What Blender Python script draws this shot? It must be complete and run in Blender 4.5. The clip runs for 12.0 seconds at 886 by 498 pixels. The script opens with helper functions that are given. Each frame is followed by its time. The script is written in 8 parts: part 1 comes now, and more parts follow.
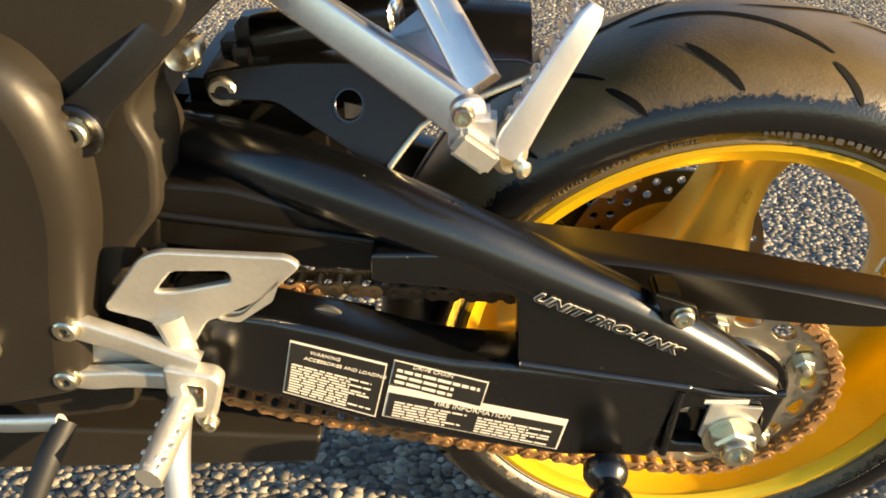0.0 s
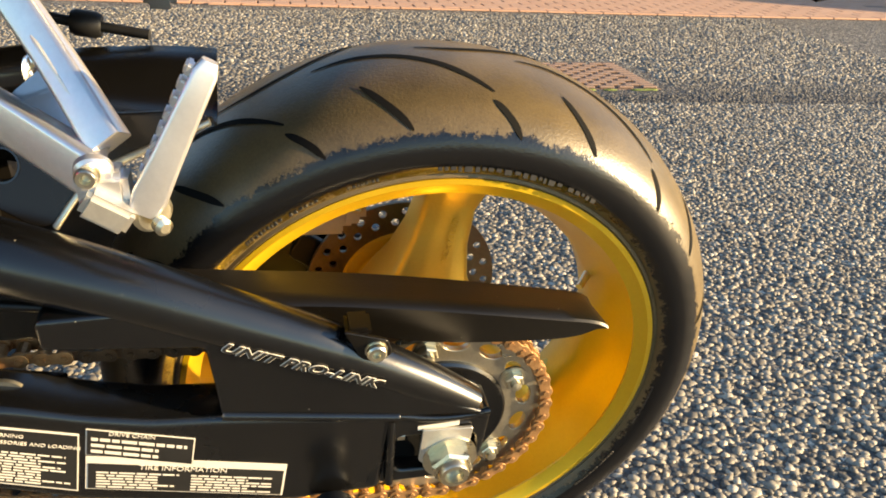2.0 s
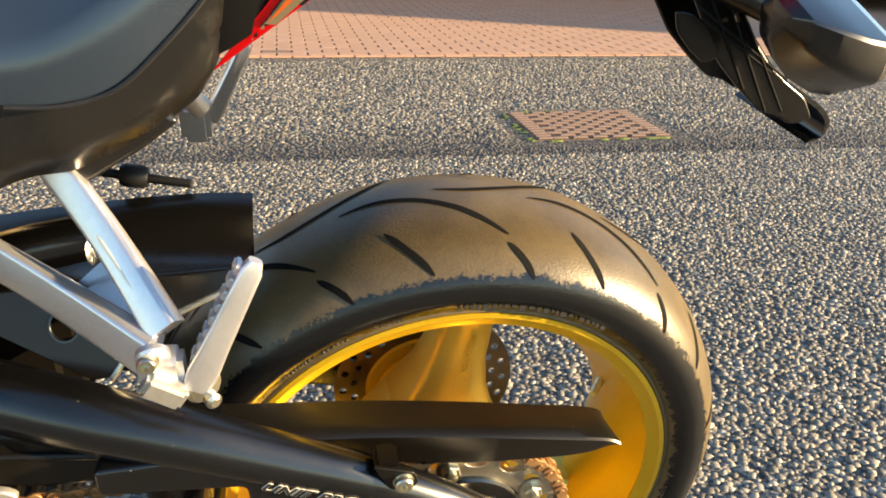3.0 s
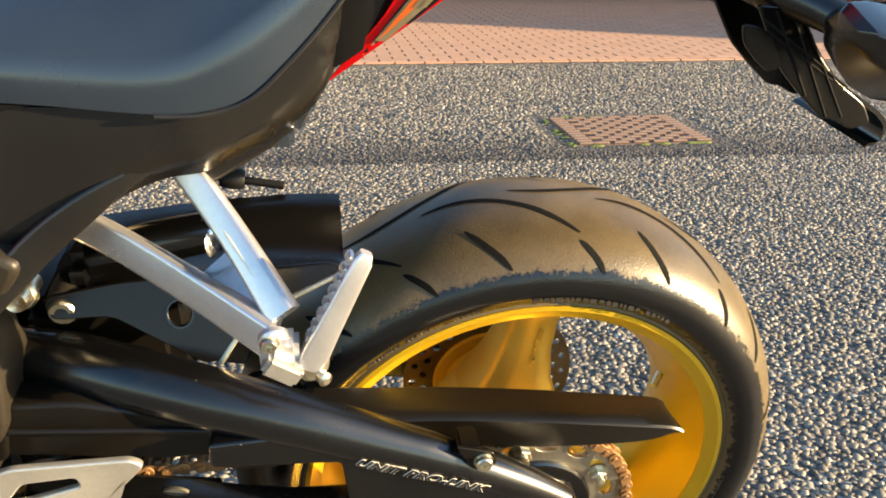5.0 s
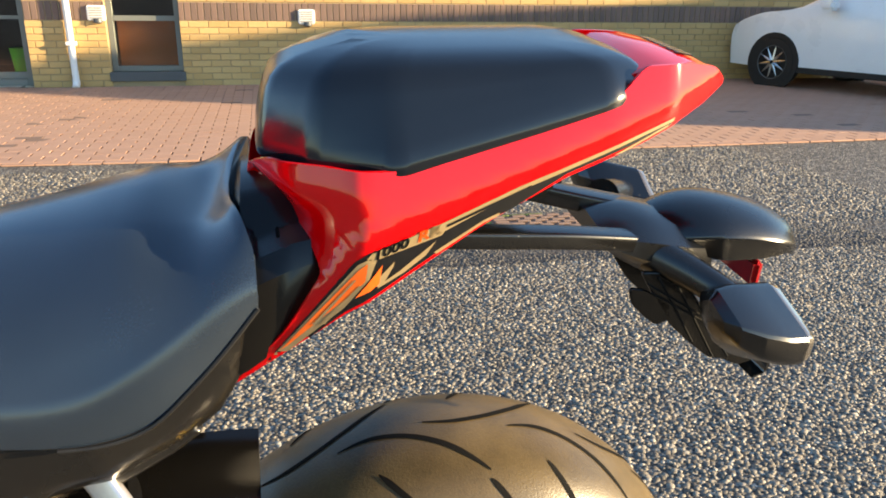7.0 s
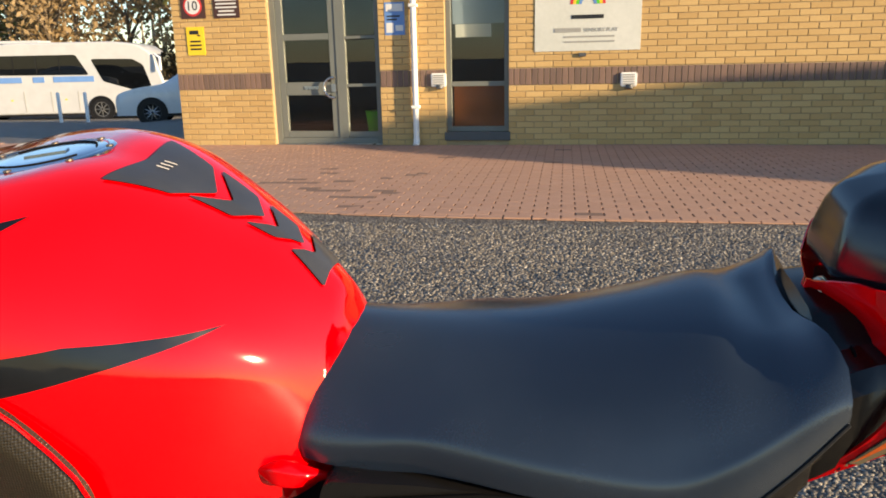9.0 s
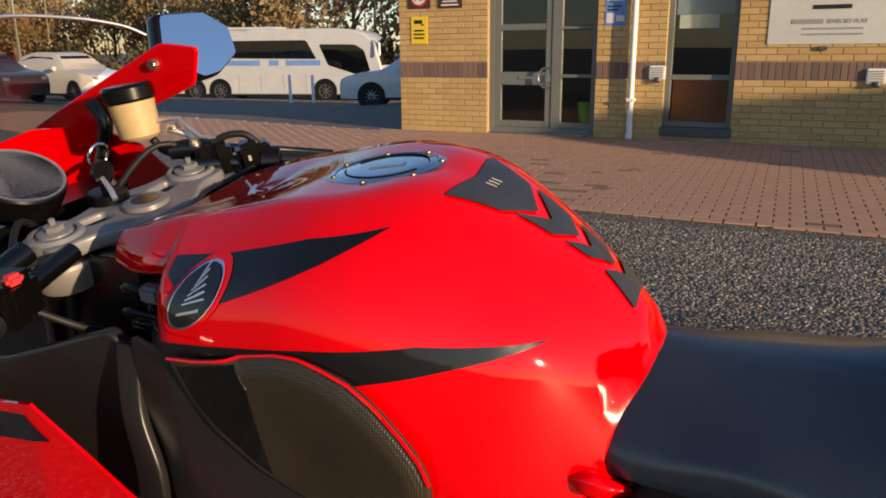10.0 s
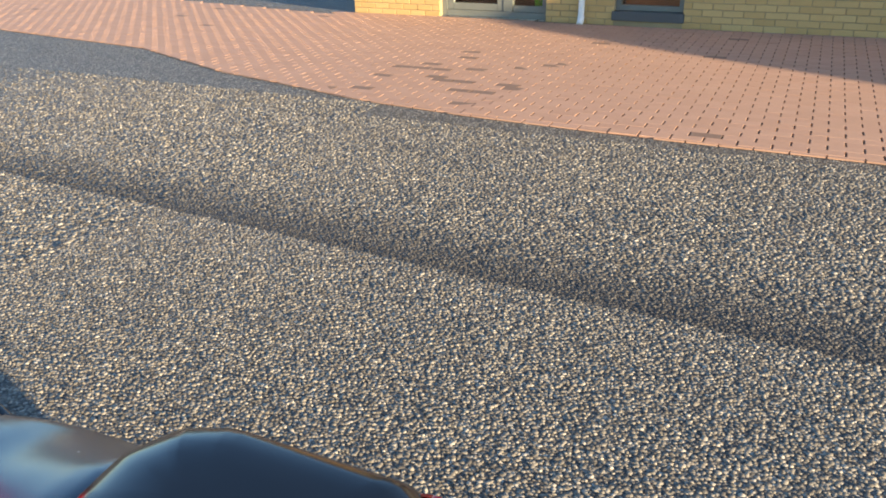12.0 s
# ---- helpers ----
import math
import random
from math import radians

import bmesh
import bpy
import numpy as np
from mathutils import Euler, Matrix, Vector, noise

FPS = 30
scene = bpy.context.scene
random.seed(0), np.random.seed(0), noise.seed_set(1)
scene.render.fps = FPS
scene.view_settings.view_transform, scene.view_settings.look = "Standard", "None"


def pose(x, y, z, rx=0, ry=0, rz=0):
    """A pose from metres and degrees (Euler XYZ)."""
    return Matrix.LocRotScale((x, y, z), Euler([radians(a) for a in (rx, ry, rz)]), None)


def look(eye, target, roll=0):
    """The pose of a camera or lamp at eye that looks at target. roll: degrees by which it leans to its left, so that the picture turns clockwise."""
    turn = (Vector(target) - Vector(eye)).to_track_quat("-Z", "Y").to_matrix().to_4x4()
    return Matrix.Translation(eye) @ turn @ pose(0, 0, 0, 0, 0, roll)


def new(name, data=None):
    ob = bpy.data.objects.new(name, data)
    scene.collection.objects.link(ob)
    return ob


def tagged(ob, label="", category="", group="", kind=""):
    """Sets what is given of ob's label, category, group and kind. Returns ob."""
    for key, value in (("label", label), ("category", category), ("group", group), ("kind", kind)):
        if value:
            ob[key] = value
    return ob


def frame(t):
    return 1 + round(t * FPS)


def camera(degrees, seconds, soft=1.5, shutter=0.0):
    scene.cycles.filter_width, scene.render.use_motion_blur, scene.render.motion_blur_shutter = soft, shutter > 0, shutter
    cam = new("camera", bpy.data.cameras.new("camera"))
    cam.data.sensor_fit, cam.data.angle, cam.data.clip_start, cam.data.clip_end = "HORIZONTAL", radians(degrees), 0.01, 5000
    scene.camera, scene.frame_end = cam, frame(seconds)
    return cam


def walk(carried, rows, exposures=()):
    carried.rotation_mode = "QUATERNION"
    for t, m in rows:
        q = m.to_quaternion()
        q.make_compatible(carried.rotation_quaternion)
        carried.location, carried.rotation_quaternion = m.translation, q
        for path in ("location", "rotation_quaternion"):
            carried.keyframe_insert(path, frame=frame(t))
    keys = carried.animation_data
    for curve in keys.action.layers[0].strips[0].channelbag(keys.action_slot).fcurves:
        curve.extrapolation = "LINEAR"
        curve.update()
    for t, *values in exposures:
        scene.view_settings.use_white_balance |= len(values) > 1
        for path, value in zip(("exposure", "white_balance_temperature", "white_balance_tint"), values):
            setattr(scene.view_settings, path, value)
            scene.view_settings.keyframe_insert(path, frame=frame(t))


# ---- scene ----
from mathutils.bvhtree import BVHTree

PATH = [
    (0, (-0.244, -0.707, 0.723), (-0.259, 1.053, -0.226), 1.74),
    (0.5, (-0.180, -0.704, 0.719), (0.030, 1.049, -0.221), 3.17),
    (1, (-0.149, -0.705, 0.715), (0.199, 1.026, -0.224), 3.94),
    (1.5, (-0.140, -0.708, 0.715), (0.266, 1.020, -0.208), 3.91),
    (2, (-0.137, -0.714, 0.742), (0.288, 1.034, -0.132), 3.29),
    (2.5, (-0.136, -0.713, 0.802), (0.273, 1.060, -0.027), 2.41),
    (3, (-0.144, -0.719, 0.844), (0.239, 1.071, 0.038), 1.57),
    (3.2, (-0.150, -0.733, 0.837), (0.218, 1.062, 0.036), 1.19),
    (4.8, (-0.194, -0.757, 0.847), (0.102, 1.050, 0.042), 0.73),
    (5, (-0.194, -0.759, 0.856), (0.106, 1.052, 0.061), 0.74),
    (5.5, (-0.182, -0.750, 0.892), (0.139, 1.073, 0.135), 0.70),
    (6, (-0.171, -0.742, 0.948), (0.196, 1.089, 0.231), 0.74),
    (6.5, (-0.155, -0.735, 0.988), (0.264, 1.100, 0.312), 0.61),
    (6.7, (-0.149, -0.734, 1.004), (0.284, 1.104, 0.346), 0.69),
    (8.3, (-0.209, -0.735, 1.073), (0.028, 1.174, 0.527), -1.12),
    (8.5, (-0.230, -0.738, 1.073), (-0.115, 1.187, 0.543), -1.16),
    (9, (-0.378, -0.794, 1.094), (-0.695, 1.118, 0.602), -1.26),
    (9.5, (-0.467, -0.837, 1.105), (-1.127, 0.986, 0.614), -0.07),
    (10, (-0.484, -0.849, 1.134), (-1.285, 0.909, 0.619), -0.53),
    (10.5, (-0.366, -0.789, 1.349), (-1.018, 0.996, 0.725), -0.96),
    (11, (-0.051, -0.721, 1.446), (-0.498, 1.079, 0.699), 1.02),
    (11.5, (0.220, -0.607, 1.446), (-0.298, 1.153, 0.650), 0.89),
    (12, (0.320, -0.438, 1.397), (-0.480, 1.191, 0.557), -1.24),
]
cam = camera(61.2, 12.0, soft=1.8)
walk(cam, [(t, look(eye, target, roll)) for t, eye, target, roll in PATH], [(0.0, 2.0, 7700, 10), (3.0, 2.1, 7300, 10), (5.0, 2.15, 7200, 10), (6.7, 2.0, 6900, 10), (8.5, 1.65, 6700, 10), (9.0, 1.25, 6750, 14), (9.5, 0.7, 6800, 19), (10.0, 0.5, 6800, 20), (10.5, 0.7, 6650, 19), (11.0, 1.35, 6500, 12), (11.5, 1.62, 6500, 10), (12.0, 1.8, 6500, 10)])

# ---- light: low golden sun from behind the tail, clear sky ----
SUN = Vector((0.93, -0.33, 0.185)).normalized()
world = bpy.data.worlds.new("sky")
scene.world = world
world.use_nodes = True
wn = world.node_tree.nodes
sky = wn.new("ShaderNodeTexSky")
sky.sky_type, sky.sun_disc = "NISHITA", False
sky.sun_elevation = math.asin(SUN.z)
sky.sun_rotation = math.atan2(SUN.x, SUN.y)
sky.air_density, sky.dust_density, sky.ozone_density = 1.0, 0.2, 3.0
wn["Background"].inputs["Strength"].default_value = 0.125
world.node_tree.links.new(sky.outputs["Color"], wn["Background"].inputs["Color"])
sun_data = bpy.data.lights.new("sun", "SUN")
sun_data.energy, sun_data.angle, sun_data.color = 5.0, radians(0.6), (1.0, 0.78, 0.48)
new("sun", sun_data).matrix_world = look(SUN * 30, (0, 0, 0))


# ---- materials ----
def material(name):
    m = bpy.data.materials.new(name)
    m.use_nodes = True
    return m, m.node_tree.nodes, m.node_tree.links, m.node_tree.nodes["Principled BSDF"]


def ramp(nodes, links, source, stops):
    r = nodes.new("ShaderNodeValToRGB")
    while len(r.color_ramp.elements) < len(stops):
        r.color_ramp.elements.new(0.5)
    for e, (p, c) in zip(r.color_ramp.elements, stops):
        e.position, e.color = p, (*c, 1)
    links.new(source, r.inputs["Fac"])
    return r.outputs["Color"]


def noise_out(nodes, links, coord, scale, detail=4.0, rough=0.55):
    n = nodes.new("ShaderNodeTexNoise")
    n.inputs["Scale"].default_value, n.inputs["Detail"].default_value, n.inputs["Roughness"].default_value = scale, detail, rough
    links.new(coord, n.inputs["Vector"])
    return n.outputs["Fac"]


def mix(nodes, links, fac, a, b, mode="MIX"):
    n = nodes.new("ShaderNodeMix")
    n.data_type, n.blend_type = "RGBA", mode
    for socket, value in ((n.inputs[0], fac), (n.inputs[6], a), (n.inputs[7], b)):
        if isinstance(value, (int, float)):
            socket.default_value = value
        elif isinstance(value, tuple):
            socket.default_value = (*value, 1)
        else:
            links.new(value, socket)
    return n.outputs[2]


def maths(nodes, links, op, a, b=None, clamp=False):
    n = nodes.new("ShaderNodeMath")
    n.operation, n.use_clamp = op, clamp
    for socket, value in zip(n.inputs, (a, b)):
        if isinstance(value, (int, float)):
            socket.default_value = value
        elif value is not None:
            links.new(value, socket)
    return n.outputs[0]


def bump(nodes, links, bsdf, height, strength, distance):
    b = nodes.new("ShaderNodeBump")
    b.inputs["Strength"].default_value, b.inputs["Distance"].default_value = strength, distance
    links.new(height, b.inputs["Height"])
    links.new(b.outputs["Normal"], bsdf.inputs["Normal"])


def surf(name, dark, light, big=6.0, fine=180.0, rough=(0.4, 0.6), metal=0.0, relief=0.15, depth=0.0008, coat=0.0, specks=0.0,
         speck_colour=(0.6, 0.55, 0.45), spec=0.5, sheen=0.0):
    """A surface with stains at one scale and grain at another."""
    m, nodes, links, bsdf = material(name)
    coord = nodes.new("ShaderNodeTexCoord").outputs["Object"]
    large, small = noise_out(nodes, links, coord, big, 5.0), noise_out(nodes, links, coord, fine, 3.0)
    both = maths(nodes, links, "ADD", maths(nodes, links, "MULTIPLY", large, 0.65), maths(nodes, links, "MULTIPLY", small, 0.35))
    colour = ramp(nodes, links, both, [(0.3, dark), (0.7, light)])
    if specks:
        v = nodes.new("ShaderNodeTexVoronoi")
        v.inputs["Scale"].default_value = 55.0
        links.new(coord, v.inputs["Vector"])
        dot = maths(nodes, links, "LESS_THAN", v.outputs["Distance"], specks)
        colour = mix(nodes, links, maths(nodes, links, "MULTIPLY", dot, 0.8), colour, speck_colour)
    links.new(colour, bsdf.inputs["Base Color"])
    r = nodes.new("ShaderNodeMapRange")
    r.inputs["To Min"].default_value, r.inputs["To Max"].default_value = rough
    r.inputs["From Min"].default_value, r.inputs["From Max"].default_value = 0.3, 0.7
    links.new(large, r.inputs["Value"])
    links.new(r.outputs["Result"], bsdf.inputs["Roughness"])
    bsdf.inputs["Metallic"].default_value = metal
    bsdf.inputs["Coat Weight"].default_value = coat
    bsdf.inputs["Coat Roughness"].default_value = 0.04
    bsdf.inputs["Specular IOR Level"].default_value = spec
    bsdf.inputs["Sheen Weight"].default_value = sheen
    if relief:
        bump(nodes, links, bsdf, small, relief, depth)
    return m


def asphalt_material(name, loose=False):
    """Stone chips in bitumen; loose takes each modelled chip's own tone."""
    m, nodes, links, bsdf = material(name)
    coord = nodes.new("ShaderNodeTexCoord").outputs["Object"]
    warp = nodes.new("ShaderNodeVectorMath")
    warp.operation = "MULTIPLY_ADD"
    wob = nodes.new("ShaderNodeTexNoise")
    wob.inputs["Scale"].default_value = 60.0
    links.new(coord, wob.inputs["Vector"])
    links.new(wob.outputs["Color"], warp.inputs[0])
    warp.inputs[1].default_value = (0.012, 0.012, 0.012)
    links.new(coord, warp.inputs[2])
    chips = nodes.new("ShaderNodeTexVoronoi")
    chips.inputs["Scale"].default_value = 66.0
    links.new(warp.outputs[0], chips.inputs["Vector"])
    shade = nodes.new("ShaderNodeSeparateColor")
    links.new(chips.outputs["Color"], shade.inputs["Color"])
    stone = ramp(nodes, links, shade.outputs[0], [(0.0, (0.050, 0.047, 0.043)), (0.4, (0.120, 0.111, 0.097)), (0.7, (0.242, 0.223, 0.189)), (1.0, (0.50, 0.458, 0.38))])
    gap = maths(nodes, links, "GREATER_THAN", chips.outputs["Distance"], 0.50)
    if loose:
        own = nodes.new("ShaderNodeNewGeometry").outputs["Random Per Island"]
        stone = ramp(nodes, links, own, [(0.0, (0.060, 0.053, 0.044)), (0.3, (0.132, 0.117, 0.094)), (0.68, (0.245, 0.217, 0.172)), (0.94, (0.355, 0.318, 0.255)), (1.0, (0.52, 0.47, 0.385))])
        stone = mix(nodes, links, maths(nodes, links, "MULTIPLY", noise_out(nodes, links, coord, 300.0), 0.3), stone, (0.07, 0.065, 0.06))
    stone = stone if loose else mix(nodes, links, maths(nodes, links, "MULTIPLY", gap, 0.85), stone, (0.018, 0.018, 0.02))
    large = noise_out(nodes, links, coord, 0.9, 6.0, 0.6)
    stone = mix(nodes, links, maths(nodes, links, "MULTIPLY", large, 0.3), stone, (0.10, 0.095, 0.09))
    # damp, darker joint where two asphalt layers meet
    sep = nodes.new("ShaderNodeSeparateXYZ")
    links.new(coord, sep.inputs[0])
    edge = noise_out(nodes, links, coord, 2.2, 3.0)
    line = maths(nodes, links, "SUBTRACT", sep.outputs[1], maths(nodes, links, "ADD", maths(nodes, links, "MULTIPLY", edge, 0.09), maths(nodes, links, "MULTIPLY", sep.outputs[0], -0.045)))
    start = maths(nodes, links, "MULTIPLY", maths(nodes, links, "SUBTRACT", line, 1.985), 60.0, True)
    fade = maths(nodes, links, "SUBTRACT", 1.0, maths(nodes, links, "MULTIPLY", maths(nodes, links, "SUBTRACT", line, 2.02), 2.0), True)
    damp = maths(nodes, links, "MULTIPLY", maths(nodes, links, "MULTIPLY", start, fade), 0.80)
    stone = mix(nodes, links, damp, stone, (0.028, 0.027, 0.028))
    links.new(stone, bsdf.inputs["Base Color"])
    bsdf.inputs["Roughness"].default_value = 0.62
    height = maths(nodes, links, "SUBTRACT", 1.0, chips.outputs["Distance"])
    tilt = maths(nodes, links, "MULTIPLY", shade.outputs[1], 0.9)
    bump(nodes, links, bsdf, maths(nodes, links, "ADD", height, tilt) if not loose else noise_out(nodes, links, coord, 400.0), 1.0 if not loose else 0.4, 0.010 if not loose else 0.002)
    return m


STAINED = (-2.57, 5.51, 0.0)


def block_material(name, tones, seed_from="object", rough=0.85, stain=(0.1, 0.07, 0.055), stain_share=0.995):
    """Clay pieces, each with its own tone."""
    m, nodes, links, bsdf = material(name)
    coord = nodes.new("ShaderNodeTexCoord").outputs["Object"]
    if seed_from == "object":
        own = nodes.new("ShaderNodeObjectInfo").outputs["Random"]
    else:
        own = nodes.new("ShaderNodeNewGeometry").outputs["Random Per Island"]
    colour = ramp(nodes, links, own, tones)
    spot = noise_out(nodes, links, coord, 60.0, 5.0, 0.7)
    colour = mix(nodes, links, maths(nodes, links, "MULTIPLY", spot, 0.35), colour, (0.16, 0.11, 0.08))
    # stained pieces lie mostly together in one patch
    away = nodes.new("ShaderNodeVectorMath")
    away.operation = "DISTANCE"
    links.new(nodes.new("ShaderNodeNewGeometry").outputs["Position"], away.inputs[0])
    away.inputs[1].default_value = STAINED
    patch = maths(nodes, links, "MULTIPLY", maths(nodes, links, "SUBTRACT", 1.0, maths(nodes, links, "MULTIPLY", away.outputs["Value"], 0.75), True), 0.22)
    wet = maths(nodes, links, "GREATER_THAN", maths(nodes, links, "ADD", own, patch), stain_share)
    colour = mix(nodes, links, maths(nodes, links, "MULTIPLY", wet, 0.7), colour, stain)
    links.new(colour, bsdf.inputs["Base Color"])
    bsdf.inputs["Roughness"].default_value = rough
    bump(nodes, links, bsdf, noise_out(nodes, links, coord, 260.0, 4.0), 0.35, 0.002)
    return m


def glass_material(name, tint=(0.62, 0.66, 0.68), rough=0.0):
    m, nodes, links, bsdf = material(name)
    bsdf.inputs["Base Color"].default_value = (*tint, 1)
    bsdf.inputs["Roughness"].default_value = rough
    bsdf.inputs["Transmission Weight"].default_value = 1.0 if tint[0] > 0.1 else 0.85
    bsdf.inputs["IOR"].default_value = 1.5
    return m


def tyre_material():
    """Black rubber, dusty and scrubbed on the tread, with beads of water."""
    m, nodes, links, bsdf = material("tyre_rubber")
    coord = nodes.new("ShaderNodeTexCoord").outputs["Object"]
    sep = nodes.new("ShaderNodeSeparateXYZ")
    links.new(coord, sep.inputs[0])
    rough_edge = noise_out(nodes, links, coord, 95.0, 9.0, 0.8)
    # scrubbed band stops raggedly near the shoulder
    side = maths(nodes, links, "ADD", maths(nodes, links, "ABSOLUTE", sep.outputs[1]), maths(nodes, links, "MULTIPLY", rough_edge, 0.022))
    worn = maths(nodes, links, "SUBTRACT", 1.0, maths(nodes, links, "MULTIPLY", maths(nodes, links, "SUBTRACT", side, 0.0985), 500.0, True))
    grain = noise_out(nodes, links, coord, 420.0, 3.0)
    smear = noise_out(nodes, links, coord, 14.0, 5.0)
    dust = ramp(nodes, links, maths(nodes, links, "ADD", maths(nodes, links, "MULTIPLY", smear, 0.7), maths(nodes, links, "MULTIPLY", grain, 0.3)), [(0.3, (0.046, 0.032, 0.014)), (0.7, (0.122, 0.086, 0.038))])
    links.new(mix(nodes, links, worn, (0.004, 0.004, 0.0045), dust), bsdf.inputs["Base Color"])
    r = nodes.new("ShaderNodeMapRange")
    r.inputs["To Min"].default_value, r.inputs["To Max"].default_value = 0.20, 0.38
    links.new(worn, r.inputs["Value"])
    links.new(r.outputs["Result"], bsdf.inputs["Roughness"])
    bsdf.inputs["Specular IOR Level"].default_value = 0.5
    bump(nodes, links, bsdf, grain, 0.25, 0.0012)
    return m


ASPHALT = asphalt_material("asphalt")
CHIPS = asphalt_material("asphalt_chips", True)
PAVER_TONES = [(0.0, (0.43, 0.245, 0.165)), (0.4, (0.45, 0.26, 0.175)), (0.75, (0.47, 0.275, 0.19)), (1.0, (0.44, 0.25, 0.17))]
PAVER = block_material("paving_clay", PAVER_TONES)
PAVER_JOINED = block_material("paving_clay_joined", PAVER_TONES, "island")
BRICK_TONES = [(0.0, (0.52, 0.330, 0.118)), (0.5, (0.57, 0.374, 0.143)), (1.0, (0.62, 0.418, 0.168))]
BRICK = block_material("buff_brick", BRICK_TONES, stain_share=2.0)
BRICK_JOINED = block_material("buff_brick_joined", BRICK_TONES, "island", stain_share=2.0)
BAND_TONES = [(0.0, (0.13, 0.085, 0.07)), (0.5, (0.17, 0.11, 0.09)), (1.0, (0.21, 0.13, 0.10))]
MORTAR = surf("mortar", (0.30, 0.22, 0.12), (0.42, 0.31, 0.17), 5, 200, (0.85, 0.95), relief=0.4, depth=0.003)
SAND_JOINT = surf("joint_sand", (0.14, 0.088, 0.064), (0.21, 0.135, 0.098), 4, 240, (0.9, 0.98), relief=0.5, depth=0.003)
GREY_FRAME = surf("grey_green_aluminium", (0.13, 0.14, 0.125), (0.17, 0.18, 0.16), 3, 90, (0.35, 0.5), relief=0.05)
DARK_FRAME = surf("dark_grey_powdercoat", (0.06, 0.065, 0.07), (0.09, 0.095, 0.10), 3, 90, (0.4, 0.5), relief=0.05)
GLASS = glass_material("window_glass")
CAR_GLASS = glass_material("tinted_glass", (0.01, 0.012, 0.015))
# near-black on every indoor surface: the dimness of the room as colour
ROOM_SHADE = surf("interior_shade", (0.03, 0.028, 0.028), (0.07, 0.06, 0.055), 1.5, 40, (0.8, 0.9), relief=0)
BROWN_PANEL = surf("brown_panel", (0.30, 0.10, 0.03), (0.42, 0.15, 0.045), 2, 30, (0.5, 0.7), relief=0)
GREEN_PLASTIC = surf("green_plastic", (0.08, 0.48, 0.02), (0.12, 0.58, 0.03), 4, 60, (0.4, 0.6), relief=0)
WHITE_PLASTIC = surf("white_plastic", (0.70, 0.69, 0.66), (0.80, 0.79, 0.77), 5, 90, (0.35, 0.5), relief=0.05)
WHITE_PAINT = surf("white_car_paint", (0.70, 0.71, 0.72), (0.78, 0.79, 0.80), 2, 60, (0.25, 0.35), relief=0, coat=0.6)
DARK_PAINT = surf("dark_grey_car_paint", (0.02, 0.022, 0.026), (0.035, 0.037, 0.042), 2, 60, (0.25, 0.35), relief=0, coat=0.6)
# white darkened for the coach: the shade it stands in is in the colour
COACH_SHADED_WHITE = surf("shaded_white_paint", (0.40, 0.42, 0.44), (0.48, 0.50, 0.52), 2, 60, (0.3, 0.4), relief=0, coat=0.4)
STEEL = surf("brushed_steel", (0.45, 0.44, 0.42), (0.62, 0.61, 0.58), 12, 300, (0.22, 0.4), metal=1.0, relief=0.1)
IRON = surf("rusty_cast_iron", (0.13, 0.08, 0.06), (0.24, 0.16, 0.125), 9, 160, (0.6, 0.8), relief=0.5, depth=0.002)
CONCRETE = surf("weathered_concrete", (0.16, 0.145, 0.12), (0.30, 0.27, 0.22), 8, 120, (0.8, 0.95), relief=0.6, depth=0.004)
MOSS = surf("moss", (0.06, 0.09, 0.02), (0.16, 0.19, 0.05), 30, 200, (0.9, 1.0), relief=0.6, depth=0.004)
BLACK_RUBBER = surf("black_rubber", (0.005, 0.005, 0.0055), (0.011, 0.011, 0.012), 20, 300, (0.45, 0.65), relief=0.1, spec=0.35)
SIGN_WHITE = surf("sign_white", (0.62, 0.62, 0.60), (0.70, 0.70, 0.68), 3, 50, (0.4, 0.5), relief=0)
SIGN_CREAM = surf("sign_cream_grey", (0.50, 0.52, 0.47), (0.62, 0.63, 0.58), 1.4, 20, (0.4, 0.5), relief=0)
SIGN_YELLOW = surf("sign_yellow", (0.75, 0.52, 0.02), (0.82, 0.60, 0.03), 3, 50, (0.4, 0.5), relief=0)
SIGN_BROWN = surf("sign_dark_brown", (0.05, 0.02, 0.015), (0.07, 0.03, 0.02), 3, 50, (0.4, 0.5), relief=0)
SIGN_BLUE = surf("sign_blue", (0.10, 0.22, 0.50), (0.14, 0.28, 0.58), 3, 50, (0.4, 0.5), relief=0)
PALE_BLUE = surf("pale_blue_sheet", (0.20, 0.27, 0.34), (0.26, 0.33, 0.40), 3, 60, (0.7, 0.8), relief=0.05)
SIGN_RED = surf("sign_red", (0.55, 0.03, 0.03), (0.62, 0.04, 0.04), 3, 50, (0.4, 0.5), relief=0)
SIGN_BLACK = surf("sign_black", (0.012, 0.012, 0.012), (0.02, 0.02, 0.02), 3, 50, (0.4, 0.5), relief=0)
SIGN_GREY = surf("sign_grey", (0.28, 0.28, 0.26), (0.34, 0.34, 0.32), 3, 50, (0.4, 0.5), relief=0)
PALE_BARK = surf("pale_bark", (0.22, 0.18, 0.13), (0.40, 0.34, 0.26), 2, 30, (0.85, 0.95), relief=0.5, depth=0.01)
BARK = surf("bark", (0.10, 0.075, 0.05), (0.22, 0.17, 0.11), 3, 40, (0.85, 0.95), relief=0.8, depth=0.02)


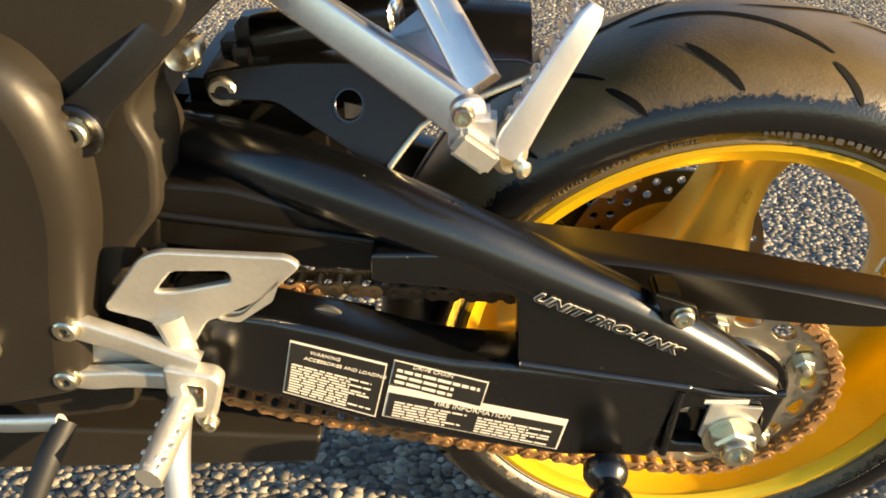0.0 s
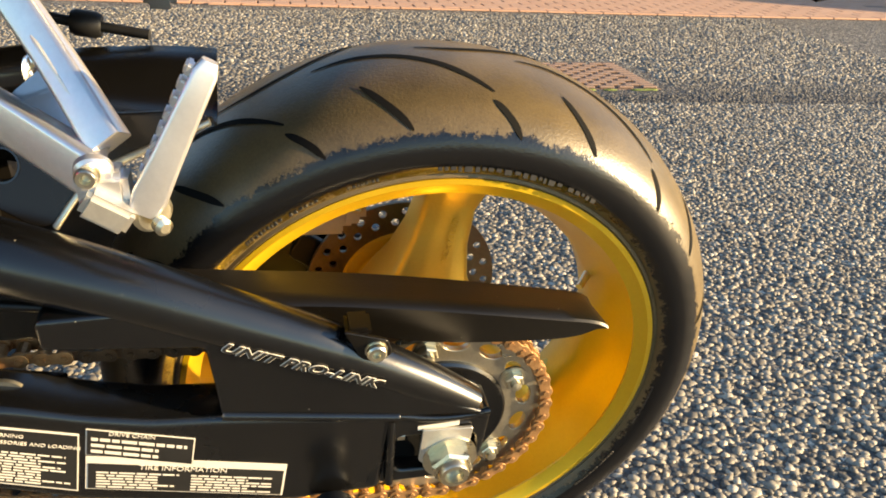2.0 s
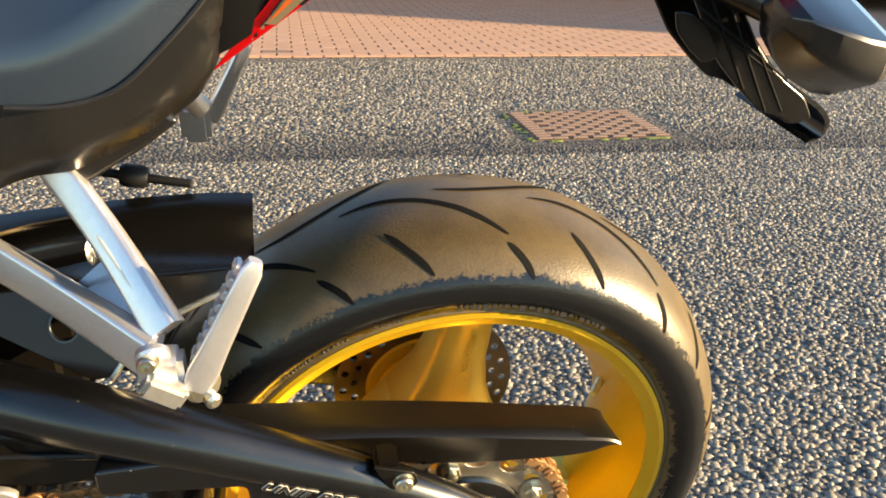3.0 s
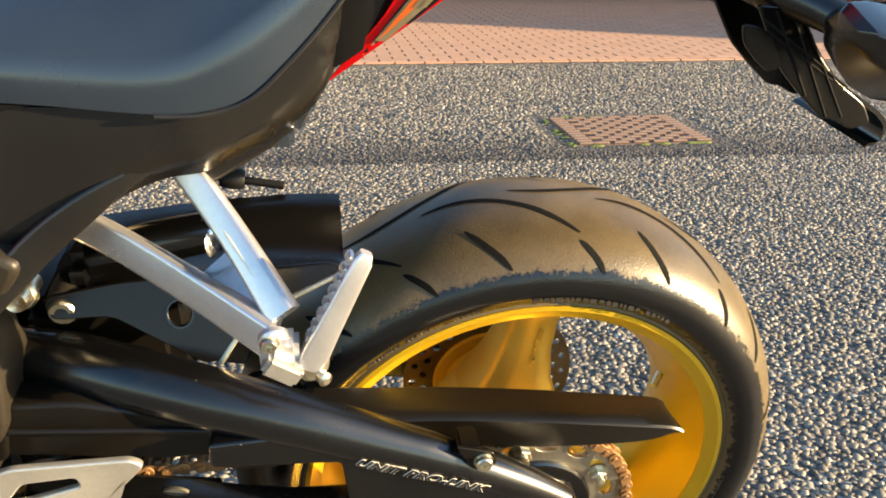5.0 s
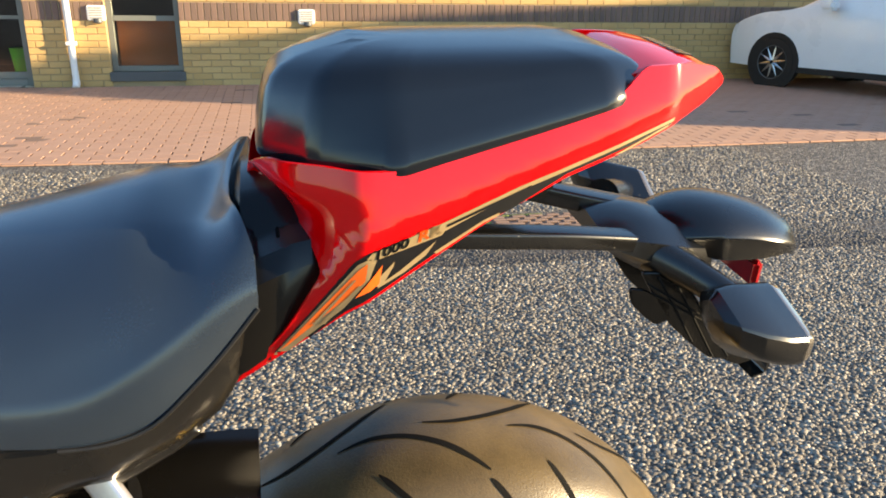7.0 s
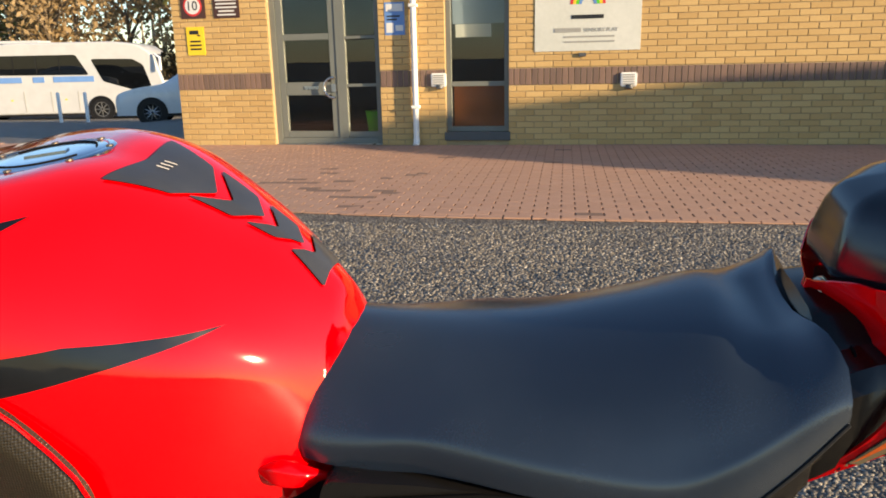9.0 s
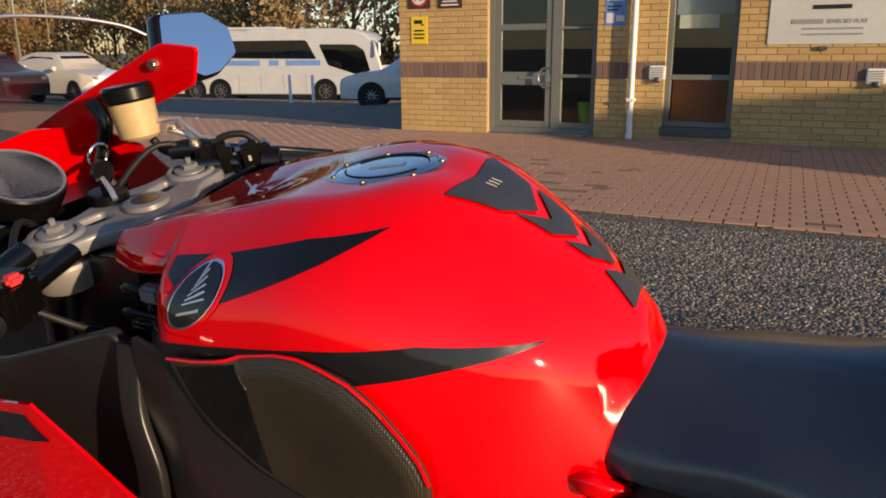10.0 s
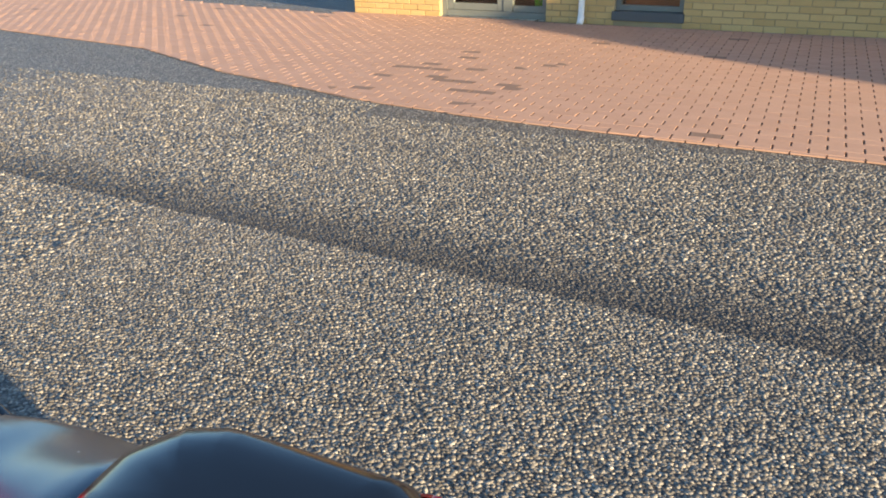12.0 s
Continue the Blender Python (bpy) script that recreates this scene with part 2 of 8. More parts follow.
def leaf_material(name, dark, light):
    """Thin leaves: half the light comes back, half goes through."""
    m, nodes, links, bsdf = material(name)
    coord = nodes.new("ShaderNodeTexCoord").outputs["Object"]
    own = nodes.new("ShaderNodeNewGeometry").outputs["Random Per Island"]
    tone = maths(nodes, links, "ADD", maths(nodes, links, "MULTIPLY", noise_out(nodes, links, coord, 0.35), 0.6), maths(nodes, links, "MULTIPLY", own, 0.4))
    colour = ramp(nodes, links, tone, [(0.3, dark), (0.7, light)])
    links.new(colour, bsdf.inputs["Base Color"])
    bsdf.inputs["Roughness"].default_value = 0.7
    thin, both = nodes.new("ShaderNodeBsdfTranslucent"), nodes.new("ShaderNodeMixShader")
    links.new(colour, thin.inputs["Color"])
    both.inputs[0].default_value = 0.5
    links.new(bsdf.outputs[0], both.inputs[1])
    links.new(thin.outputs[0], both.inputs[2])
    links.new(both.outputs[0], [n for n in nodes if n.type == "OUTPUT_MATERIAL"][0].inputs["Surface"])
    return m


LEAF_GREEN = leaf_material("leaves_green", (0.11, 0.12, 0.035), (0.22, 0.21, 0.07))
LEAF_BROWN = leaf_material("leaves_autumn", (0.26, 0.18, 0.085), (0.44, 0.31, 0.15))
HEDGE_DARK = leaf_material("hedge_leaves", (0.10, 0.085, 0.04), (0.20, 0.155, 0.075))


# ---- mesh helpers ----
def mesh(verts, faces, name="mesh", angle=0.6):
    me = bpy.data.meshes.new(name)
    me.from_pydata([tuple(v) for v in verts], [], faces)
    me.update()
    bm = bmesh.new()
    bm.from_mesh(me)
    bmesh.ops.recalc_face_normals(bm, faces=bm.faces)
    bm.to_mesh(me)
    bm.free()
    return smooth(me, angle)


def smooth(me, angle=0.6):
    me.polygons.foreach_set("use_smooth", [True] * len(me.polygons))
    me.set_sharp_from_angle(angle=angle)
    return me


def box(x0, x1, y0, y1, z0, z1, bevel=0.0, segments=2):
    bm = bmesh.new()
    bmesh.ops.create_cube(bm, size=1.0, matrix=Matrix.Translation(((x0 + x1) / 2, (y0 + y1) / 2, (z0 + z1) / 2)) @ Matrix.Diagonal((abs(x1 - x0), abs(y1 - y0), abs(z1 - z0), 1)))
    if bevel:
        bmesh.ops.bevel(bm, geom=bm.edges[:], offset=bevel, segments=segments, affect="EDGES", clamp_overlap=True)
    me = bpy.data.meshes.new("box")
    bm.to_mesh(me)
    bm.free()
    return smooth(me)


def join(*meshes):
    verts, faces = [], []
    for me in meshes:
        base = len(verts)
        verts += [v.co.copy() for v in me.vertices]
        faces += [tuple(i + base for i in p.vertices) for p in me.polygons]
        bpy.data.meshes.remove(me)
    out = bpy.data.meshes.new("joined")
    out.from_pydata([tuple(v) for v in verts], [], faces)
    out.update()
    return smooth(out)


def moved(me, m):
    me.transform(m)
    return me


def loft(rings, caps=True, closed=True, angle=0.9):
    n = len(rings[0])
    verts = [Vector(p) for ring in rings for p in ring]
    faces = []
    for a in range(len(rings) - 1):
        for b in range(n if closed else n - 1):
            c = (b + 1) % n
            faces.append((a * n + b, a * n + c, (a + 1) * n + c, (a + 1) * n + b))
    if caps:
        faces.append(tuple(range(n)))
        faces.append(tuple(range((len(rings) - 1) * n, len(rings) * n)))
    return mesh(verts, faces, angle=angle)


def curve_points(points, steps=6, closed=False):
    """Points on a smooth line through the given ones."""
    p = [Vector(v) for v in points]
    n, out = len(p), []
    for i in range(n if closed else n - 1):
        a, b, c, d = (p[(i + k) % n] if closed else p[min(max(i + k, 0), n - 1)] for k in (-1, 0, 1, 2))
        for s in range(steps):
            t = s / steps
            out.append(0.5 * (2 * b + (c - a) * t + (2 * a - 5 * b + 4 * c - d) * t * t + (3 * b - a - 3 * c + d) * t ** 3))
    return out if closed else out + [p[-1]]


def rounded(points, radius, steps=4):
    """A 2D outline with its corners rounded."""
    out, n = [], len(points)
    for i in range(n):
        p, a, b = Vector(points[i]), Vector(points[i - 1]), Vector(points[(i + 1) % n])
        da, db = (a - p), (b - p)
        r = min(radius, da.length * 0.45, db.length * 0.45)
        s, e = p + da.normalized() * r, p + db.normalized() * r
        for k in range(steps + 1):
            t = k / steps
            out.append((1 - t) ** 2 * s + 2 * t * (1 - t) * p + t * t * e)
    return out


def tube(points, radius, sides=12, caps=True, flat=1.0):
    """A round bar along points; radius may be a list; flat squeezes it across."""
    pts = [Vector(p) for p in points]
    radii = radius if isinstance(radius, (list, tuple)) else [radius] * len(pts)
    rings, up = [], None
    for i, p in enumerate(pts):
        d = (pts[min(i + 1, len(pts) - 1)] - pts[max(i - 1, 0)]).normalized()
        if up is None:
            up = d.orthogonal().normalized() if abs(d.z) > 0.9 else Vector((0, 0, 1))
        side = d.cross(up).normalized()
        up = side.cross(d).normalized()
        rings.append([p + radii[i] * (math.cos(a) * side * flat + math.sin(a) * up) for a in (2 * math.pi * k / sides for k in range(sides))])
    return loft(rings, caps)


def lathe(profile, centre=(0, 0, 0), axis=(0, 1, 0), sides=48, angle=0.6, caps=True):
    """profile: (radius, along the axis)."""
    ax = Vector(axis).normalized()
    u = ax.orthogonal().normalized()
    v = ax.cross(u)
    c = Vector(centre)
    rings = [[c + ax * h + r * (math.cos(2 * math.pi * k / sides) * u + math.sin(2 * math.pi * k / sides) * v) for k in range(sides)] for r, h in profile]
    return loft(rings, caps, angle=angle)


def plate(outline, y0, y1, holes=(), bevel=0.002):
    """A flat piece in the x-z plane between y0 and y1, with holes and rounded edges."""
    cu = bpy.data.curves.new("plate", "CURVE")
    cu.dimensions, cu.fill_mode = "2D", "BOTH"
    for pts in (outline, *holes):
        s = cu.splines.new("POLY")
        s.points.add(len(pts) - 1)
        for q, p in zip(s.points, pts):
            q.co = (p[0], p[1], 0, 1)
        s.use_cyclic_u = True
    cu.bevel_depth, cu.bevel_resolution = bevel, 2
    cu.extrude = max(abs(y1 - y0) / 2 - bevel, 0.0001)
    cu.offset = -bevel
    ob = bpy.data.objects.new("plate", cu)
    me = bpy.data.meshes.new_from_object(ob)
    bpy.data.objects.remove(ob)
    bpy.data.curves.remove(cu)
    me.materials.clear()
    me.transform(Matrix.Translation((0, (y0 + y1) / 2, 0)) @ Matrix.Rotation(math.pi / 2, 4, "X"))
    return smooth(me)


def lettering(text, size, depth=0.0006, shear=0.0, spacing=1.0, bold=0.0):
    """Letters in the x-z plane, facing -y, from the origin to the right."""
    cu = bpy.data.curves.new("letters", "FONT")
    cu.body, cu.size, cu.extrude, cu.shear, cu.space_character = text, size, depth / 2, shear, spacing
    cu.resolution_u, cu.offset = 3, bold
    ob = bpy.data.objects.new("letters", cu)
    me = bpy.data.meshes.new_from_object(ob)
    bpy.data.objects.remove(ob)
    bpy.data.curves.remove(cu)
    me.materials.clear()
    me.transform(Matrix.Rotation(math.pi / 2, 4, "X"))
    return me


def part(name, me, mat, parent=None, label=""):
    ob = new(name, me)
    if not me.materials:
        me.materials.append(mat)
    if parent is not None:
        ob.parent = parent
    return tagged(ob, label)


def thing(name, label, category, group="", kind="", at=None):
    ob = new(name)
    ob.empty_display_size = 0.1
    if at is not None:
        ob.matrix_basis = at
    return tagged(ob, label, category, group, kind)


def solid(name, me, mat, label, category, group="", kind=""):
    return tagged(part(name, me, mat), label, category, group, kind)


def bolt(centre, r, h=0.006, axis=(0, -1, 0), socket=True):
    prof = [(r * 0.45, h * 0.3), (r * 0.5, h), (r * 0.85, h), (r, h * 0.75), (r, 0), (r * 1.15, 0), (r * 1.15, -h * 0.4)] if socket else [(r * 0.3, h), (r * 0.8, h * 0.9), (r, h * 0.5), (r, -h * 0.3)]
    return lathe(prof, centre, axis, 12)


def hexnut(centre, r, h, axis=(0, -1, 0)):
    return join(lathe([(r, 0), (r, h * 0.85), (r * 0.86, h)], centre, axis, 6, angle=0.3), lathe([(r * 1.25, -0.003), (r * 1.25, 0.0015), (r, 0.0015)], centre, axis, 24))


# ---- ground ----
def ground_sheet():
    """One sheet to the horizon: level round the motorcycle, falling away gently behind the building."""
    xs = [-900, -300, -120, -70, -45, -32, -24, -18, -14, -11, -8, -4, 0, 4, 8, 14, 20, 40, 120, 300, 900]
    ys = [-900, -200, -60, -20, -8, -2, 2, 5, 8, 9.6, 11, 13, 15, 18, 22, 27, 32, 38, 45, 60, 120, 300, 900]
    verts = []
    for y in ys:
        for x in xs:
            fall = min(max(y - 9.6, 0), 24) * -0.058
            left = min(max((-7 - x) / 5, 0), 1)
            verts.append((x, y, fall * left))
    n = len(xs)
    faces = [(j * n + i, j * n + i + 1, (j + 1) * n + i + 1, (j + 1) * n + i) for j in range(len(ys) - 1) for i in range(n - 1)]
    return mesh(verts, faces)


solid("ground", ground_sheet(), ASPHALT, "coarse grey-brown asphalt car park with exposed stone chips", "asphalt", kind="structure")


def ground_z(x, y):
    return -0.058 * min(max(y - 9.6, 0), 24) * min(max((-7 - x) / 5, 0), 1)


# ---- drain cover ----
def drain_cover():
    x0, x1, y0, y1 = 0.86, 1.50, 2.19, 2.69
    cover = thing("drain_cover", "rusty cast-iron inspection cover in a mossy concrete surround", "drain cover", at=Matrix.Translation((0, 0, 0)))
    ring = [(x0 - 0.07, y0 - 0.08), (x1 + 0.06, y0 - 0.06), (x1 + 0.07, y1 + 0.07), (x0 - 0.06, y1 + 0.06)]
    hole = [(x0, y0), (x1, y0), (x1, y1), (x0, y1)]
    me = plate(rounded(ring, 0.05), -0.004, 0.003, [hole], 0.0015)
    part("surround", moved(me, Matrix.Rotation(-math.pi / 2, 4, "X") @ Matrix.Diagonal((1, 1, -1, 1))), CONCRETE, cover, "worn concrete surround")
    part("tray", box(x0 + 0.006, x1 - 0.006, y0 + 0.006, y1 - 0.006, -0.01, 0.0012), SAND_JOINT, cover)
    rows, cols = 12, 7
    block = box(-0.0345, 0.0345, -0.0128, 0.0128, 0, 0.010, 0.004, 1)
    dx, dy = (x1 - x0 - 0.02) / cols, (y1 - y0 - 0.02) / rows
    for r in range(rows):
        for c in range(cols):
            x = x0 + 0.01 + dx * (c + 0.5 + (0.25 if r % 2 else -0.25) * (0 < c < cols - 1))
            ob = part("tread_block", block, IRON, cover)
            ob.location = (x, y0 + 0.01 + dy * (r + 0.5), 0.0022)
    for k in range(34):
        a = random.random()
        edge = random.choice(((x0 + a * (x1 - x0), y0 - 0.006), (x0 - 0.008, y0 + a * (y1 - y0)), (x0 + a * 0.3, y1 + 0.004)))
        bm = bmesh.new()
        bmesh.ops.create_icosphere(bm, subdivisions=2, radius=1)
        for v in bm.verts:
            v.co *= 1 + 0.3 * noise.noise(v.co * 2 + Vector((k, 0, 0)))
        me = bpy.data.meshes.new("moss")
        bm.to_mesh(me)
        bm.free()
        me.transform(Matrix.Translation((*edge, 0.002)) @ Matrix.Diagonal((random.uniform(0.01, 0.03), random.uniform(0.006, 0.012), 0.006, 1)))
        part("moss_tuft", smooth(me), MOSS, cover, "yellow-green moss tuft")


drain_cover()

# ---- building ----
WALL_TURN = radians(-1.2)
WALL = Matrix.Rotation(WALL_TURN, 4, "Z") @ Matrix.Translation((0, 8.851, 0))
U0, U1, TOP = -5.79, 12.0, 3.0
DOOR = (-4.44, -2.95, 0.02, 2.35)
WINDOW = (-2.09, -1.28, 0.06, 2.35)


def box_at(x0, x1, y0, y1, z0, z1, bevel=0.0):
    return moved(box(x0, x1, y0, y1, z0, z1, bevel), WALL)


def wall_pieces(y0, y1):
    spans = [(U0, DOOR[0], 0, TOP), (DOOR[1], WINDOW[0], 0, TOP), (WINDOW[1], U1, 0, TOP), (DOOR[0], DOOR[1], DOOR[3], TOP), (WINDOW[0], WINDOW[1], WINDOW[3], TOP), (WINDOW[0], WINDOW[1], 0, WINDOW[2])]
    return join(*[box_at(a, b, y0, y1, c, d) for a, b, c, d in spans])


wall_front = solid("wall_front", wall_pieces(0.008, 0.30), MORTAR, "buff brick front wall with a dark brown soldier band", "wall", kind="structure")
solid("wall_side", box_at(U0 + 0.0, U0 + 0.3, 0.302, 9.0, 0, TOP), BRICK_JOINED, "plain buff brick side wall", "wall", kind="structure")
solid("wall_back", box_at(U0 + 0.302, U1, 9.0, 9.3, -0.5, TOP), BRICK_JOINED, "plain buff brick back wall", "wall", kind="structure")
solid("wall_end", box_at(U1 + 0.002, U1 + 0.3, 0.0, 9.3, -0.5, TOP), BRICK_JOINED, "plain buff brick end wall", "wall", kind="structure")
solid("ceiling", box_at(U0 + 0.31, U1, 0.31, 8.99, 2.7, 2.8), ROOM_SHADE, "plain ceiling coloured near-black for indoor shade", "ceiling", kind="structure")
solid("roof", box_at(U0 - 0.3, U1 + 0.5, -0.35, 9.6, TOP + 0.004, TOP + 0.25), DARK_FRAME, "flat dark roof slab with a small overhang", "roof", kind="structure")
solid("floor", box_at(U0 + 0.31, U1 - 0.01, 0.305, 8.98, 0.005, 0.02), ROOM_SHADE, "floor indoors coloured near-black for indoor shade", "floor", kind="structure")
solid("wall_inner", box_at(U0 + 0.31, U1 - 0.01, 3.0, 3.1, 0.021, 2.69), ROOM_SHADE, "plain inner wall coloured near-black for indoor shade", "wall", kind="structure")


def ring(u0, u1, z0, z1, w, y0, y1, bevel=0.004):
    """A rectangular frame."""
    return join(box_at(u0, u0 + w, y0, y1, z0, z1, bevel), box_at(u1 - w, u1, y0, y1, z0, z1, bevel), box_at(u0 + w, u1 - w, y0, y1, z0, z0 + w, bevel), box_at(u0 + w, u1 - w, y0, y1, z1 - w, z1, bevel))


def entrance():
    d = thing("door_1", "grey-green aluminium glazed entrance door with a round pull handle", "door", kind="structure")
    u0, u1, z0, z1 = DOOR
    part("door_frame", ring(u0, u1, z0, z1, 0.075, 0.07, 0.17), GREY_FRAME, d)
    part("mullion", box_at(-3.56, -3.43, 0.075, 0.165, z0 + 0.076, z1 - 0.076, 0.004), GREY_FRAME, d)
    leaf = part("door_leaf", ring(-4.362, -3.563, z0 + 0.078, z1 - 0.078, 0.085, 0.085, 0.145), GREY_FRAME, d)
    part("lower_rail", box_at(-4.276, -3.65, 0.087, 0.143, 0.66, 0.83, 0.004), GREY_FRAME, leaf)
    part("upper_rail", box_at(-4.276, -3.65, 0.087, 0.143, 1.37, 1.45, 0.004), GREY_FRAME, leaf)
    for a, b in ((0.185, 0.658), (0.832, 1.368), (1.452, 2.18)):
        part("pane", box_at(-4.275, -3.651, 0.112, 0.118, a, b), GLASS, leaf).visible_shadow = False
    for a, b in ((0.175, 0.76), (0.802, 1.36), (1.42, 2.26)):
        part("side_pane", box_at(-3.428, -3.027, 0.112, 0.118, a, b), GLASS, d).visible_shadow = False
    for z in (0.78, 1.39):
        part("side_rail", box_at(-3.428, -3.027, 0.09, 0.14, z - 0.02, z + 0.02, 0.003), GREY_FRAME, d)
    part("side_sill", box_at(-3.428, -3.027, 0.09, 0.14, 0.098, 0.174, 0.003), GREY_FRAME, d)
    c = Vector((-3.60, 0.035, 0.755))
    loop = [c + Vector((0.13 * math.cos(a), 0, 0.13 * math.sin(a))) for a in (math.pi / 2 + math.pi * k / 12 for k in range(13))]
    part("pull_handle", moved(join(tube([loop[0] + Vector((0, 0.06, 0)), *loop, loop[-1] + Vector((0, 0.06, 0))], 0.016, 10), box(-3.64, -3.575, 0.06, 0.086, 0.70, 0.80, 0.004)), WALL), STEEL, leaf, "polished half-round steel pull handle")
    part("letter_plate", box_at(-4.02, -3.82, 0.078, 0.086, 0.735, 0.775, 0.003), STEEL, leaf, "satin steel letter plate")
    part("threshold", box_at(u0, u1, 0.02, 0.2, 0.006, 0.019, 0.003), STEEL, d)
    return d


def tall_window():
    u0, u1, z0, z1 = WINDOW
    w = thing("window_1", "tall narrow window in a grey aluminium frame", "window", kind="structure")
    part("window_frame", ring(u0 + 0.003, u1 - 0.003, z0 + 0.115, z1, 0.06, 0.07, 0.16), GREY_FRAME, w)
    part("window_sill", box_at(u0 - 0.02, u1 + 0.02, -0.03, 0.16, z0 + 0.004, z0 + 0.112, 0.006), DARK_FRAME, w, "dark grey sloping sill")
    part("transom", box_at(u0 + 0.064, u1 - 0.064, 0.09, 0.15, 0.745, 0.805, 0.003), GREY_FRAME, w)
    for a, b in ((z0 + 0.176, 0.744), (0.806, z1 - 0.061)):
        part("pane", box_at(u0 + 0.064, u1 - 0.064, 0.112, 0.118, a, b), GLASS, w).visible_shadow = False
    return w


entrance()
tall_window()
solid("panel_board", box_at(-2.03, -1.34, 0.31, 0.34, 0.022, 0.74), BROWN_PANEL, "brown board standing behind the tall window", "board")
# pale blue sheet with a cream strip below it, behind the upper pane
solid("roller_blind", box_at(-2.02, -1.35, 0.20, 0.206, 1.52, 2.28, 0.001), PALE_BLUE, "pale blue sheet behind the upper part of the glass", "blind")
solid("paper_notice", box_at(-1.98, -1.52, 0.190, 0.193, 1.355, 1.515), SIGN_CREAM, "cream strip behind the window below the blue sheet", "notice")
solid("waste_bin", moved(lathe([(0.12, 0.0), (0.16, 0.38), (0.165, 0.38), (0.165, 0.40), (0.12, 0.40)], (-3.14, 0.50, 0.021), (0, 0, 1), 24), WALL), GREEN_PLASTIC, "bright green plastic bin behind the glass", "bin")
poster = solid("poster", box_at(-2.86, -2.60, -0.004, 0.006, 1.40, 1.80), SIGN_BLUE, "faded blue and white notice on the wall", "notice")
for u0, u1, z0, z1, m in ((-2.84, -2.62, 1.69, 1.78, "w"), (-2.84, -2.74, 1.43, 1.55, "w"), (-2.72, -2.62, 1.45, 1.52, "w"), (-2.83, -2.70, 1.58, 1.60, "b"), (-2.83, -2.66, 1.62, 1.64, "b")):
    part("print_block", box_at(u0, u1, -0.0065, -0.0042, z0, z1), SIGN_WHITE if m == "w" else SIGN_BLACK, poster)


def downpipe():
    d = thing("downpipe", "white plastic rainwater downpipe against the brick wall", "downpipe")
    part("pipe", moved(tube([(-2.475, -0.062, 0.03), (-2.475, -0.062, 2.0), (-2.475, -0.062, 2.95)], 0.037, 16), WALL), WHITE_PLASTIC, d)
    part("shoe", moved(tube([(-2.475, -0.062, 0.10), (-2.475, -0.067, 0.05), (-2.475, -0.125, 0.005)], [0.041, 0.041, 0.038], 16), WALL), WHITE_PLASTIC, d)
    for z in (0.5, 1.75, 2.8):
        part("bracket", box_at(-2.525, -2.425, -0.105, 0.006, z - 0.02, z + 0.02, 0.004), WHITE_PLASTIC, d)


downpipe()


def wall_light(u, z):
    l = thing("wall_light", "small square white wall light with a ribbed cover", "wall light", "wall lights")
    part("housing", box_at(u - 0.10, u + 0.10, -0.035, 0.006, z - 0.085, z + 0.085, 0.012), WHITE_PLASTIC, l)
    for k in range(5):
        part("rib", box_at(u - 0.07, u + 0.07, -0.044, -0.033, z - 0.058 + k * 0.027, z - 0.044 + k * 0.027, 0.003), SIGN_GREY, l)
    part("sensor", moved(lathe([(0.045, -0.04), (0.05, 0.0), (0.03, 0.015), (0.01, 0.02)], (u + 0.01, -0.02, z - 0.10), (0, 0, -1), 16), WALL), DARK_FRAME, l, "dark round sensor")


wall_light(-2.175, 0.832)
wall_light(0.188, 0.802)


def bar_rows(parent, mat, u0, u1, z_top, rows, pitch, height, seed, y=-0.0125):
    """Lines of unreadable writing."""
    rng = random.Random(seed)
    for k in range(rows):
        z = z_top - k * pitch
        w = (u1 - u0) * rng.uniform(0.7, 1.0)
        mid = (u0 + u1) / 2
        part("text_line", box_at(mid - w / 2, mid + w / 2, y - 0.002, y, z - height, z), mat, parent)


def wall_sign(name, label, u0, u1, z0, z1, mat):
    s = thing(name, label, "sign")
    part("panel", box_at(u0, u1, -0.010, 0.006, z0, z1, 0.002), mat, s)
    return s


sign = wall_sign("warning_sign", "yellow camera warning sign with black writing", -5.60, -5.345, 1.21, 1.575, SIGN_YELLOW)
bar_rows(sign, SIGN_BLACK, -5.57, -5.375, 1.40, 3, 0.05, 0.022, 3)
part("camera_picture", join(box_at(-5.55, -5.42, -0.0125, -0.0105, 1.48, 1.53), box_at(-5.44, -5.40, -0.0125, -0.0105, 1.455, 1.475)), SIGN_BLACK, sign)
sign = wall_sign("speed_sign", "dark brown sign with a white ten limit disc", -5.645, -5.295, 1.68, 2.12, SIGN_BROWN)
part("disc_rim", moved(lathe([(0.001, 0), (0.13, 0), (0.13, 0.003), (0.001, 0.003)], (-5.47, -0.0105, 1.84), (0, -1, 0), 40), WALL), SIGN_RED, sign)
part("disc_face", moved(lathe([(0.001, 0), (0.105, 0), (0.105, 0.002), (0.001, 0.002)], (-5.47, -0.0138, 1.84), (0, -1, 0), 40), WALL), SIGN_WHITE, sign)
part("number", moved(lettering("10", 0.17, 0.002), WALL @ Matrix.Translation((-5.565, -0.0168, 1.785))), SIGN_BLACK, sign)
sign = wall_sign("notice_sign", "dark brown sign with white lines of writing", -5.18, -4.815, 1.675, 2.12, SIGN_BROWN)
bar_rows(sign, SIGN_WHITE, -5.15, -4.845, 2.05, 8, 0.046, 0.02, 5)
sign = wall_sign("playgroup_sign", "cream board with a rainbow and faded lines of writing", -0.96, 0.31, 1.152, 2.05, SIGN_CREAM)
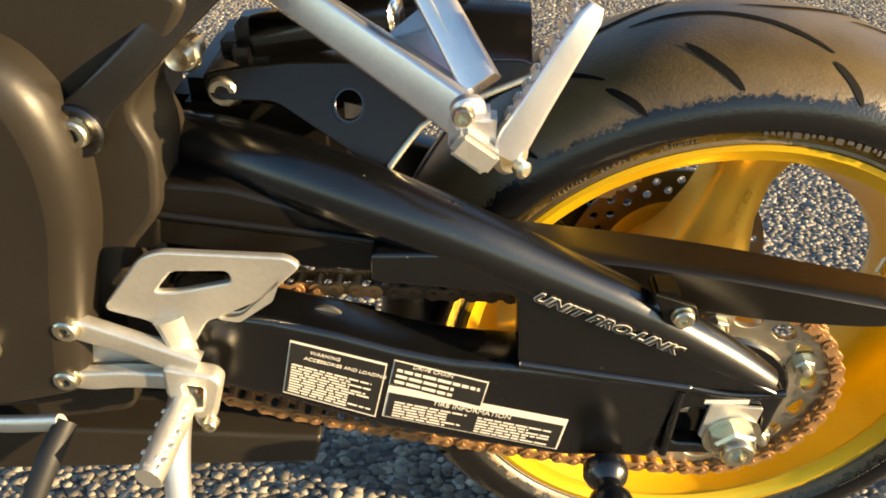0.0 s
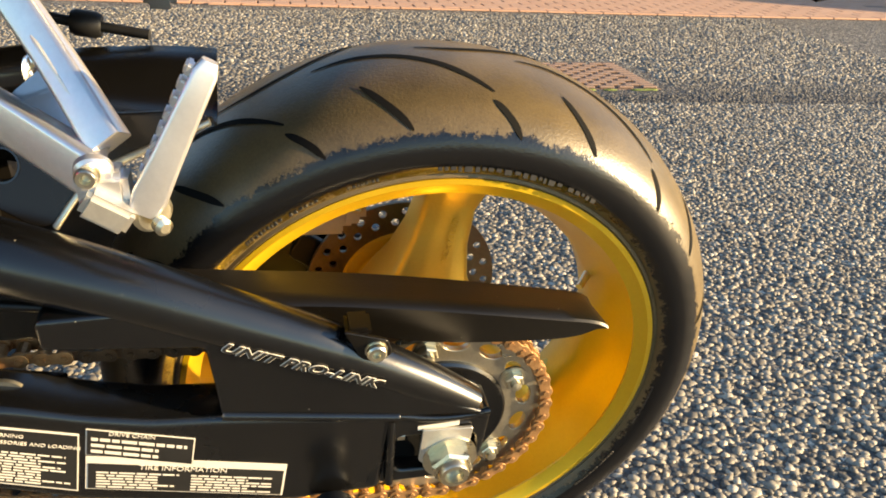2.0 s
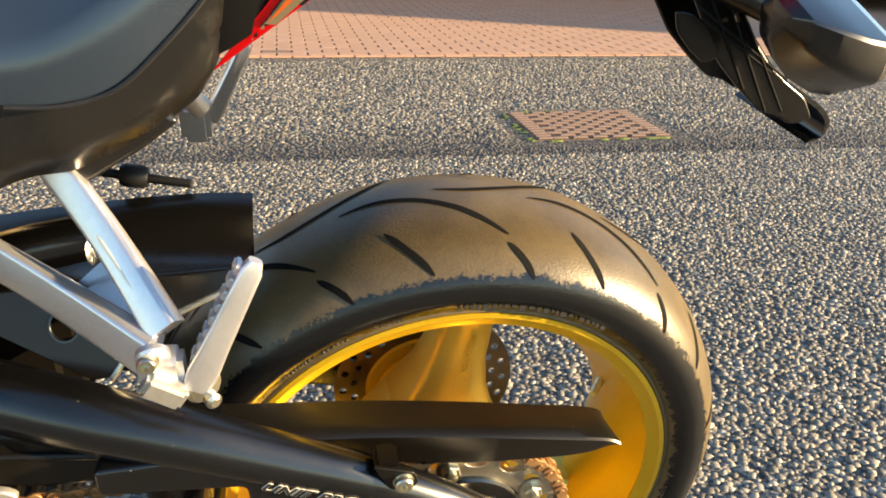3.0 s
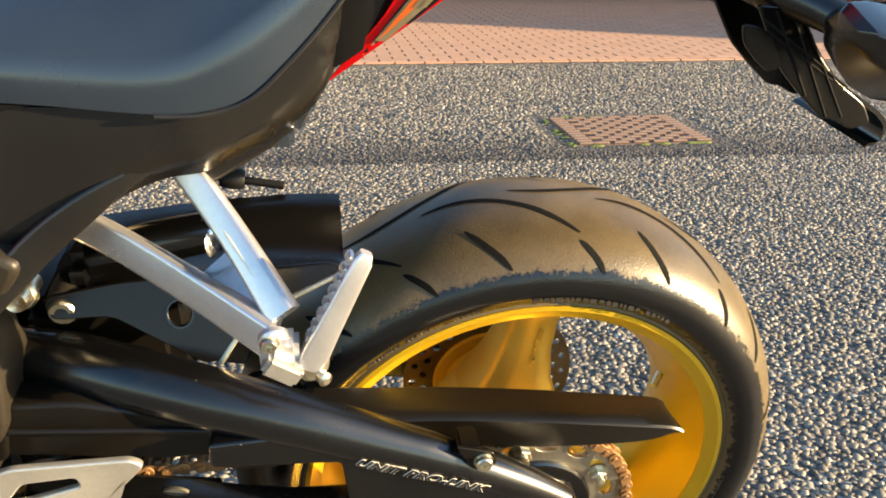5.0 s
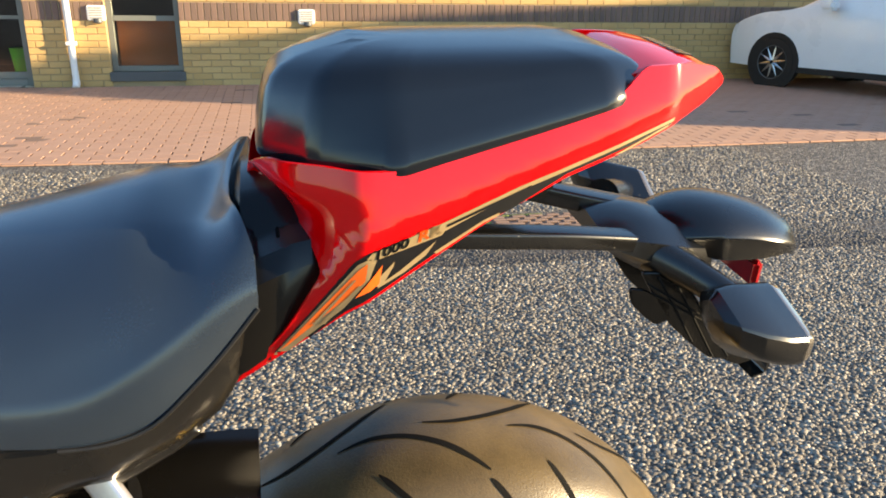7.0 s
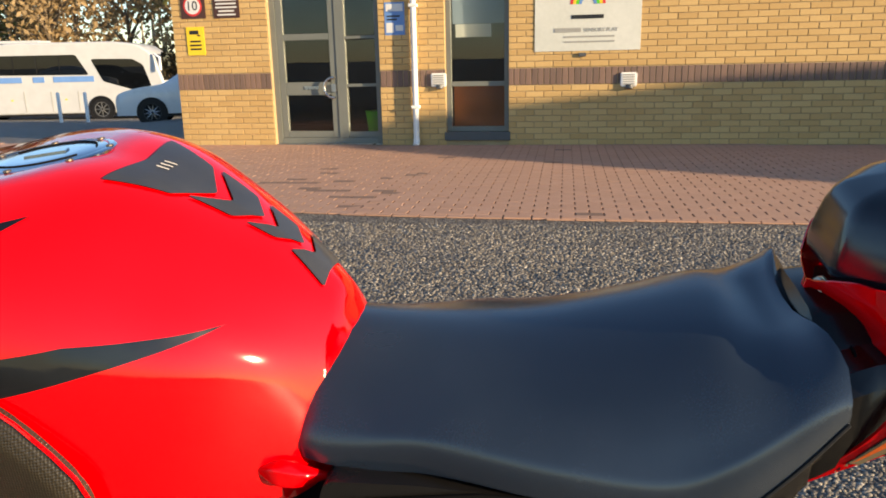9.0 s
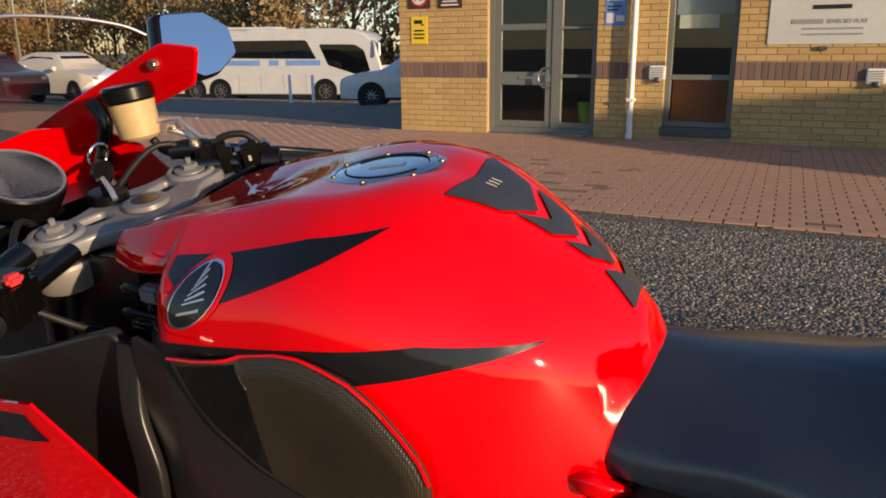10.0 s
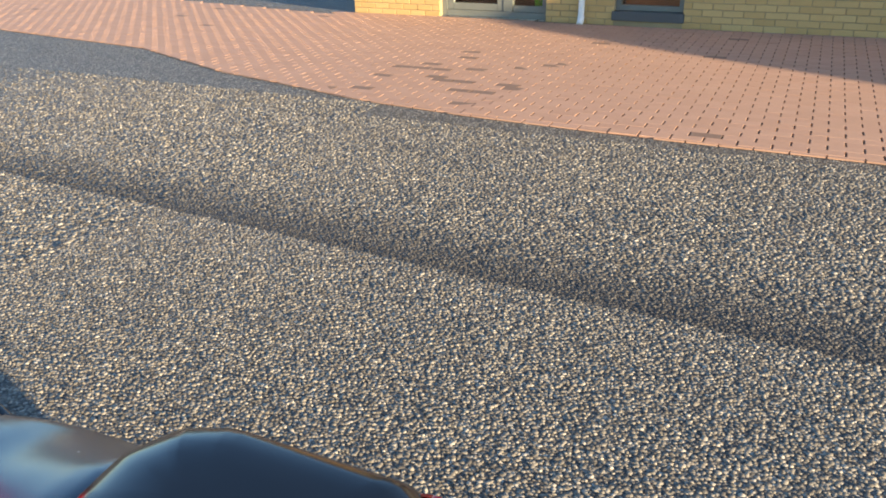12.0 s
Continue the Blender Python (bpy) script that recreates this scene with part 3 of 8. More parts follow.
for k, m in enumerate((SIGN_RED, SIGN_YELLOW, GREEN_PLASTIC, SIGN_BLUE)):
    r = 0.21 - k * 0.035
    arc = [(-0.325 + r * math.cos(a), 1.70 + r * math.sin(a)) for a in (math.pi * i / 16 for i in range(17))]
    arc += [(-0.325 + (r - 0.033) * math.cos(a), 1.70 + (r - 0.033) * math.sin(a)) for a in (math.pi * (16 - i) / 16 for i in range(17))]
    part("rainbow_band", moved(plate(arc, -0.0135, -0.0115, bevel=0.0002), WALL), m, sign)
bar_rows(sign, SIGN_BLACK, -0.52, -0.13, 1.575, 1, 0.05, 0.045, 2)
part("text_line", box_at(-0.72, -0.40, -0.0145, -0.0125, 1.375, 1.425), SIGN_GREY, sign)
part("words", moved(lettering("SENSORY PLAY", 0.066, 0.002, 0.0, 0.9), WALL @ Matrix.Translation((-0.37, -0.0125, 1.376))), SIGN_GREY, sign)
bar_rows(sign, SIGN_GREY, -0.62, 0.02, 1.33, 2, 0.06, 0.018, 6)
part("fixing", box_at(-0.42, -0.33, -0.03, 0.006, 1.085, 1.13, 0.006), DARK_FRAME, sign, "small dark fixing under the board")


# ---- parked vehicles ----
def wheel(parent, centre, r, width, side, rim_mat, spokes=10):
    """A road wheel whose outer face looks along side (unit vector)."""
    s = Vector(side)
    c = Vector(centre)
    tyre = part("wheel", lathe([(r * 0.66, -width), (r * 0.94, -width), (r, -width * 0.8), (r, -width * 0.2), (r * 0.95, 0.0), (r * 0.68, 0.0), (r * 0.64, -0.03), (r * 0.60, -width)], c, s, 32), BLACK_RUBBER, parent, "black tyre with a silver wheel")
    part("rim", lathe([(r * 0.64, -0.02), (r * 0.67, 0.0), (r * 0.60, -0.01), (r * 0.55, -0.06), (0.01, -0.06)], c, s, 32), DARK_FRAME, tyre)
    u = s.orthogonal().normalized()
    v = s.cross(u)
    for k in range(spokes):
        a = 2 * math.pi * k / spokes
        d = math.cos(a) * u + math.sin(a) * v
        part("spoke", tube([c + d * r * 0.08 - s * 0.012, c + d * r * 0.62 - s * 0.018], [r * 0.07, r * 0.05], 6), rim_mat, tyre)
    return tyre


def hatchback(label, at, length=4.0, group="parked cars", paint=None):
    """Front towards -x, left flank at y = 0 and right flank at y = width, on the ground at z = 0."""
    paint = paint or WHITE_PAINT
    w, car = 1.72, thing("car", label, "car", group, at=at)
    roof = [(0.02, 0.45), (0.0, 0.62), (0.12, 0.78), (0.55, 0.90), (1.05, 0.98), (1.65, 1.36), (2.1, 1.47), (2.9, 1.46), (3.45, 1.30), (3.82, 1.02), (3.95, 0.80), (3.97, 0.45), (3.9, 0.30)]
    scale = length / 3.97
    top = curve_points([(x * scale, 0, z) for x, z in roof], 4)
    rings = []
    for p in top:
        x, z = p.x, p.z
        tuck = max(0.0, (z - 0.92)) * 0.38
        nose = 0.16 * max(0.0, 1 - min(x, length - x) / 0.5)
        half = w / 2 - nose
        ring_pts = []
        for zz, inset in ((0.24, 0.03), (0.45, 0.0), (min(z, 0.75), 0.0), (min(z, 0.95), 0.02), (z * 0.5 + min(z, 0.95) * 0.5, 0.02 + tuck * 0.5), (z, 0.02 + tuck + 0.05)):
            ring_pts.append((half - inset, min(zz, z)))
        left = [(x, w / 2 - a, b) for a, b in ring_pts]
        right = [(x, w / 2 + a, b) for a, b in reversed(ring_pts)]
        rings.append(left + right)
    body = part("body", loft(rings, angle=0.7), paint, car)
    for y in (-0.004, w + 0.004):
        s = -1 if y < 0 else 1
        glass = [(1.42, 0.98), (1.86, 1.32), (2.85, 1.36), (3.3, 1.24), (3.42, 1.02)]
        pts = [Vector((x * scale, (0.03 + max(0, z - 0.92) * 0.40) * -s + (0 if s < 0 else w) - s * -0.006, z)) for x, z in glass]
        part("side_window", mesh([*pts, *[p + Vector((0, -s * 0.02, 0)) for p in pts]], [tuple(range(5)), tuple(range(9, 4, -1))] + [(i, (i + 1) % 5, 5 + (i + 1) % 5, 5 + i) for i in range(5)]), CAR_GLASS, car, "dark side window")
        part("sill", box(0.95 * scale, 3.05 * scale, (0.0 if s < 0 else w - 0.05), (0.05 if s < 0 else w), 0.20, 0.27, 0.01), BLACK_RUBBER, car)
        arch = (-0.006 if s < 0 else w + 0.006)
        for x in (0.78, 3.2):
            part("wheel_arch", lathe([(0.36, 0.0), (0.36, 0.02), (0.30, 0.02), (0.30, 0.0)], (x * scale, arch, 0.31), (0, -s, 0), 28), BLACK_RUBBER, car)
            wheel(car, (x * scale, arch + s * 0.004, 0.308), 0.308, 0.2, (0, s, 0), STEEL)
        part("mirror", moved(box(-0.09, 0.09, -0.08, 0.08, -0.06, 0.06, 0.03), Matrix.Translation((1.5 * scale, arch + s * 0.1, 1.0))), WHITE_PAINT, car)
    part("windscreen", loft([[(1.12 * scale, w / 2 - 0.68, 0.985), (1.12 * scale, w / 2 + 0.68, 0.985), (1.14 * scale, w / 2 + 0.68, 0.99), (1.14 * scale, w / 2 - 0.68, 0.99)], [(1.62 * scale, w / 2 - 0.55, 1.36), (1.62 * scale, w / 2 + 0.55, 1.36), (1.64 * scale, w / 2 + 0.55, 1.365), (1.64 * scale, w / 2 - 0.55, 1.365)]]), CAR_GLASS, car, "dark windscreen")
    for y in (0.28, w - 0.28):
        part("headlight", moved(box(-0.14, 0.14, -0.13, 0.13, -0.06, 0.06, 0.04), Matrix.Translation((0.16, y, 0.70))), STEEL, car, "clear glass headlight")
    return car


hatchback("white hatchback parked by the brick wall", Matrix.Translation((5.85, 8.55, 0)) @ Matrix.Rotation(radians(-72), 4, "Z"))
hatchback("white car parked in the shade by the building corner", Matrix.Translation((-11.0, 15.9, ground_z(-11, 16.5))) @ Matrix.Rotation(radians(22), 4, "Z"), 4.2)
hatchback("tall white car parked across the car park in shade", Matrix.Translation((-22.1, 19.75, ground_z(-24, 19) - 0.01)) @ Matrix.Rotation(radians(177), 4, "Z") @ Matrix.Diagonal((1.0, 1.05, 1.16, 1)), 4.4)
hatchback("dark grey car parked beside the tall white one", Matrix.Translation((-20.6, 15.3, ground_z(-22, 14.5) - 0.01)) @ Matrix.Rotation(radians(175), 4, "Z"), 4.3, paint=DARK_PAINT)


def coach():
    """A white touring coach, nose towards +x, near flank at y = 0."""
    c = thing("coach", "large white touring coach with dark windows and blue lettering", "bus", at=Matrix.Translation((-30.2, 29.3, ground_z(-26, 31) - 0.08)) @ Matrix.Rotation(radians(12.5), 4, "Z"))
    w, h = 2.5, 3.45
    outline = [(0.0, 0.45), (0.0, 3.05), (0.15, 3.25), (0.5, 3.32), (4.6, 3.40), (5.2, 3.5), (9.8, 3.5), (10.9, 3.35), (11.5, 2.9), (11.9, 1.7), (12.0, 0.9), (11.95, 0.35), (9.0, 0.33), (1.0, 0.33)]
    o = rounded(outline, 0.25)
    part("body", plate(o, 0.0, w, bevel=0.08), COACH_SHADED_WHITE, c)
    win = [(0.35, 2.15), (0.2, 2.95), (8.1, 2.95), (8.6, 2.05)]
    cab = [(8.75, 2.75), (9.2, 1.75), (11.0, 1.2), (11.35, 1.45), (11.05, 2.45), (10.6, 2.72)]
    for y in (-0.012, w - 0.012):
        part("side_window", plate(rounded(win, 0.12), y, y + 0.024, bevel=0.004), CAR_GLASS, c, "long dark side window")
        part("cab_window", plate(rounded(cab, 0.12), y, y + 0.024, bevel=0.004), CAR_GLASS, c, "dark cab window")
    part("windscreen", moved(plate(rounded([(0.15, 1.25), (0.15, 3.0), (2.35, 3.0), (2.35, 1.25)], 0.2), -0.02, 0.02, bevel=0.005), Matrix.Translation((11.86, 0, 0)) @ Matrix.Rotation(math.pi / 2, 4, "Z") @ Matrix.Translation((0, 0, 0))), CAR_GLASS, c, "dark wraparound windscreen")
    for x in (1.95, 3.35, 9.0):
        part("wheel_arch", lathe([(0.60, 0.0), (0.60, 0.03), (0.52, 0.03), (0.52, 0.0)], (x, -0.002, 0.52), (0, -1, 0), 28), BLACK_RUBBER, c)
        wheel(c, (x, -0.012, 0.50), 0.50, 0.3, (0, -1, 0), DARK_FRAME, 8)
        wheel(c, (x, w + 0.012, 0.50), 0.50, 0.3, (0, 1, 0), STEEL, 8)
    for x0, x1 in ((3.6, 5.6), (6.1, 6.6), (7.0, 8.8)):
        part("lettering_bar", box(x0, x1, -0.02, 0.004, 1.75, 2.0), SIGN_BLUE, c, "blue lettering")
    for k in range(7):
        part("window_bar", box(1.2 + k * 1.02, 1.24 + k * 1.02, -0.018, 0.0, 2.16, 2.94), BLACK_RUBBER, c)
    for x0 in (1.0, 4.4, 5.6, 6.8, 8.0):
        part("locker_gap", box(x0, x0 + 0.025, -0.012, 0.004, 0.45, 1.35), SIGN_GREY, c)
    for x0 in (2.7, 5.0, 7.4):
        part("side_marker", box(x0, x0 + 0.10, -0.02, 0.004, 0.95, 1.01, 0.004), SIGN_YELLOW, c, "small amber marker lamp")
    part("roof_hump", box(3.2, 6.4, 0.5, 2.0, 3.40, 3.62, 0.10), COACH_SHADED_WHITE, c, "low air-conditioning hump")
    part("skirt", box(0.4, 11.6, 0.05, w - 0.05, 0.25, 0.36, 0.02), BLACK_RUBBER, c)
    part("mirror_arm", tube([(11.6, -0.05, 2.9), (11.9, -0.25, 2.75), (11.9, -0.28, 2.2)], 0.06, 8), WHITE_PAINT, c)


coach()


# ---- trees, hedge and fence far behind ----
def leaf_cloud(rng, clumps, size, per):
    """Many small leaf blades in clumps; clumps: (centre, radius)."""
    verts, faces = [], []
    for c, r in clumps:
        for _ in range(per):
            d = Vector((rng.gauss(0, 1), rng.gauss(0, 1), rng.gauss(0, 0.8)))
            p = c + d * (r * 0.5)
            a = Vector((rng.uniform(-1, 1), rng.uniform(-1, 1), rng.uniform(-1, 1))).normalized()
            b = a.orthogonal().normalized()
            s = size * rng.uniform(0.6, 1.4)
            k = len(verts)
            verts += [p - a * s, p + b * s * 0.5, p + a * s, p - b * s * 0.5]
            faces.append((k, k + 1, k + 2, k + 3))
    me = bpy.data.meshes.new("leaves")
    me.from_pydata([tuple(v) for v in verts], [], faces)
    me.update()
    return me


def tree(x, y, height, spread, leaf_mat, seed, label, bare=0.5):
    rng = random.Random(seed)
    z = ground_z(x, y) - 0.05
    t = thing("tree", label, "tree", "trees behind the car park", at=Matrix.Translation((x, y, z)))
    lean = Vector((rng.uniform(-0.05, 0.05), rng.uniform(-0.05, 0.05), 1))
    trunk = [lean * (height * 0.6 * k / 5) + Vector((rng.uniform(-0.08, 0.08), rng.uniform(-0.08, 0.08), 0)) * k / 3 for k in range(6)]
    meshes, clumps = [tube(trunk, [0.02 * height * (1 - 0.13 * k) for k in range(6)], 8)], []
    for k in range(13):
        base = lean * height * rng.uniform(0.22, 0.6)
        a = rng.uniform(0, 2 * math.pi)
        out = Vector((math.cos(a), math.sin(a), rng.uniform(0.5, 1.3))).normalized() * spread * rng.uniform(0.6, 1.1)
        mid = base + out * 0.5 + Vector((0, 0, 0.1 * spread))
        meshes.append(tube([base, mid, base + out], [0.008 * height, 0.005 * height, 0.002 * height], 5))
        for q in (0.55, 0.8, 1.0):
            clumps.append((base + out * q + Vector((rng.uniform(-1, 1), rng.uniform(-1, 1), rng.uniform(-0.5, 0.5))) * spread * 0.2, spread * rng.uniform(0.25, 0.42)))
    part("trunk", join(*meshes), BARK, t)
    part("crown", leaf_cloud(rng, clumps, 0.16, int(46 * (1 - bare) + 18)), leaf_mat, t)


for k in range(15):
    rr = random.Random(40 + k)
    mat = (LEAF_BROWN, LEAF_GREEN, LEAF_BROWN)[k % 3]
    tree(-62 + k * 4.2 + rr.uniform(-1, 1), 44 + rr.uniform(-5, 5) - k * 0.3, rr.uniform(9, 13), rr.uniform(3.2, 4.5), mat, 100 + k, ("tall autumn tree with thinning brown leaves", "tall dark green tree behind the coach", "half-bare tree with golden brown leaves")[k % 3], 0.3)


def hedge():
    rng = random.Random(7)
    clumps = [(Vector((-75 + k * 0.85, 39.5 + rng.uniform(-1, 1) - k * 0.01, ground_z(-60, 40) + rng.uniform(0.3, 2.6))), rng.uniform(0.8, 1.5)) for k in range(110)]
    tagged(part("hedge", leaf_cloud(rng, clumps, 0.22, 90), HEDGE_DARK), "dense dark hedge along the car park edge", "hedge", kind="stuff")
    clumps = [(Vector((-85 + k * 1.0, 52 + rng.uniform(-2, 2), rng.uniform(0, 7))), rng.uniform(1.6, 2.6)) for k in range(110)]
    tagged(part("far_woods", leaf_cloud(rng, clumps, 0.30, 150), LEAF_BROWN), "brown autumn woodland far behind", "woods", kind="stuff")


hedge()


def saplings():
    """A thicket of thin bare trunks between the trees."""
    rng = random.Random(77)
    trunks = []
    for k in range(90):
        x, y = -88 + k * 0.95 + rng.uniform(-0.5, 0.5), rng.uniform(40.5, 49)
        z, h, r = ground_z(x, y) - 0.05, rng.uniform(7, 12), rng.uniform(0.05, 0.11)
        lean = rng.uniform(-0.06, 0.06)
        trunks.append(tube([(x, y, z), (x + lean * h * 0.5, y, z + h * 0.5), (x + lean * h * 1.2, y, z + h)], [r, r * 0.7, r * 0.2], 6))
    tagged(part("saplings", join(*trunks), PALE_BARK), "thicket of thin pale bare trunks", "saplings", kind="stuff")


saplings()


def bollard(x, y):
    z = ground_z(x, y)
    solid("bollard", tube([(x, y, z - 0.02), (x, y, z + 1.0), (x, y, z + 1.05)], [0.06, 0.06, 0.03], 12), WHITE_PLASTIC, "pale metal bollard by the parked coach", "bollard", "bollards")


bollard(-17.9, 23.4)
bollard(-17.0, 23.6)


def lamp_column(x, y):
    z = ground_z(x, y)
    l = thing("lamp_column", "tall grey street lamp column by the car park", "street lamp")
    part("column", tube([(x, y, z - 0.02), (x, y, z + 3), (x, y, z + 7)], [0.09, 0.07, 0.05], 12), GREY_FRAME, l)
    part("lantern", moved(box(-0.35, 0.35, -0.12, 0.12, -0.06, 0.06, 0.04), Matrix.Translation((x + 0.3, y, z + 7))), GREY_FRAME, l)


lamp_column(-33.5, 24.0)

# unseen wall added to shade the foot of the brick wall

def shade_wall():
    """Added shade caster off to the side, its top cut to the wanted shadow edge."""
    shade_outline = [(1.10, 0.0), (1.16, 1.80), (1.34, 2.16), (1.82, 2.70), (2.05, 3.06), (2.40, 3.40), (3.05, 3.66), (3.72, 3.46), (4.45, 3.28), (5.19, 2.95), (5.82, 2.70), (7.5, 2.1), (7.5, 0.0)]
    me = plate(shade_outline, -0.15, 0.15, bevel=0.0)
    me.transform(Matrix.Translation((14.15, 0, 0)) @ Matrix.Rotation(math.pi / 2, 4, "Z"))
    return me


solid("wall_neighbour", shade_wall(), BRICK_JOINED, "unseen brick wall added to cast shade on the building", "wall", kind="structure")

# ---- motorcycle: x rearwards, y to its right, z up from the rear axle ----
ZA, LEAN = 0.311, 7.87
bike = thing("motorcycle", "red and black sports motorcycle with gold wheels on its side stand", "motorcycle", at=Matrix.Rotation(radians(LEAN), 4, "X"))
UP = Matrix.Translation((0, 0, ZA))
MIRROR = Matrix.Diagonal((1, -1, 1, 1))


def bp(name, me, mat, parent=None, label=""):
    me.transform(UP)
    return part(name, me, mat, parent or bike, label)


def flipped(me):
    out = me.copy()
    out.transform(MIRROR)
    out.flip_normals()
    return out


TYRE = tyre_material()
# matt near-black that stands for the shade in grooves, seams and gaps
GROOVE_SHADE = surf("groove_shade_black", (0.003, 0.003, 0.003), (0.006, 0.006, 0.006), 20, 200, (0.8, 0.9), relief=0, spec=0.1)
GOLD = surf("gold_wheel_paint", (0.68, 0.42, 0.02), (0.78, 0.50, 0.03), 5, 260, (0.26, 0.38), metal=0.6, relief=0.06, coat=0.25)
GOLD_CAST = surf("gold_cast_paint", (0.64, 0.41, 0.05), (0.74, 0.49, 0.08), 8, 320, (0.32, 0.46), metal=0.55, relief=0.18)
DISC_STEEL = surf("worn_disc_steel", (0.16, 0.12, 0.085), (0.28, 0.21, 0.15), 20, 300, (0.3, 0.5), metal=0.9, relief=0.12)
SATIN_BLACK = surf("satin_black_paint", (0.0015, 0.0015, 0.0018), (0.003, 0.003, 0.003), 7, 260, (0.20, 0.30), relief=0.06, specks=0.030, speck_colour=(0.22, 0.20, 0.16), spec=0.75)
MATT_BLACK = surf("matt_black_metal", (0.003, 0.0024, 0.0018), (0.006, 0.005, 0.0038), 6, 320, (0.30, 0.40), relief=0.12, specks=0.024, speck_colour=(0.22, 0.20, 0.16), spec=0.3)
BLACK_PLASTIC = surf("black_plastic", (0.002, 0.0018, 0.0016), (0.004, 0.0036, 0.0032), 6, 420, (0.20, 0.29), relief=0.08, spec=0.35)
ENGINE_BLACK = surf("dark_engine_paint", (0.014, 0.011, 0.008), (0.022, 0.018, 0.013), 5, 300, (0.36, 0.48), metal=0.1, relief=0.1, spec=0.35)
# rider seat: base lifted towards blue to carry the sky's sheen, unlike the pillion
SEAT_VINYL = surf("sky_tinted_seat_vinyl", (0.0115, 0.018, 0.0285), (0.019, 0.028, 0.042), 9, 620, (0.20, 0.28), relief=0.10, depth=0.0005, spec=0.9)
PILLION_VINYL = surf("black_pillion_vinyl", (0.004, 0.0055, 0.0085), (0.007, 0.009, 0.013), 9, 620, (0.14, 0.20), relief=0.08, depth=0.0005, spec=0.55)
ALLOY = surf("clear_coated_alloy", (0.60, 0.58, 0.58), (0.74, 0.72, 0.71), 9, 240, (0.26, 0.38), metal=0.85, relief=0.08)
BARE_ALLOY = surf("bare_alloy", (0.55, 0.52, 0.46), (0.70, 0.67, 0.60), 14, 300, (0.3, 0.45), metal=0.8, relief=0.15)
ZINC = surf("zinc_plated_steel", (0.55, 0.50, 0.38), (0.72, 0.67, 0.52), 40, 400, (0.25, 0.42), metal=1.0, relief=0.1)
CHAIN_RUST = surf("rusty_chain_steel", (0.20, 0.095, 0.035), (0.42, 0.24, 0.11), 60, 500, (0.35, 0.6), metal=0.6, relief=0.3)
CHAIN_DARK = surf("dark_chain_steel", (0.04, 0.025, 0.015), (0.13, 0.075, 0.04), 60, 500, (0.35, 0.55), metal=0.6, relief=0.3)
SPROCKET = surf("sprocket_steel", (0.40, 0.37, 0.30), (0.60, 0.54, 0.42), 20, 300, (0.25, 0.45), metal=0.95, relief=0.12)
RED = surf("red_paint", (0.60, 0.0004, 0.0015), (0.66, 0.0006, 0.002), 2, 40, (0.55, 0.6), relief=0, coat=0.9, spec=0.0)
DECAL_BLACK = surf("decal_black", (0.003, 0.003, 0.0035), (0.006, 0.006, 0.0065), 8, 90, (0.25, 0.32), relief=0, coat=0.6, spec=0.3)
DECAL_GOLD = surf("decal_gold", (0.33, 0.235, 0.115), (0.40, 0.295, 0.155), 8, 90, (0.25, 0.35), metal=0.4, relief=0, coat=0.6)
DECAL_ORANGE = surf("decal_orange", (0.75, 0.10, 0.008), (0.82, 0.16, 0.012), 8, 90, (0.25, 0.32), relief=0, coat=0.8)
LABEL_WHITE = surf("label_silver_white", (0.52, 0.49, 0.43), (0.62, 0.58, 0.51), 30, 200, (0.4, 0.5), relief=0)
LABEL_BLACK = surf("label_black", (0.010, 0.010, 0.010), (0.016, 0.015, 0.014), 30, 200, (0.35, 0.45), relief=0)
PAD_RUBBER = surf("tank_pad_rubber", (0.022, 0.023, 0.026), (0.04, 0.041, 0.044), 20, 500, (0.4, 0.5), relief=0.2, coat=0.25)
CREAM_PLASTIC = surf("cream_reservoir", (0.38, 0.27, 0.13), (0.50, 0.37, 0.19), 12, 90, (0.3, 0.45), relief=0.03)
CHROME = surf("polished_chrome", (0.75, 0.74, 0.72), (0.85, 0.84, 0.82), 10, 200, (0.06, 0.14), metal=1.0, relief=0)
m_, n_, l_, b_ = material("mirror_glass")
b_.inputs["Base Color"].default_value, b_.inputs["Metallic"].default_value, b_.inputs["Roughness"].default_value = (0.86, 0.89, 0.93, 1), 1.0, 0.015
MIRROR_GLASS = m_
m_, n_, l_, b_ = material("smoked_screen")
clear, shine, blend = n_.new("ShaderNodeBsdfTransparent"), n_.new("ShaderNodeBsdfGlossy"), n_.new("ShaderNodeMixShader")
clear.inputs["Color"].default_value = (0.86, 0.82, 0.76, 1)
shine.inputs["Roughness"].default_value = 0.02
edge = n_.new("ShaderNodeLayerWeight")
edge.inputs["Blend"].default_value = 0.5
steep = maths(n_, l_, "ADD", maths(n_, l_, "MULTIPLY", maths(n_, l_, "POWER", edge.outputs["Facing"], 5.0), 0.35), 0.03)
l_.new(steep, blend.inputs[0])
l_.new(clear.outputs[0], blend.inputs[1])
l_.new(shine.outputs[0], blend.inputs[2])
l_.new(blend.outputs[0], [n for n in n_ if n.type == "OUTPUT_MATERIAL"][0].inputs["Surface"])
SCREEN = m_
SMOKED_LENS = surf("smoked_lens", (0.05, 0.045, 0.04), (0.08, 0.07, 0.06), 10, 60, (0.06, 0.12), relief=0, coat=0.8)
PAINTED_ALLOY = surf("painted_alloy_grey", (0.17, 0.17, 0.18), (0.23, 0.23, 0.24), 14, 300, (0.32, 0.45), metal=0.25, relief=0.06)
SATIN_COVER = surf("satin_dark_cover", (0.011, 0.0105, 0.010), (0.018, 0.017, 0.016), 6, 300, (0.34, 0.44), relief=0.08, spec=0.55)
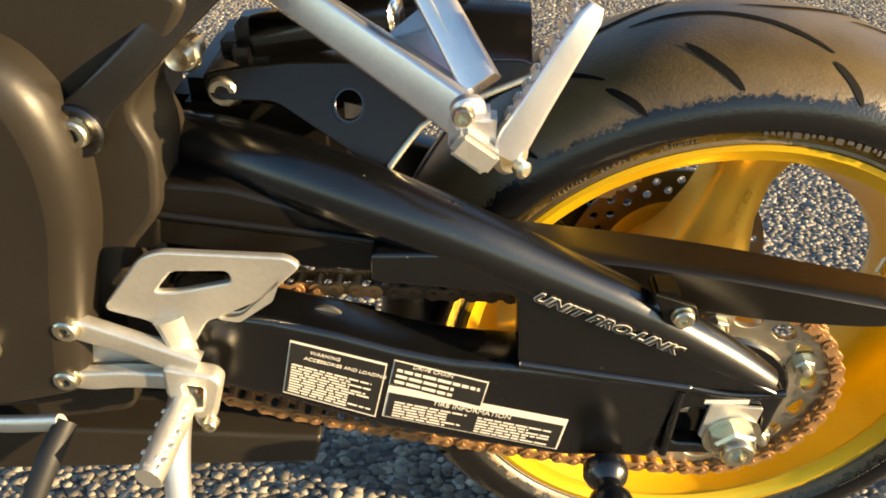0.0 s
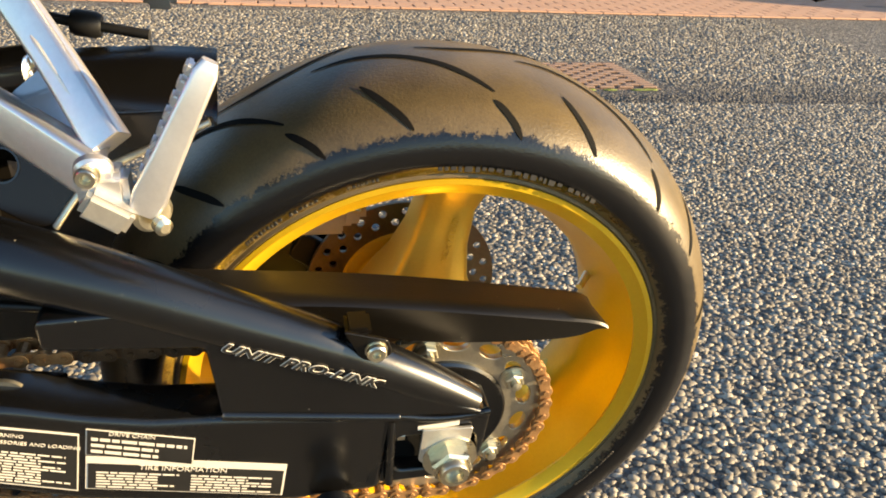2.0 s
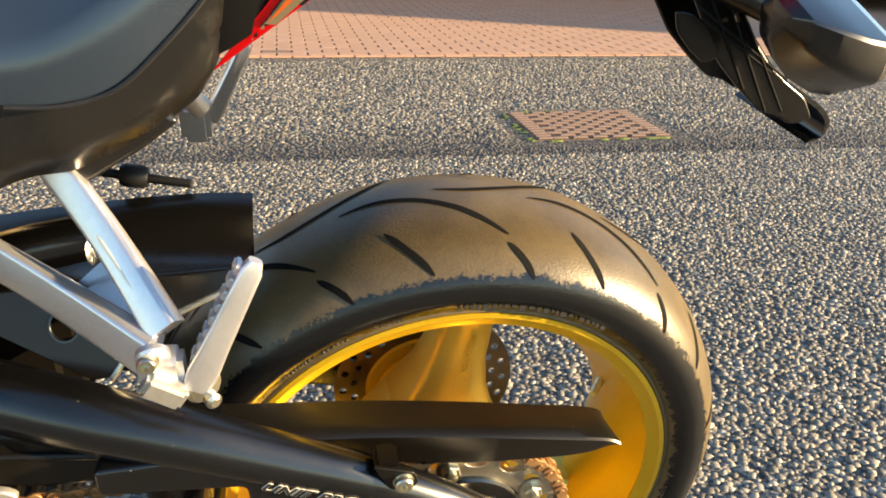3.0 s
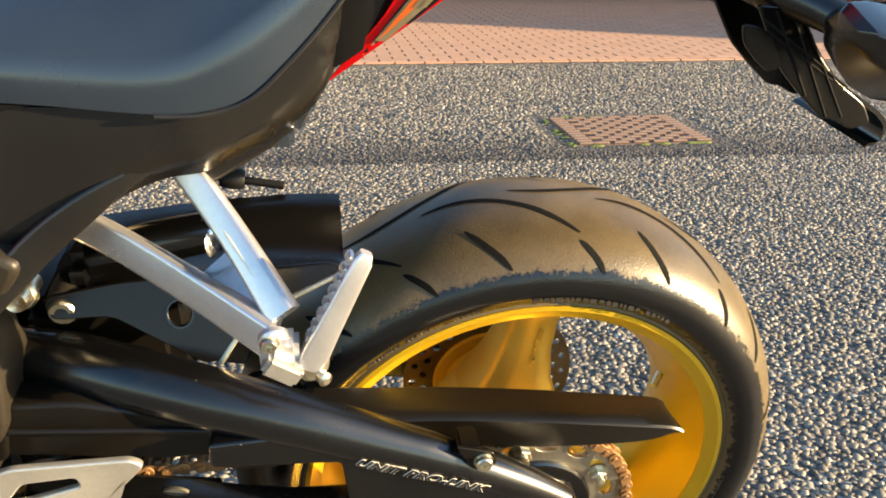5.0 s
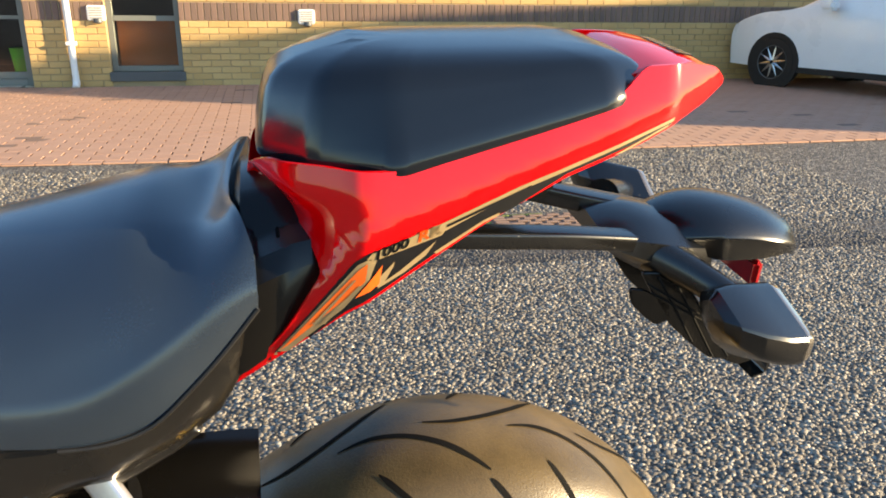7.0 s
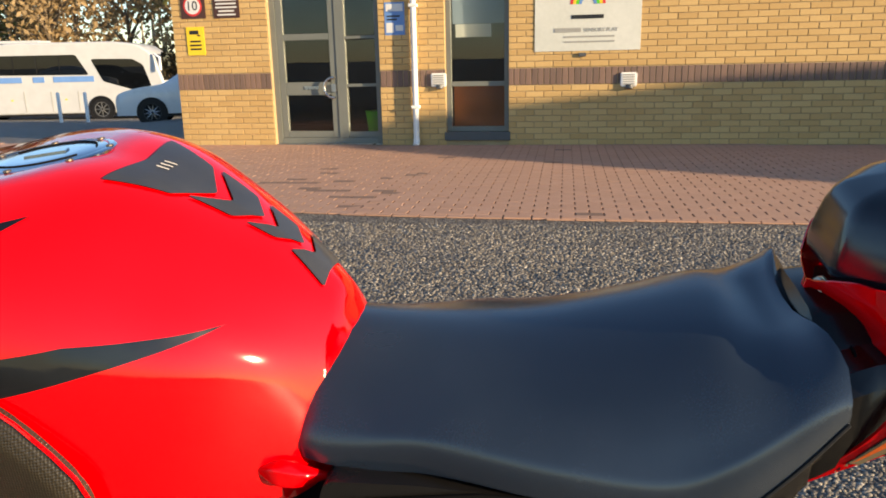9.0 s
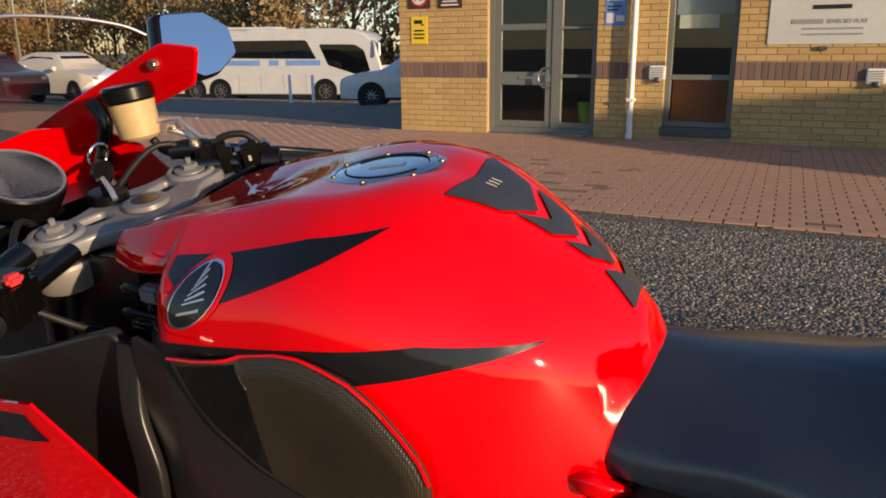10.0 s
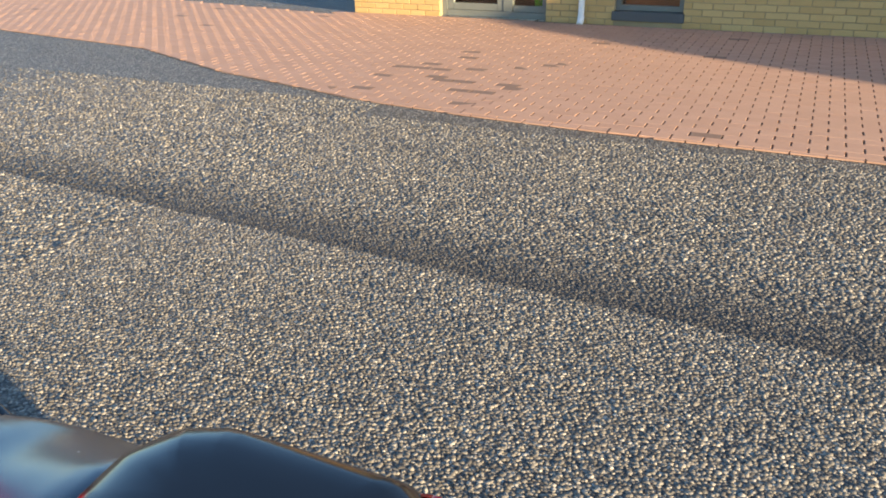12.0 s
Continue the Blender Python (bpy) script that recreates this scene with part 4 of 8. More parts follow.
GLOSS_BLACK = surf("gloss_black", (0.003, 0.003, 0.003), (0.005, 0.005, 0.005), 8, 90, (0.06, 0.10), relief=0, spec=0.5)
COVER_PLASTIC = surf("satin_cover_plastic", (0.006, 0.0055, 0.005), (0.010, 0.009, 0.008), 6, 420, (0.24, 0.33), relief=0.08, spec=0.6)
RIB_GREY = surf("dull_rib_grey", (0.012, 0.012, 0.012), (0.02, 0.02, 0.02), 20, 200, (0.8, 0.9), relief=0, spec=0.08)
LAMP_RED = surf("red_lamp_lens", (0.35, 0.004, 0.006), (0.45, 0.006, 0.008), 10, 60, (0.08, 0.14), relief=0, coat=0.8)


# -- rear wheel
def on_tyre(deg, y, lift=0.0007):
    """A place on the tread: degrees rearwards from the top, and across."""
    a = radians(deg)
    slope = (0.258 + 0.053 * math.sqrt(max(0.0, 1 - (min(abs(y), 0.0945) / 0.0952) ** 2)))
    n = Vector((0, y / 0.0952 ** 2, (slope - 0.258) / 0.053 ** 2)).normalized()
    r = slope + n.z * lift
    return Vector((math.sin(a) * r, y + n.y * lift, math.cos(a) * r))


side = [(0.229, -0.0795), (0.2345, -0.0845), (0.2375, -0.0835), (0.2405, -0.0880), (0.247, -0.0915), (0.2475, -0.0922), (0.2535, -0.0938)]
crown = [(0.258 + 0.053 * math.cos(radians(a)), 0.0952 * math.sin(radians(a))) for a in range(-87, 88, 3)]
profile = side + crown + [(r, -y) for r, y in reversed(side)]
rear_tyre = bp("rear_tyre", lathe(profile, (0, 0, 0), (0, 1, 0), 180, 0.9, caps=False), TYRE, None, "scrubbed dusty sports tyre with curved grooves")


def groove(points, width, shift, mirror):
    line = curve_points([(a, y, 0) for a, y in points], 5)
    n, left, right = len(line), [], []
    for i, p in enumerate(line):
        d = line[min(i + 1, n - 1)] - line[max(i - 1, 0)]
        d = Vector((radians(d.x) * 0.3, d.y, 0)).normalized()
        w = width * min(1.0, 0.25 + 3.2 * min(i, n - 1 - i) / (n - 1))
        for q, s in ((left, 1), (right, -1)):
            a, y = p.x + math.degrees(-d.y * w * s / 0.3), p.y + d.x * w * s
            y = max(-0.0945, min(0.0945, y))
            q.append(on_tyre((a + shift), -y if mirror else y))
    verts = left + right
    return mesh(verts, [(i, i + 1, n + i + 1, n + i) for i in range(n - 1)])


# tread grooves are near-black strips on the surface, their depth shaded by colour
PATTERN = [([(-13.3, -0.046), (-10.0, -0.068), (-6.6, -0.087)], 0.0030), ([(-19.8, -0.0056), (-13.8, -0.0020), (-7.3, -0.0091), (-1.2, -0.0248), (3.0, -0.041), (7.2, -0.0591)], 0.0031), ([(6.9, -0.0669), (9.2, -0.0780), (11.5, -0.0900)], 0.0028)]
for k in range(11):
    for pts, w in PATTERN:
        for mirror in (False, True):
            bp("tread_groove", groove(pts, w, k * 360 / 11 + (16.4 if mirror else 0), mirror), GROOVE_SHADE, rear_tyre)


def sidewall_marks():
    """Raised lettering round the sidewall, too small to read."""
    r = random.Random(3)
    for start, end, height, rad in ((-3, 22, 0.0075, 0.2475), (24, 31, 0.006, 0.2475), (-42, -34, 0.004, 0.2445), (-32, -26, 0.004, 0.2445), (-20, -14, 0.003, 0.2445), (150, 178, 0.0075, 0.2475), (190, 205, 0.005, 0.2475), (118, 132, 0.005, 0.2475), (95, 108, 0.004, 0.2445)):
        a = start
        while a < end:
            w = height * r.uniform(0.35, 0.95)
            tall = height * r.choice((1.0, 1.0, 0.6))
            step = math.degrees(w * 1.45 / rad)
            me = box(-w / 2, w / 2, -0.0006, 0.0006, -tall / 2, tall / 2, 0.0003, 1)
            me.transform(Matrix.Rotation(radians(a + step / 2), 4, "Y") @ Matrix.Translation((0, -0.0921 if rad > 0.246 else -0.0901, rad)) @ Matrix.Rotation(radians(-14), 4, "X"))
            bp("raised_mark", me, BLACK_RUBBER, rear_tyre)
            a += step


sidewall_marks()
barrel = [(0.2325, -0.0838), (0.2325, -0.079), (0.224, -0.076), (0.214, -0.045), (0.2, -0.018), (0.2, 0.018), (0.214, 0.045), (0.224, 0.076), (0.2325, 0.079), (0.2325, 0.0838), (0.2275, 0.0842), (0.222, 0.079), (0.2185, 0.0755), (0.207, 0.05), (0.192, 0.02), (0.192, -0.018), (0.206, -0.048), (0.2165, -0.0735), (0.2155, -0.0765), (0.2215, -0.0795), (0.2275, -0.0842), (0.2325, -0.0838)]
rear_wheel = bp("rear_wheel", lathe(barrel, (0, 0, 0), (0, 1, 0), 128, 0.7, caps=False), GOLD, None, "gold painted alloy rear wheel")


def spoke(deg):
    rings = []
    for r, half, y0, y1 in ((0.030, 0.060, -0.030, 0.062), (0.055, 0.050, -0.022, 0.060), (0.080, 0.038, -0.012, 0.056), (0.115, 0.030, -0.006, 0.050), (0.155, 0.027, -0.006, 0.044), (0.180, 0.032, -0.012, 0.040), (0.196, 0.046, -0.020, 0.042)):
        ring_pts = rounded([(-half, y0 + 0.008), (-half * 0.45, y0), (half * 0.45, y0), (half, y0 + 0.008), (half, y1), (-half, y1)], 0.007, 3)
        rings.append([(p.x, p.y, r) for p in ring_pts])
    return moved(loft(rings, angle=0.8), Matrix.Rotation(radians(deg), 4, "Y"))


for deg in (10, 130, 250):
    s = bp("spoke", spoke(deg), GOLD_CAST, rear_wheel)
bp("hub", lathe([(0.026, -0.085), (0.056, -0.083), (0.060, -0.06), (0.056, -0.02), (0.056, 0.05), (0.060, 0.078), (0.03, 0.080)], (0, 0, 0), (0, 1, 0), 48), GOLD_CAST, rear_wheel)
bp("cast_mark", moved(lettering("J17M/C x MT6.00", 0.009, 0.0012), Matrix.Rotation(radians(10), 4, "Y") @ Matrix.Translation((0.008, -0.0085, 0.085)) @ Matrix.Rotation(radians(-90), 4, "Y")), GOLD_CAST, rear_wheel)
bp("valve", tube([(0.175, -0.02, 0.08), (0.162, -0.034, 0.074)], [0.005, 0.004], 8), ZINC, rear_wheel)


def ring_of(n, r, phase=0.0):
    return [(r * math.sin(radians(phase + 360 * k / n)), r * math.cos(radians(phase + 360 * k / n))) for k in range(n)]


def circle(x, z, r, n=14):
    return [(x + r * math.cos(2 * math.pi * k / n), z + r * math.sin(2 * math.pi * k / n)) for k in range(n)]


holes = [circle(x, z, 0.0045) for x, z in ring_of(24, 0.099)] + [circle(x, z, 0.0045) for x, z in ring_of(24, 0.086, 7.5)] + [circle(0, 0, 0.068, 40)]
bp("brake_disc", plate(circle(0, 0, 0.110, 72), 0.088, 0.093, holes, 0.0005), DISC_STEEL, None, "drilled rear brake disc browned by heat")
bp("disc_carrier", lathe([(0.03, 0.079), (0.070, 0.084), (0.072, 0.088), (0.069, 0.0935), (0.03, 0.093)], (0, 0, 0), (0, 1, 0), 48), GOLD_CAST)
caliper = bp("brake_caliper", join(box(-0.125, -0.06, 0.075, 0.125, 0.075, 0.125, 0.010), box(-0.075, -0.045, 0.070, 0.120, 0.092, 0.135, 0.008)), BARE_ALLOY, None, "grey rear brake caliper")
bp("caliper_bolt", bolt((-0.055, 0.07, 0.118), 0.007), ZINC, caliper)
bp("caliper_bracket", plate(rounded([(-0.11, 0.07), (-0.04, 0.02), (0.01, -0.02), (-0.02, -0.04), (-0.13, 0.04)], 0.01), 0.098, 0.108), MATT_BLACK)

# -- sprocket, cush drive and chain
holes = [[(x + 0.0125 * math.cos(a) * math.cos(t) - 0.0075 * math.sin(a) * math.sin(t), z - 0.0125 * math.cos(a) * math.sin(t) - 0.0075 * math.sin(a) * math.cos(t)) for a in (2 * math.pi * k / 14 for k in range(14))] for (x, z), t in zip(ring_of(15, 0.0855, 8), (radians(8 + 24 * k) for k in range(15)))]
teeth = []
for k in range(42):
    for f, r in ((0.0, 0.1015), (0.3, 0.1035), (0.5, 0.1085), (0.7, 0.1035)):
        a = 2 * math.pi * (k + f) / 42
        teeth.append((r * math.sin(a), r * math.cos(a)))
sprocket = bp("rear_sprocket", plate(teeth, -0.119, -0.112, [*holes, circle(0, 0, 0.062, 40)], 0.0006), SPROCKET, None, "steel rear sprocket with oval lightening holes")
bp("hub_disc", lathe([(0.0665, -0.119), (0.0665, -0.1225), (0.064, -0.1245), (0.060, -0.1225), (0.035, -0.1205), (0.032, -0.1235), (0.018, -0.1245)], (0, 0, 0), (0, 1, 0), 48), SATIN_BLACK, sprocket, "black hub cover")
bp("carrier", lathe([(0.066, -0.112), (0.070, -0.104), (0.070, -0.09), (0.03, -0.086), (0.03, -0.10), (0.060, -0.106), (0.060, -0.112)], (0, 0, 0), (0, 1, 0), 48), GOLD_CAST, sprocket)
bp("damper", lathe([(0.059, -0.104), (0.030, -0.1045), (0.028, -0.118), (0.015, -0.12)], (0, 0, 0), (0, 1, 0), 40), SATIN_BLACK, sprocket)
for x, z in ring_of(5, 0.0805, 62):
    bp("sprocket_nut", join(hexnut((x, -0.119, z), 0.0095, 0.008), lathe([(0.0048, 0), (0.0048, 0.005), (0.002, 0.006)], (x, -0.127, z), (0, -1, 0), 10)), ZINC, sprocket)
    bp("nut_seat", lathe([(0.014, -0.001), (0.0135, 0.0015), (0.005, 0.0015)], (x, -0.1185, z), (0, -1, 0), 20), SPROCKET, sprocket)

CHAIN_Y, PITCH = -0.1155, 0.015875


def chain_path():
    R, r, fx, fz = 0.106, 0.046, -0.585, 0.058
    pts = [(R * math.sin(a), R * math.cos(a)) for a in (radians(d) for d in range(0, 181, 5))]
    pts += [(-0.10, -0.1005), (-0.20, -0.0835), (-0.30, -0.0655), (-0.39, -0.046), (-0.47, -0.020), (-0.56, 0.010)]
    pts += [(fx - r * math.sin(a), fz - r * math.cos(a)) for a in (radians(d) for d in range(10, 175, 12))]
    pts += [(-0.48, 0.1035), (-0.35, 0.1085), (-0.2, 0.1075), (-0.08, 0.1065)]
    return pts


def chain():
    pts = [Vector(p) for p in chain_path()]
    pts.append(pts[0])
    lengths = [0.0]
    for a, b in zip(pts, pts[1:]):
        lengths.append(lengths[-1] + (b - a).length)
    count = int(round(lengths[-1] / PITCH / 2)) * 2
    step = lengths[-1] / count

    def at(s):
        s %= lengths[-1]
        for i in range(len(pts) - 1):
            if lengths[i + 1] >= s:
                return pts[i].lerp(pts[i + 1], (s - lengths[i]) / max(lengths[i + 1] - lengths[i], 1e-9))
        return pts[-1]

    shape = [(-0.0079 + 0.0068 * math.cos(a), 0.0068 * math.sin(a)) for a in (radians(d) for d in range(50, 311, 26))]
    shape += [(0.0, -0.0052)] + [(0.0079 + 0.0068 * math.cos(a), 0.0068 * math.sin(a)) for a in (radians(d) for d in range(-130, 131, 26))] + [(0.0, 0.0052)]

    def link(outer, rust):
        o = 0.0098 if outer else 0.0072
        pieces = [plate(shape, -o - 0.0022, -o, bevel=0.0004), plate(shape, o, o + 0.0022, bevel=0.0004)]
        for x in (-0.0079, 0.0079):
            pieces.append(lathe([(0.0001, -0.0135 if outer else -0.0095), (0.0026, -0.0135 if outer else -0.0095), (0.0030, -0.0125 if outer else -0.0090), (0.0030, 0.0125), (0.0001, 0.0128)], (x, 0, 0), (0, 1, 0), 8))
            if not outer:
                pieces.append(lathe([(0.0051, -0.0062), (0.0051, 0.0062)], (x, 0, 0), (0, 1, 0), 10))
        me = join(*pieces)
        me.materials.append(CHAIN_RUST if rust else CHAIN_DARK)
        return me

    shapes = {(o, r): link(o, r) for o in (True, False) for r in (True, False)}
    c = thing("chain", "", "")
    c.parent = bike
    for k in range(count):
        a, b = at(k * step), at((k + 1) * step)
        mid, d = (a + b) / 2, b - a
        # upper-run links between these x values take the darker steel
        rust = not (-0.30 < mid.x < -0.02 and mid.y > 0.05)
        ob = part("chain_link", shapes[(k % 2 == 0, rust)], CHAIN_RUST, c)
        ob.location = (mid.x, CHAIN_Y, mid.y + ZA)
        ob.rotation_euler = (0, -math.atan2(d.y, d.x), 0)
    tagged(c, "rust-tinged drive chain")


chain()

# -- swingarm
def tapered_bar(points, radii, sides=20, flat=1.0):
    dense = curve_points(points, 8)
    n, m = len(dense), len(radii)
    rs = []
    for i in range(n):
        f = i / (n - 1) * (m - 1)
        a = min(int(f), m - 2)
        rs.append(radii[a] + (radii[a + 1] - radii[a]) * (f - a))
    return tube(dense, rs, sides, True, flat)


arm = bp("swingarm", plate(rounded([(-0.46, 0.130), (-0.377, 0.119), (-0.327, 0.107), (-0.283, 0.093), (-0.238, 0.083), (-0.190, 0.080), (-0.059, 0.0655), (-0.052, 0.0655), (-0.061, -0.0245), (-0.137, -0.0270), (-0.24, -0.0100), (-0.30, 0.004), (-0.377, 0.033), (-0.46, 0.055)], 0.008), -0.179, -0.134, bevel=0.006), SATIN_BLACK, None, "black gull-type swingarm with stickers")
bp("upper_brace", tapered_bar([(-0.47, -0.085, 0.222), (-0.415, -0.108, 0.226), (-0.36, -0.130, 0.222), (-0.30, -0.148, 0.211), (-0.24, -0.157, 0.192), (-0.17, -0.160, 0.161), (-0.10, -0.161, 0.128), (-0.03, -0.162, 0.089), (0.018, -0.163, 0.058)], [0.024, 0.026, 0.027, 0.026, 0.024, 0.0225, 0.021, 0.018, 0.014]), SATIN_BLACK, arm)
bp("web", plate(rounded([(-0.30, 0.185), (-0.24, 0.188), (-0.17, 0.160), (-0.10, 0.127), (-0.03, 0.088), (0.030, 0.0570), (-0.048, 0.0625), (-0.187, 0.0815), (-0.189, 0.112), (-0.193, 0.152), (-0.30, 0.160)], 0.006), -0.1785, -0.140, bevel=0.003), SATIN_BLACK, arm)
bp("front_web", plate(rounded([(-0.462, 0.225), (-0.40, 0.222), (-0.29, 0.190), (-0.235, 0.19), (-0.19, 0.150), (-0.34, 0.152), (-0.462, 0.172)], 0.008), -0.156, -0.125, bevel=0.004), MATT_BLACK, arm)
bp("front_web_crease", tube([(-0.455, -0.1565, 0.199), (-0.33, -0.1570, 0.186), (-0.26, -0.1565, 0.176)], 0.0035, 8), MATT_BLACK, arm)
bp("pivot_plate", plate(rounded([(-0.50, 0.235), (-0.462, 0.232), (-0.452, 0.20), (-0.458, 0.17), (-0.50, 0.165)], 0.006), -0.160, -0.10, bevel=0.004), MATT_BLACK, arm)
slot = rounded([(-0.048, 0.034), (0.022, 0.030), (0.022, -0.010), (-0.048, -0.010)], 0.010, 5)
bp("axle_end", plate(rounded([(-0.064, 0.0645), (0.012, 0.0540), (0.034, 0.0575), (0.031, 0.010), (0.022, -0.022), (-0.062, -0.024)], 0.007), -0.1735, -0.140, [slot], 0.003), SATIN_BLACK, arm)
# near-black sheet that darkens the axle slot as shade would
bp("axle_recess", plate(rounded([(-0.052, 0.037), (0.026, 0.033), (0.026, -0.013), (-0.052, -0.013)], 0.008), -0.158, -0.145, bevel=0.001), GROOVE_SHADE, arm)
bp("weld_bead", tube([(-0.186 + 0.0022 * k, -0.1775 + 0.0, 0.0830 - 0.00032 * k) for k in range(64)], [0.0040 if k % 2 else 0.0048 for k in range(64)], 10), SATIN_BLACK, arm)
bp("end_weld", tube([(-0.0535, -0.1775, 0.060 - 0.0026 * k) for k in range(31)], [0.0035 if k % 2 else 0.0042 for k in range(31)], 8), SATIN_BLACK, arm)
bp("tip_weld", tube([(-0.05 + 0.0028 * k, -0.1755, 0.0625 - 0.010 * math.sin(k / 29 * math.pi) * 0.55 - 0.00015 * k) for k in range(30)], [0.0034 if k % 2 else 0.0040 for k in range(30)], 8), SATIN_BLACK, arm)
bp("adjuster_plate", plate(rounded([(-0.026, 0.043), (0.018, 0.041), (0.016, 0.012), (-0.012, -0.010), (-0.028, 0.006)], 0.002), -0.1775, -0.1745, bevel=0.0006), BARE_ALLOY, arm, "bright alloy axle adjuster plate")
bp("index_sticker", plate([(-0.030, 0.0455), (0.006, 0.0475), (0.006, 0.0425), (-0.030, 0.0405)], -0.1745, -0.1738, bevel=0.0001), LABEL_WHITE, arm)
bp("axle_nut", join(hexnut((0.0, -0.1775, 0.006), 0.0195, 0.0145), lathe([(0.008, -0.002), (0.0085, 0.009), (0.0125, 0.009), (0.0135, 0.007), (0.0135, 0)], (0.0, -0.190, 0.006), (0, -1, 0), 28)), ZINC, None, "plated axle nut")
bp("axle", lathe([(0.0125, -0.16), (0.0125, 0.165), (0.005, 0.17)], (0, 0, 0.006), (0, 1, 0), 20), ZINC)
bp("adjuster_bolt", join(tube([(-0.046, -0.166, 0.031), (-0.022, -0.166, 0.030)], 0.0030, 8), lathe([(0.0065, 0), (0.0065, 0.006), (0.004, 0.007)], (-0.040, -0.166, 0.031), (-1, 0, 0), 6, 0.3)), ZINC, arm, "plated adjuster bolt")
bp("right_arm", join(plate(rounded([(-0.46, 0.13), (-0.30, 0.12), (-0.05, 0.05), (0.035, 0.045), (0.03, -0.025), (-0.06, -0.03), (-0.30, 0.02), (-0.46, 0.06)], 0.01), 0.118, 0.150, bevel=0.006), box(-0.475, -0.405, -0.13, 0.13, 0.06, 0.17, 0.02)), SATIN_BLACK, arm)
unit_at = Matrix.Translation((-0.1830, -0.1830, 0.1535)) @ Matrix.Rotation(radians(23.4), 4, "Y") @ Matrix.Diagonal((1.0, 1.0, 0.68, 1.0))
bp("unit_lettering", moved(lettering("UNIT PRO-LINK", 0.0168, 0.0006, 0.36, 1.05, 0.00100), unit_at), LABEL_WHITE, arm, "silver outlined sloping lettering")
bp("letter_fill", moved(lettering("UNIT PRO-LINK", 0.0168, 0.0006, 0.36, 1.05, 0.00045), Matrix.Translation((0, -0.0004, 0)) @ unit_at), LABEL_BLACK, arm)


def sticker(quad, y, rows, seed, heading="", band=0.0, columns=1):
    """A framed black sticker with light lines of small print; quad: top left, top right, bottom right, bottom left."""
    q = [Vector(p) for p in quad]

    def spot(u, v):
        return q[0].lerp(q[1], u).lerp(q[3].lerp(q[2], u), v)

    base = bp("sticker", plate([tuple(p) for p in q], y - 0.0005, y, bevel=0.0001), LABEL_WHITE, arm, "small-print safety sticker")
    bp("sticker_ground", plate([tuple(spot(u, v)) for u, v in ((0.012, 0.03 + band), (0.988, 0.03 + band), (0.988, 0.97), (0.012, 0.97))], y - 0.0009, y - 0.0004, bevel=0.00005), LABEL_BLACK, arm)
    r = random.Random(seed)
    top = 0.09 + band
    if heading:
        for k, text in enumerate(heading.split("|")):
            size = (q[3] - q[0]).length * (0.085 if "|" in heading else 0.2)
            at, along = spot(0.16 if not band else 0.25, top + 0.06 + k * 0.12), (q[1] - q[0]).normalized()
            bp("heading", moved(lettering(text, size, 0.0003), Matrix.Translation((at.x, y - 0.0011, at.y)) @ Matrix.Rotation(-math.atan2(along.y, along.x), 4, "Y")), LABEL_WHITE, arm)
        top += 0.14 * len(heading.split("|")) + 0.02
    for c in range(columns):
        u0, u1 = 0.05 + c * 0.92 / columns, 0.05 + (c + 1) * 0.92 / columns - 0.04
        for k in range(rows):
            v = top + (0.95 - top) * (k + 0.2) / rows
            h, end = (0.95 - top) / rows * 0.45, u1 - (u1 - u0) * r.choice((0, 0.05, 0.1, 0.3))
            a = u0
            pieces = []
            while a < end:
                b = min(end, a + r.uniform(0.05, 0.16) / columns)
                pieces.append(plate([tuple(spot(*w)) for w in ((a, v), (b, v), (b, v + h), (a, v + h))], y - 0.0012, y - 0.0008, bevel=0.00003))
                a = b + 0.018 / columns
            bp("print_line", join(*pieces), LABEL_WHITE, arm)


sticker([(-0.364, 0.101), (-0.289, 0.079), (-0.3005, 0.0165), (-0.3755, 0.0430)], -0.1792, 11, 1, "   WARNING|ACCESSORIES AND LOADING")
sticker([(-0.2835, 0.0840), (-0.2080, 0.0625), (-0.2130, 0.0335), (-0.2885, 0.0570)], -0.1792, 3, 2, "  DRIVE CHAIN")
sticker([(-0.2885, 0.0550), (-0.1395, 0.0215), (-0.1450, -0.0165), (-0.2950, 0.0185)], -0.1792, 6, 3, "TIRE INFORMATION", 0.17, 2)
spool = bp("stand_bobbin", lathe([(0.006, 0.0), (0.0115, 0.002), (0.0185, 0.008), (0.0195, 0.016), (0.017, 0.022), (0.0115, 0.027), (0.0115, 0.033), (0.0175, 0.040), (0.0195, 0.047), (0.0185, 0.054), (0.0135, 0.057), (0.0125, 0.054), (0.006, 0.054)], (-0.1030, -0.178, -0.0290), (0, -1, 0), 32), SATIN_BLACK, None, "black paddock stand bobbin")
bp("bobbin_screw", lathe([(0.003, 0.001), (0.0035, 0.004), (0.006, 0.004), (0.0065, 0.0)], (-0.1030, -0.2325, -0.0290), (0, -1, 0), 16), ZINC, spool)
slider = bp("chain_slider", plate(rounded([(-0.40, 0.116), (-0.351, 0.106), (-0.302, 0.096), (-0.304, 0.087), (-0.332, 0.086), (-0.352, 0.077), (-0.40, 0.09)], 0.006), -0.152, -0.128, bevel=0.003), BLACK_PLASTIC, None, "grey plastic chain slider")
bp("slider_bolt", join(lathe([(0.0165, -0.001), (0.016, 0.002), (0.006, 0.0025)], (-0.341, -0.1525, 0.098), (0, -1, 0), 24), bolt((-0.341, -0.1545, 0.098), 0.0075)), ZINC, slider)


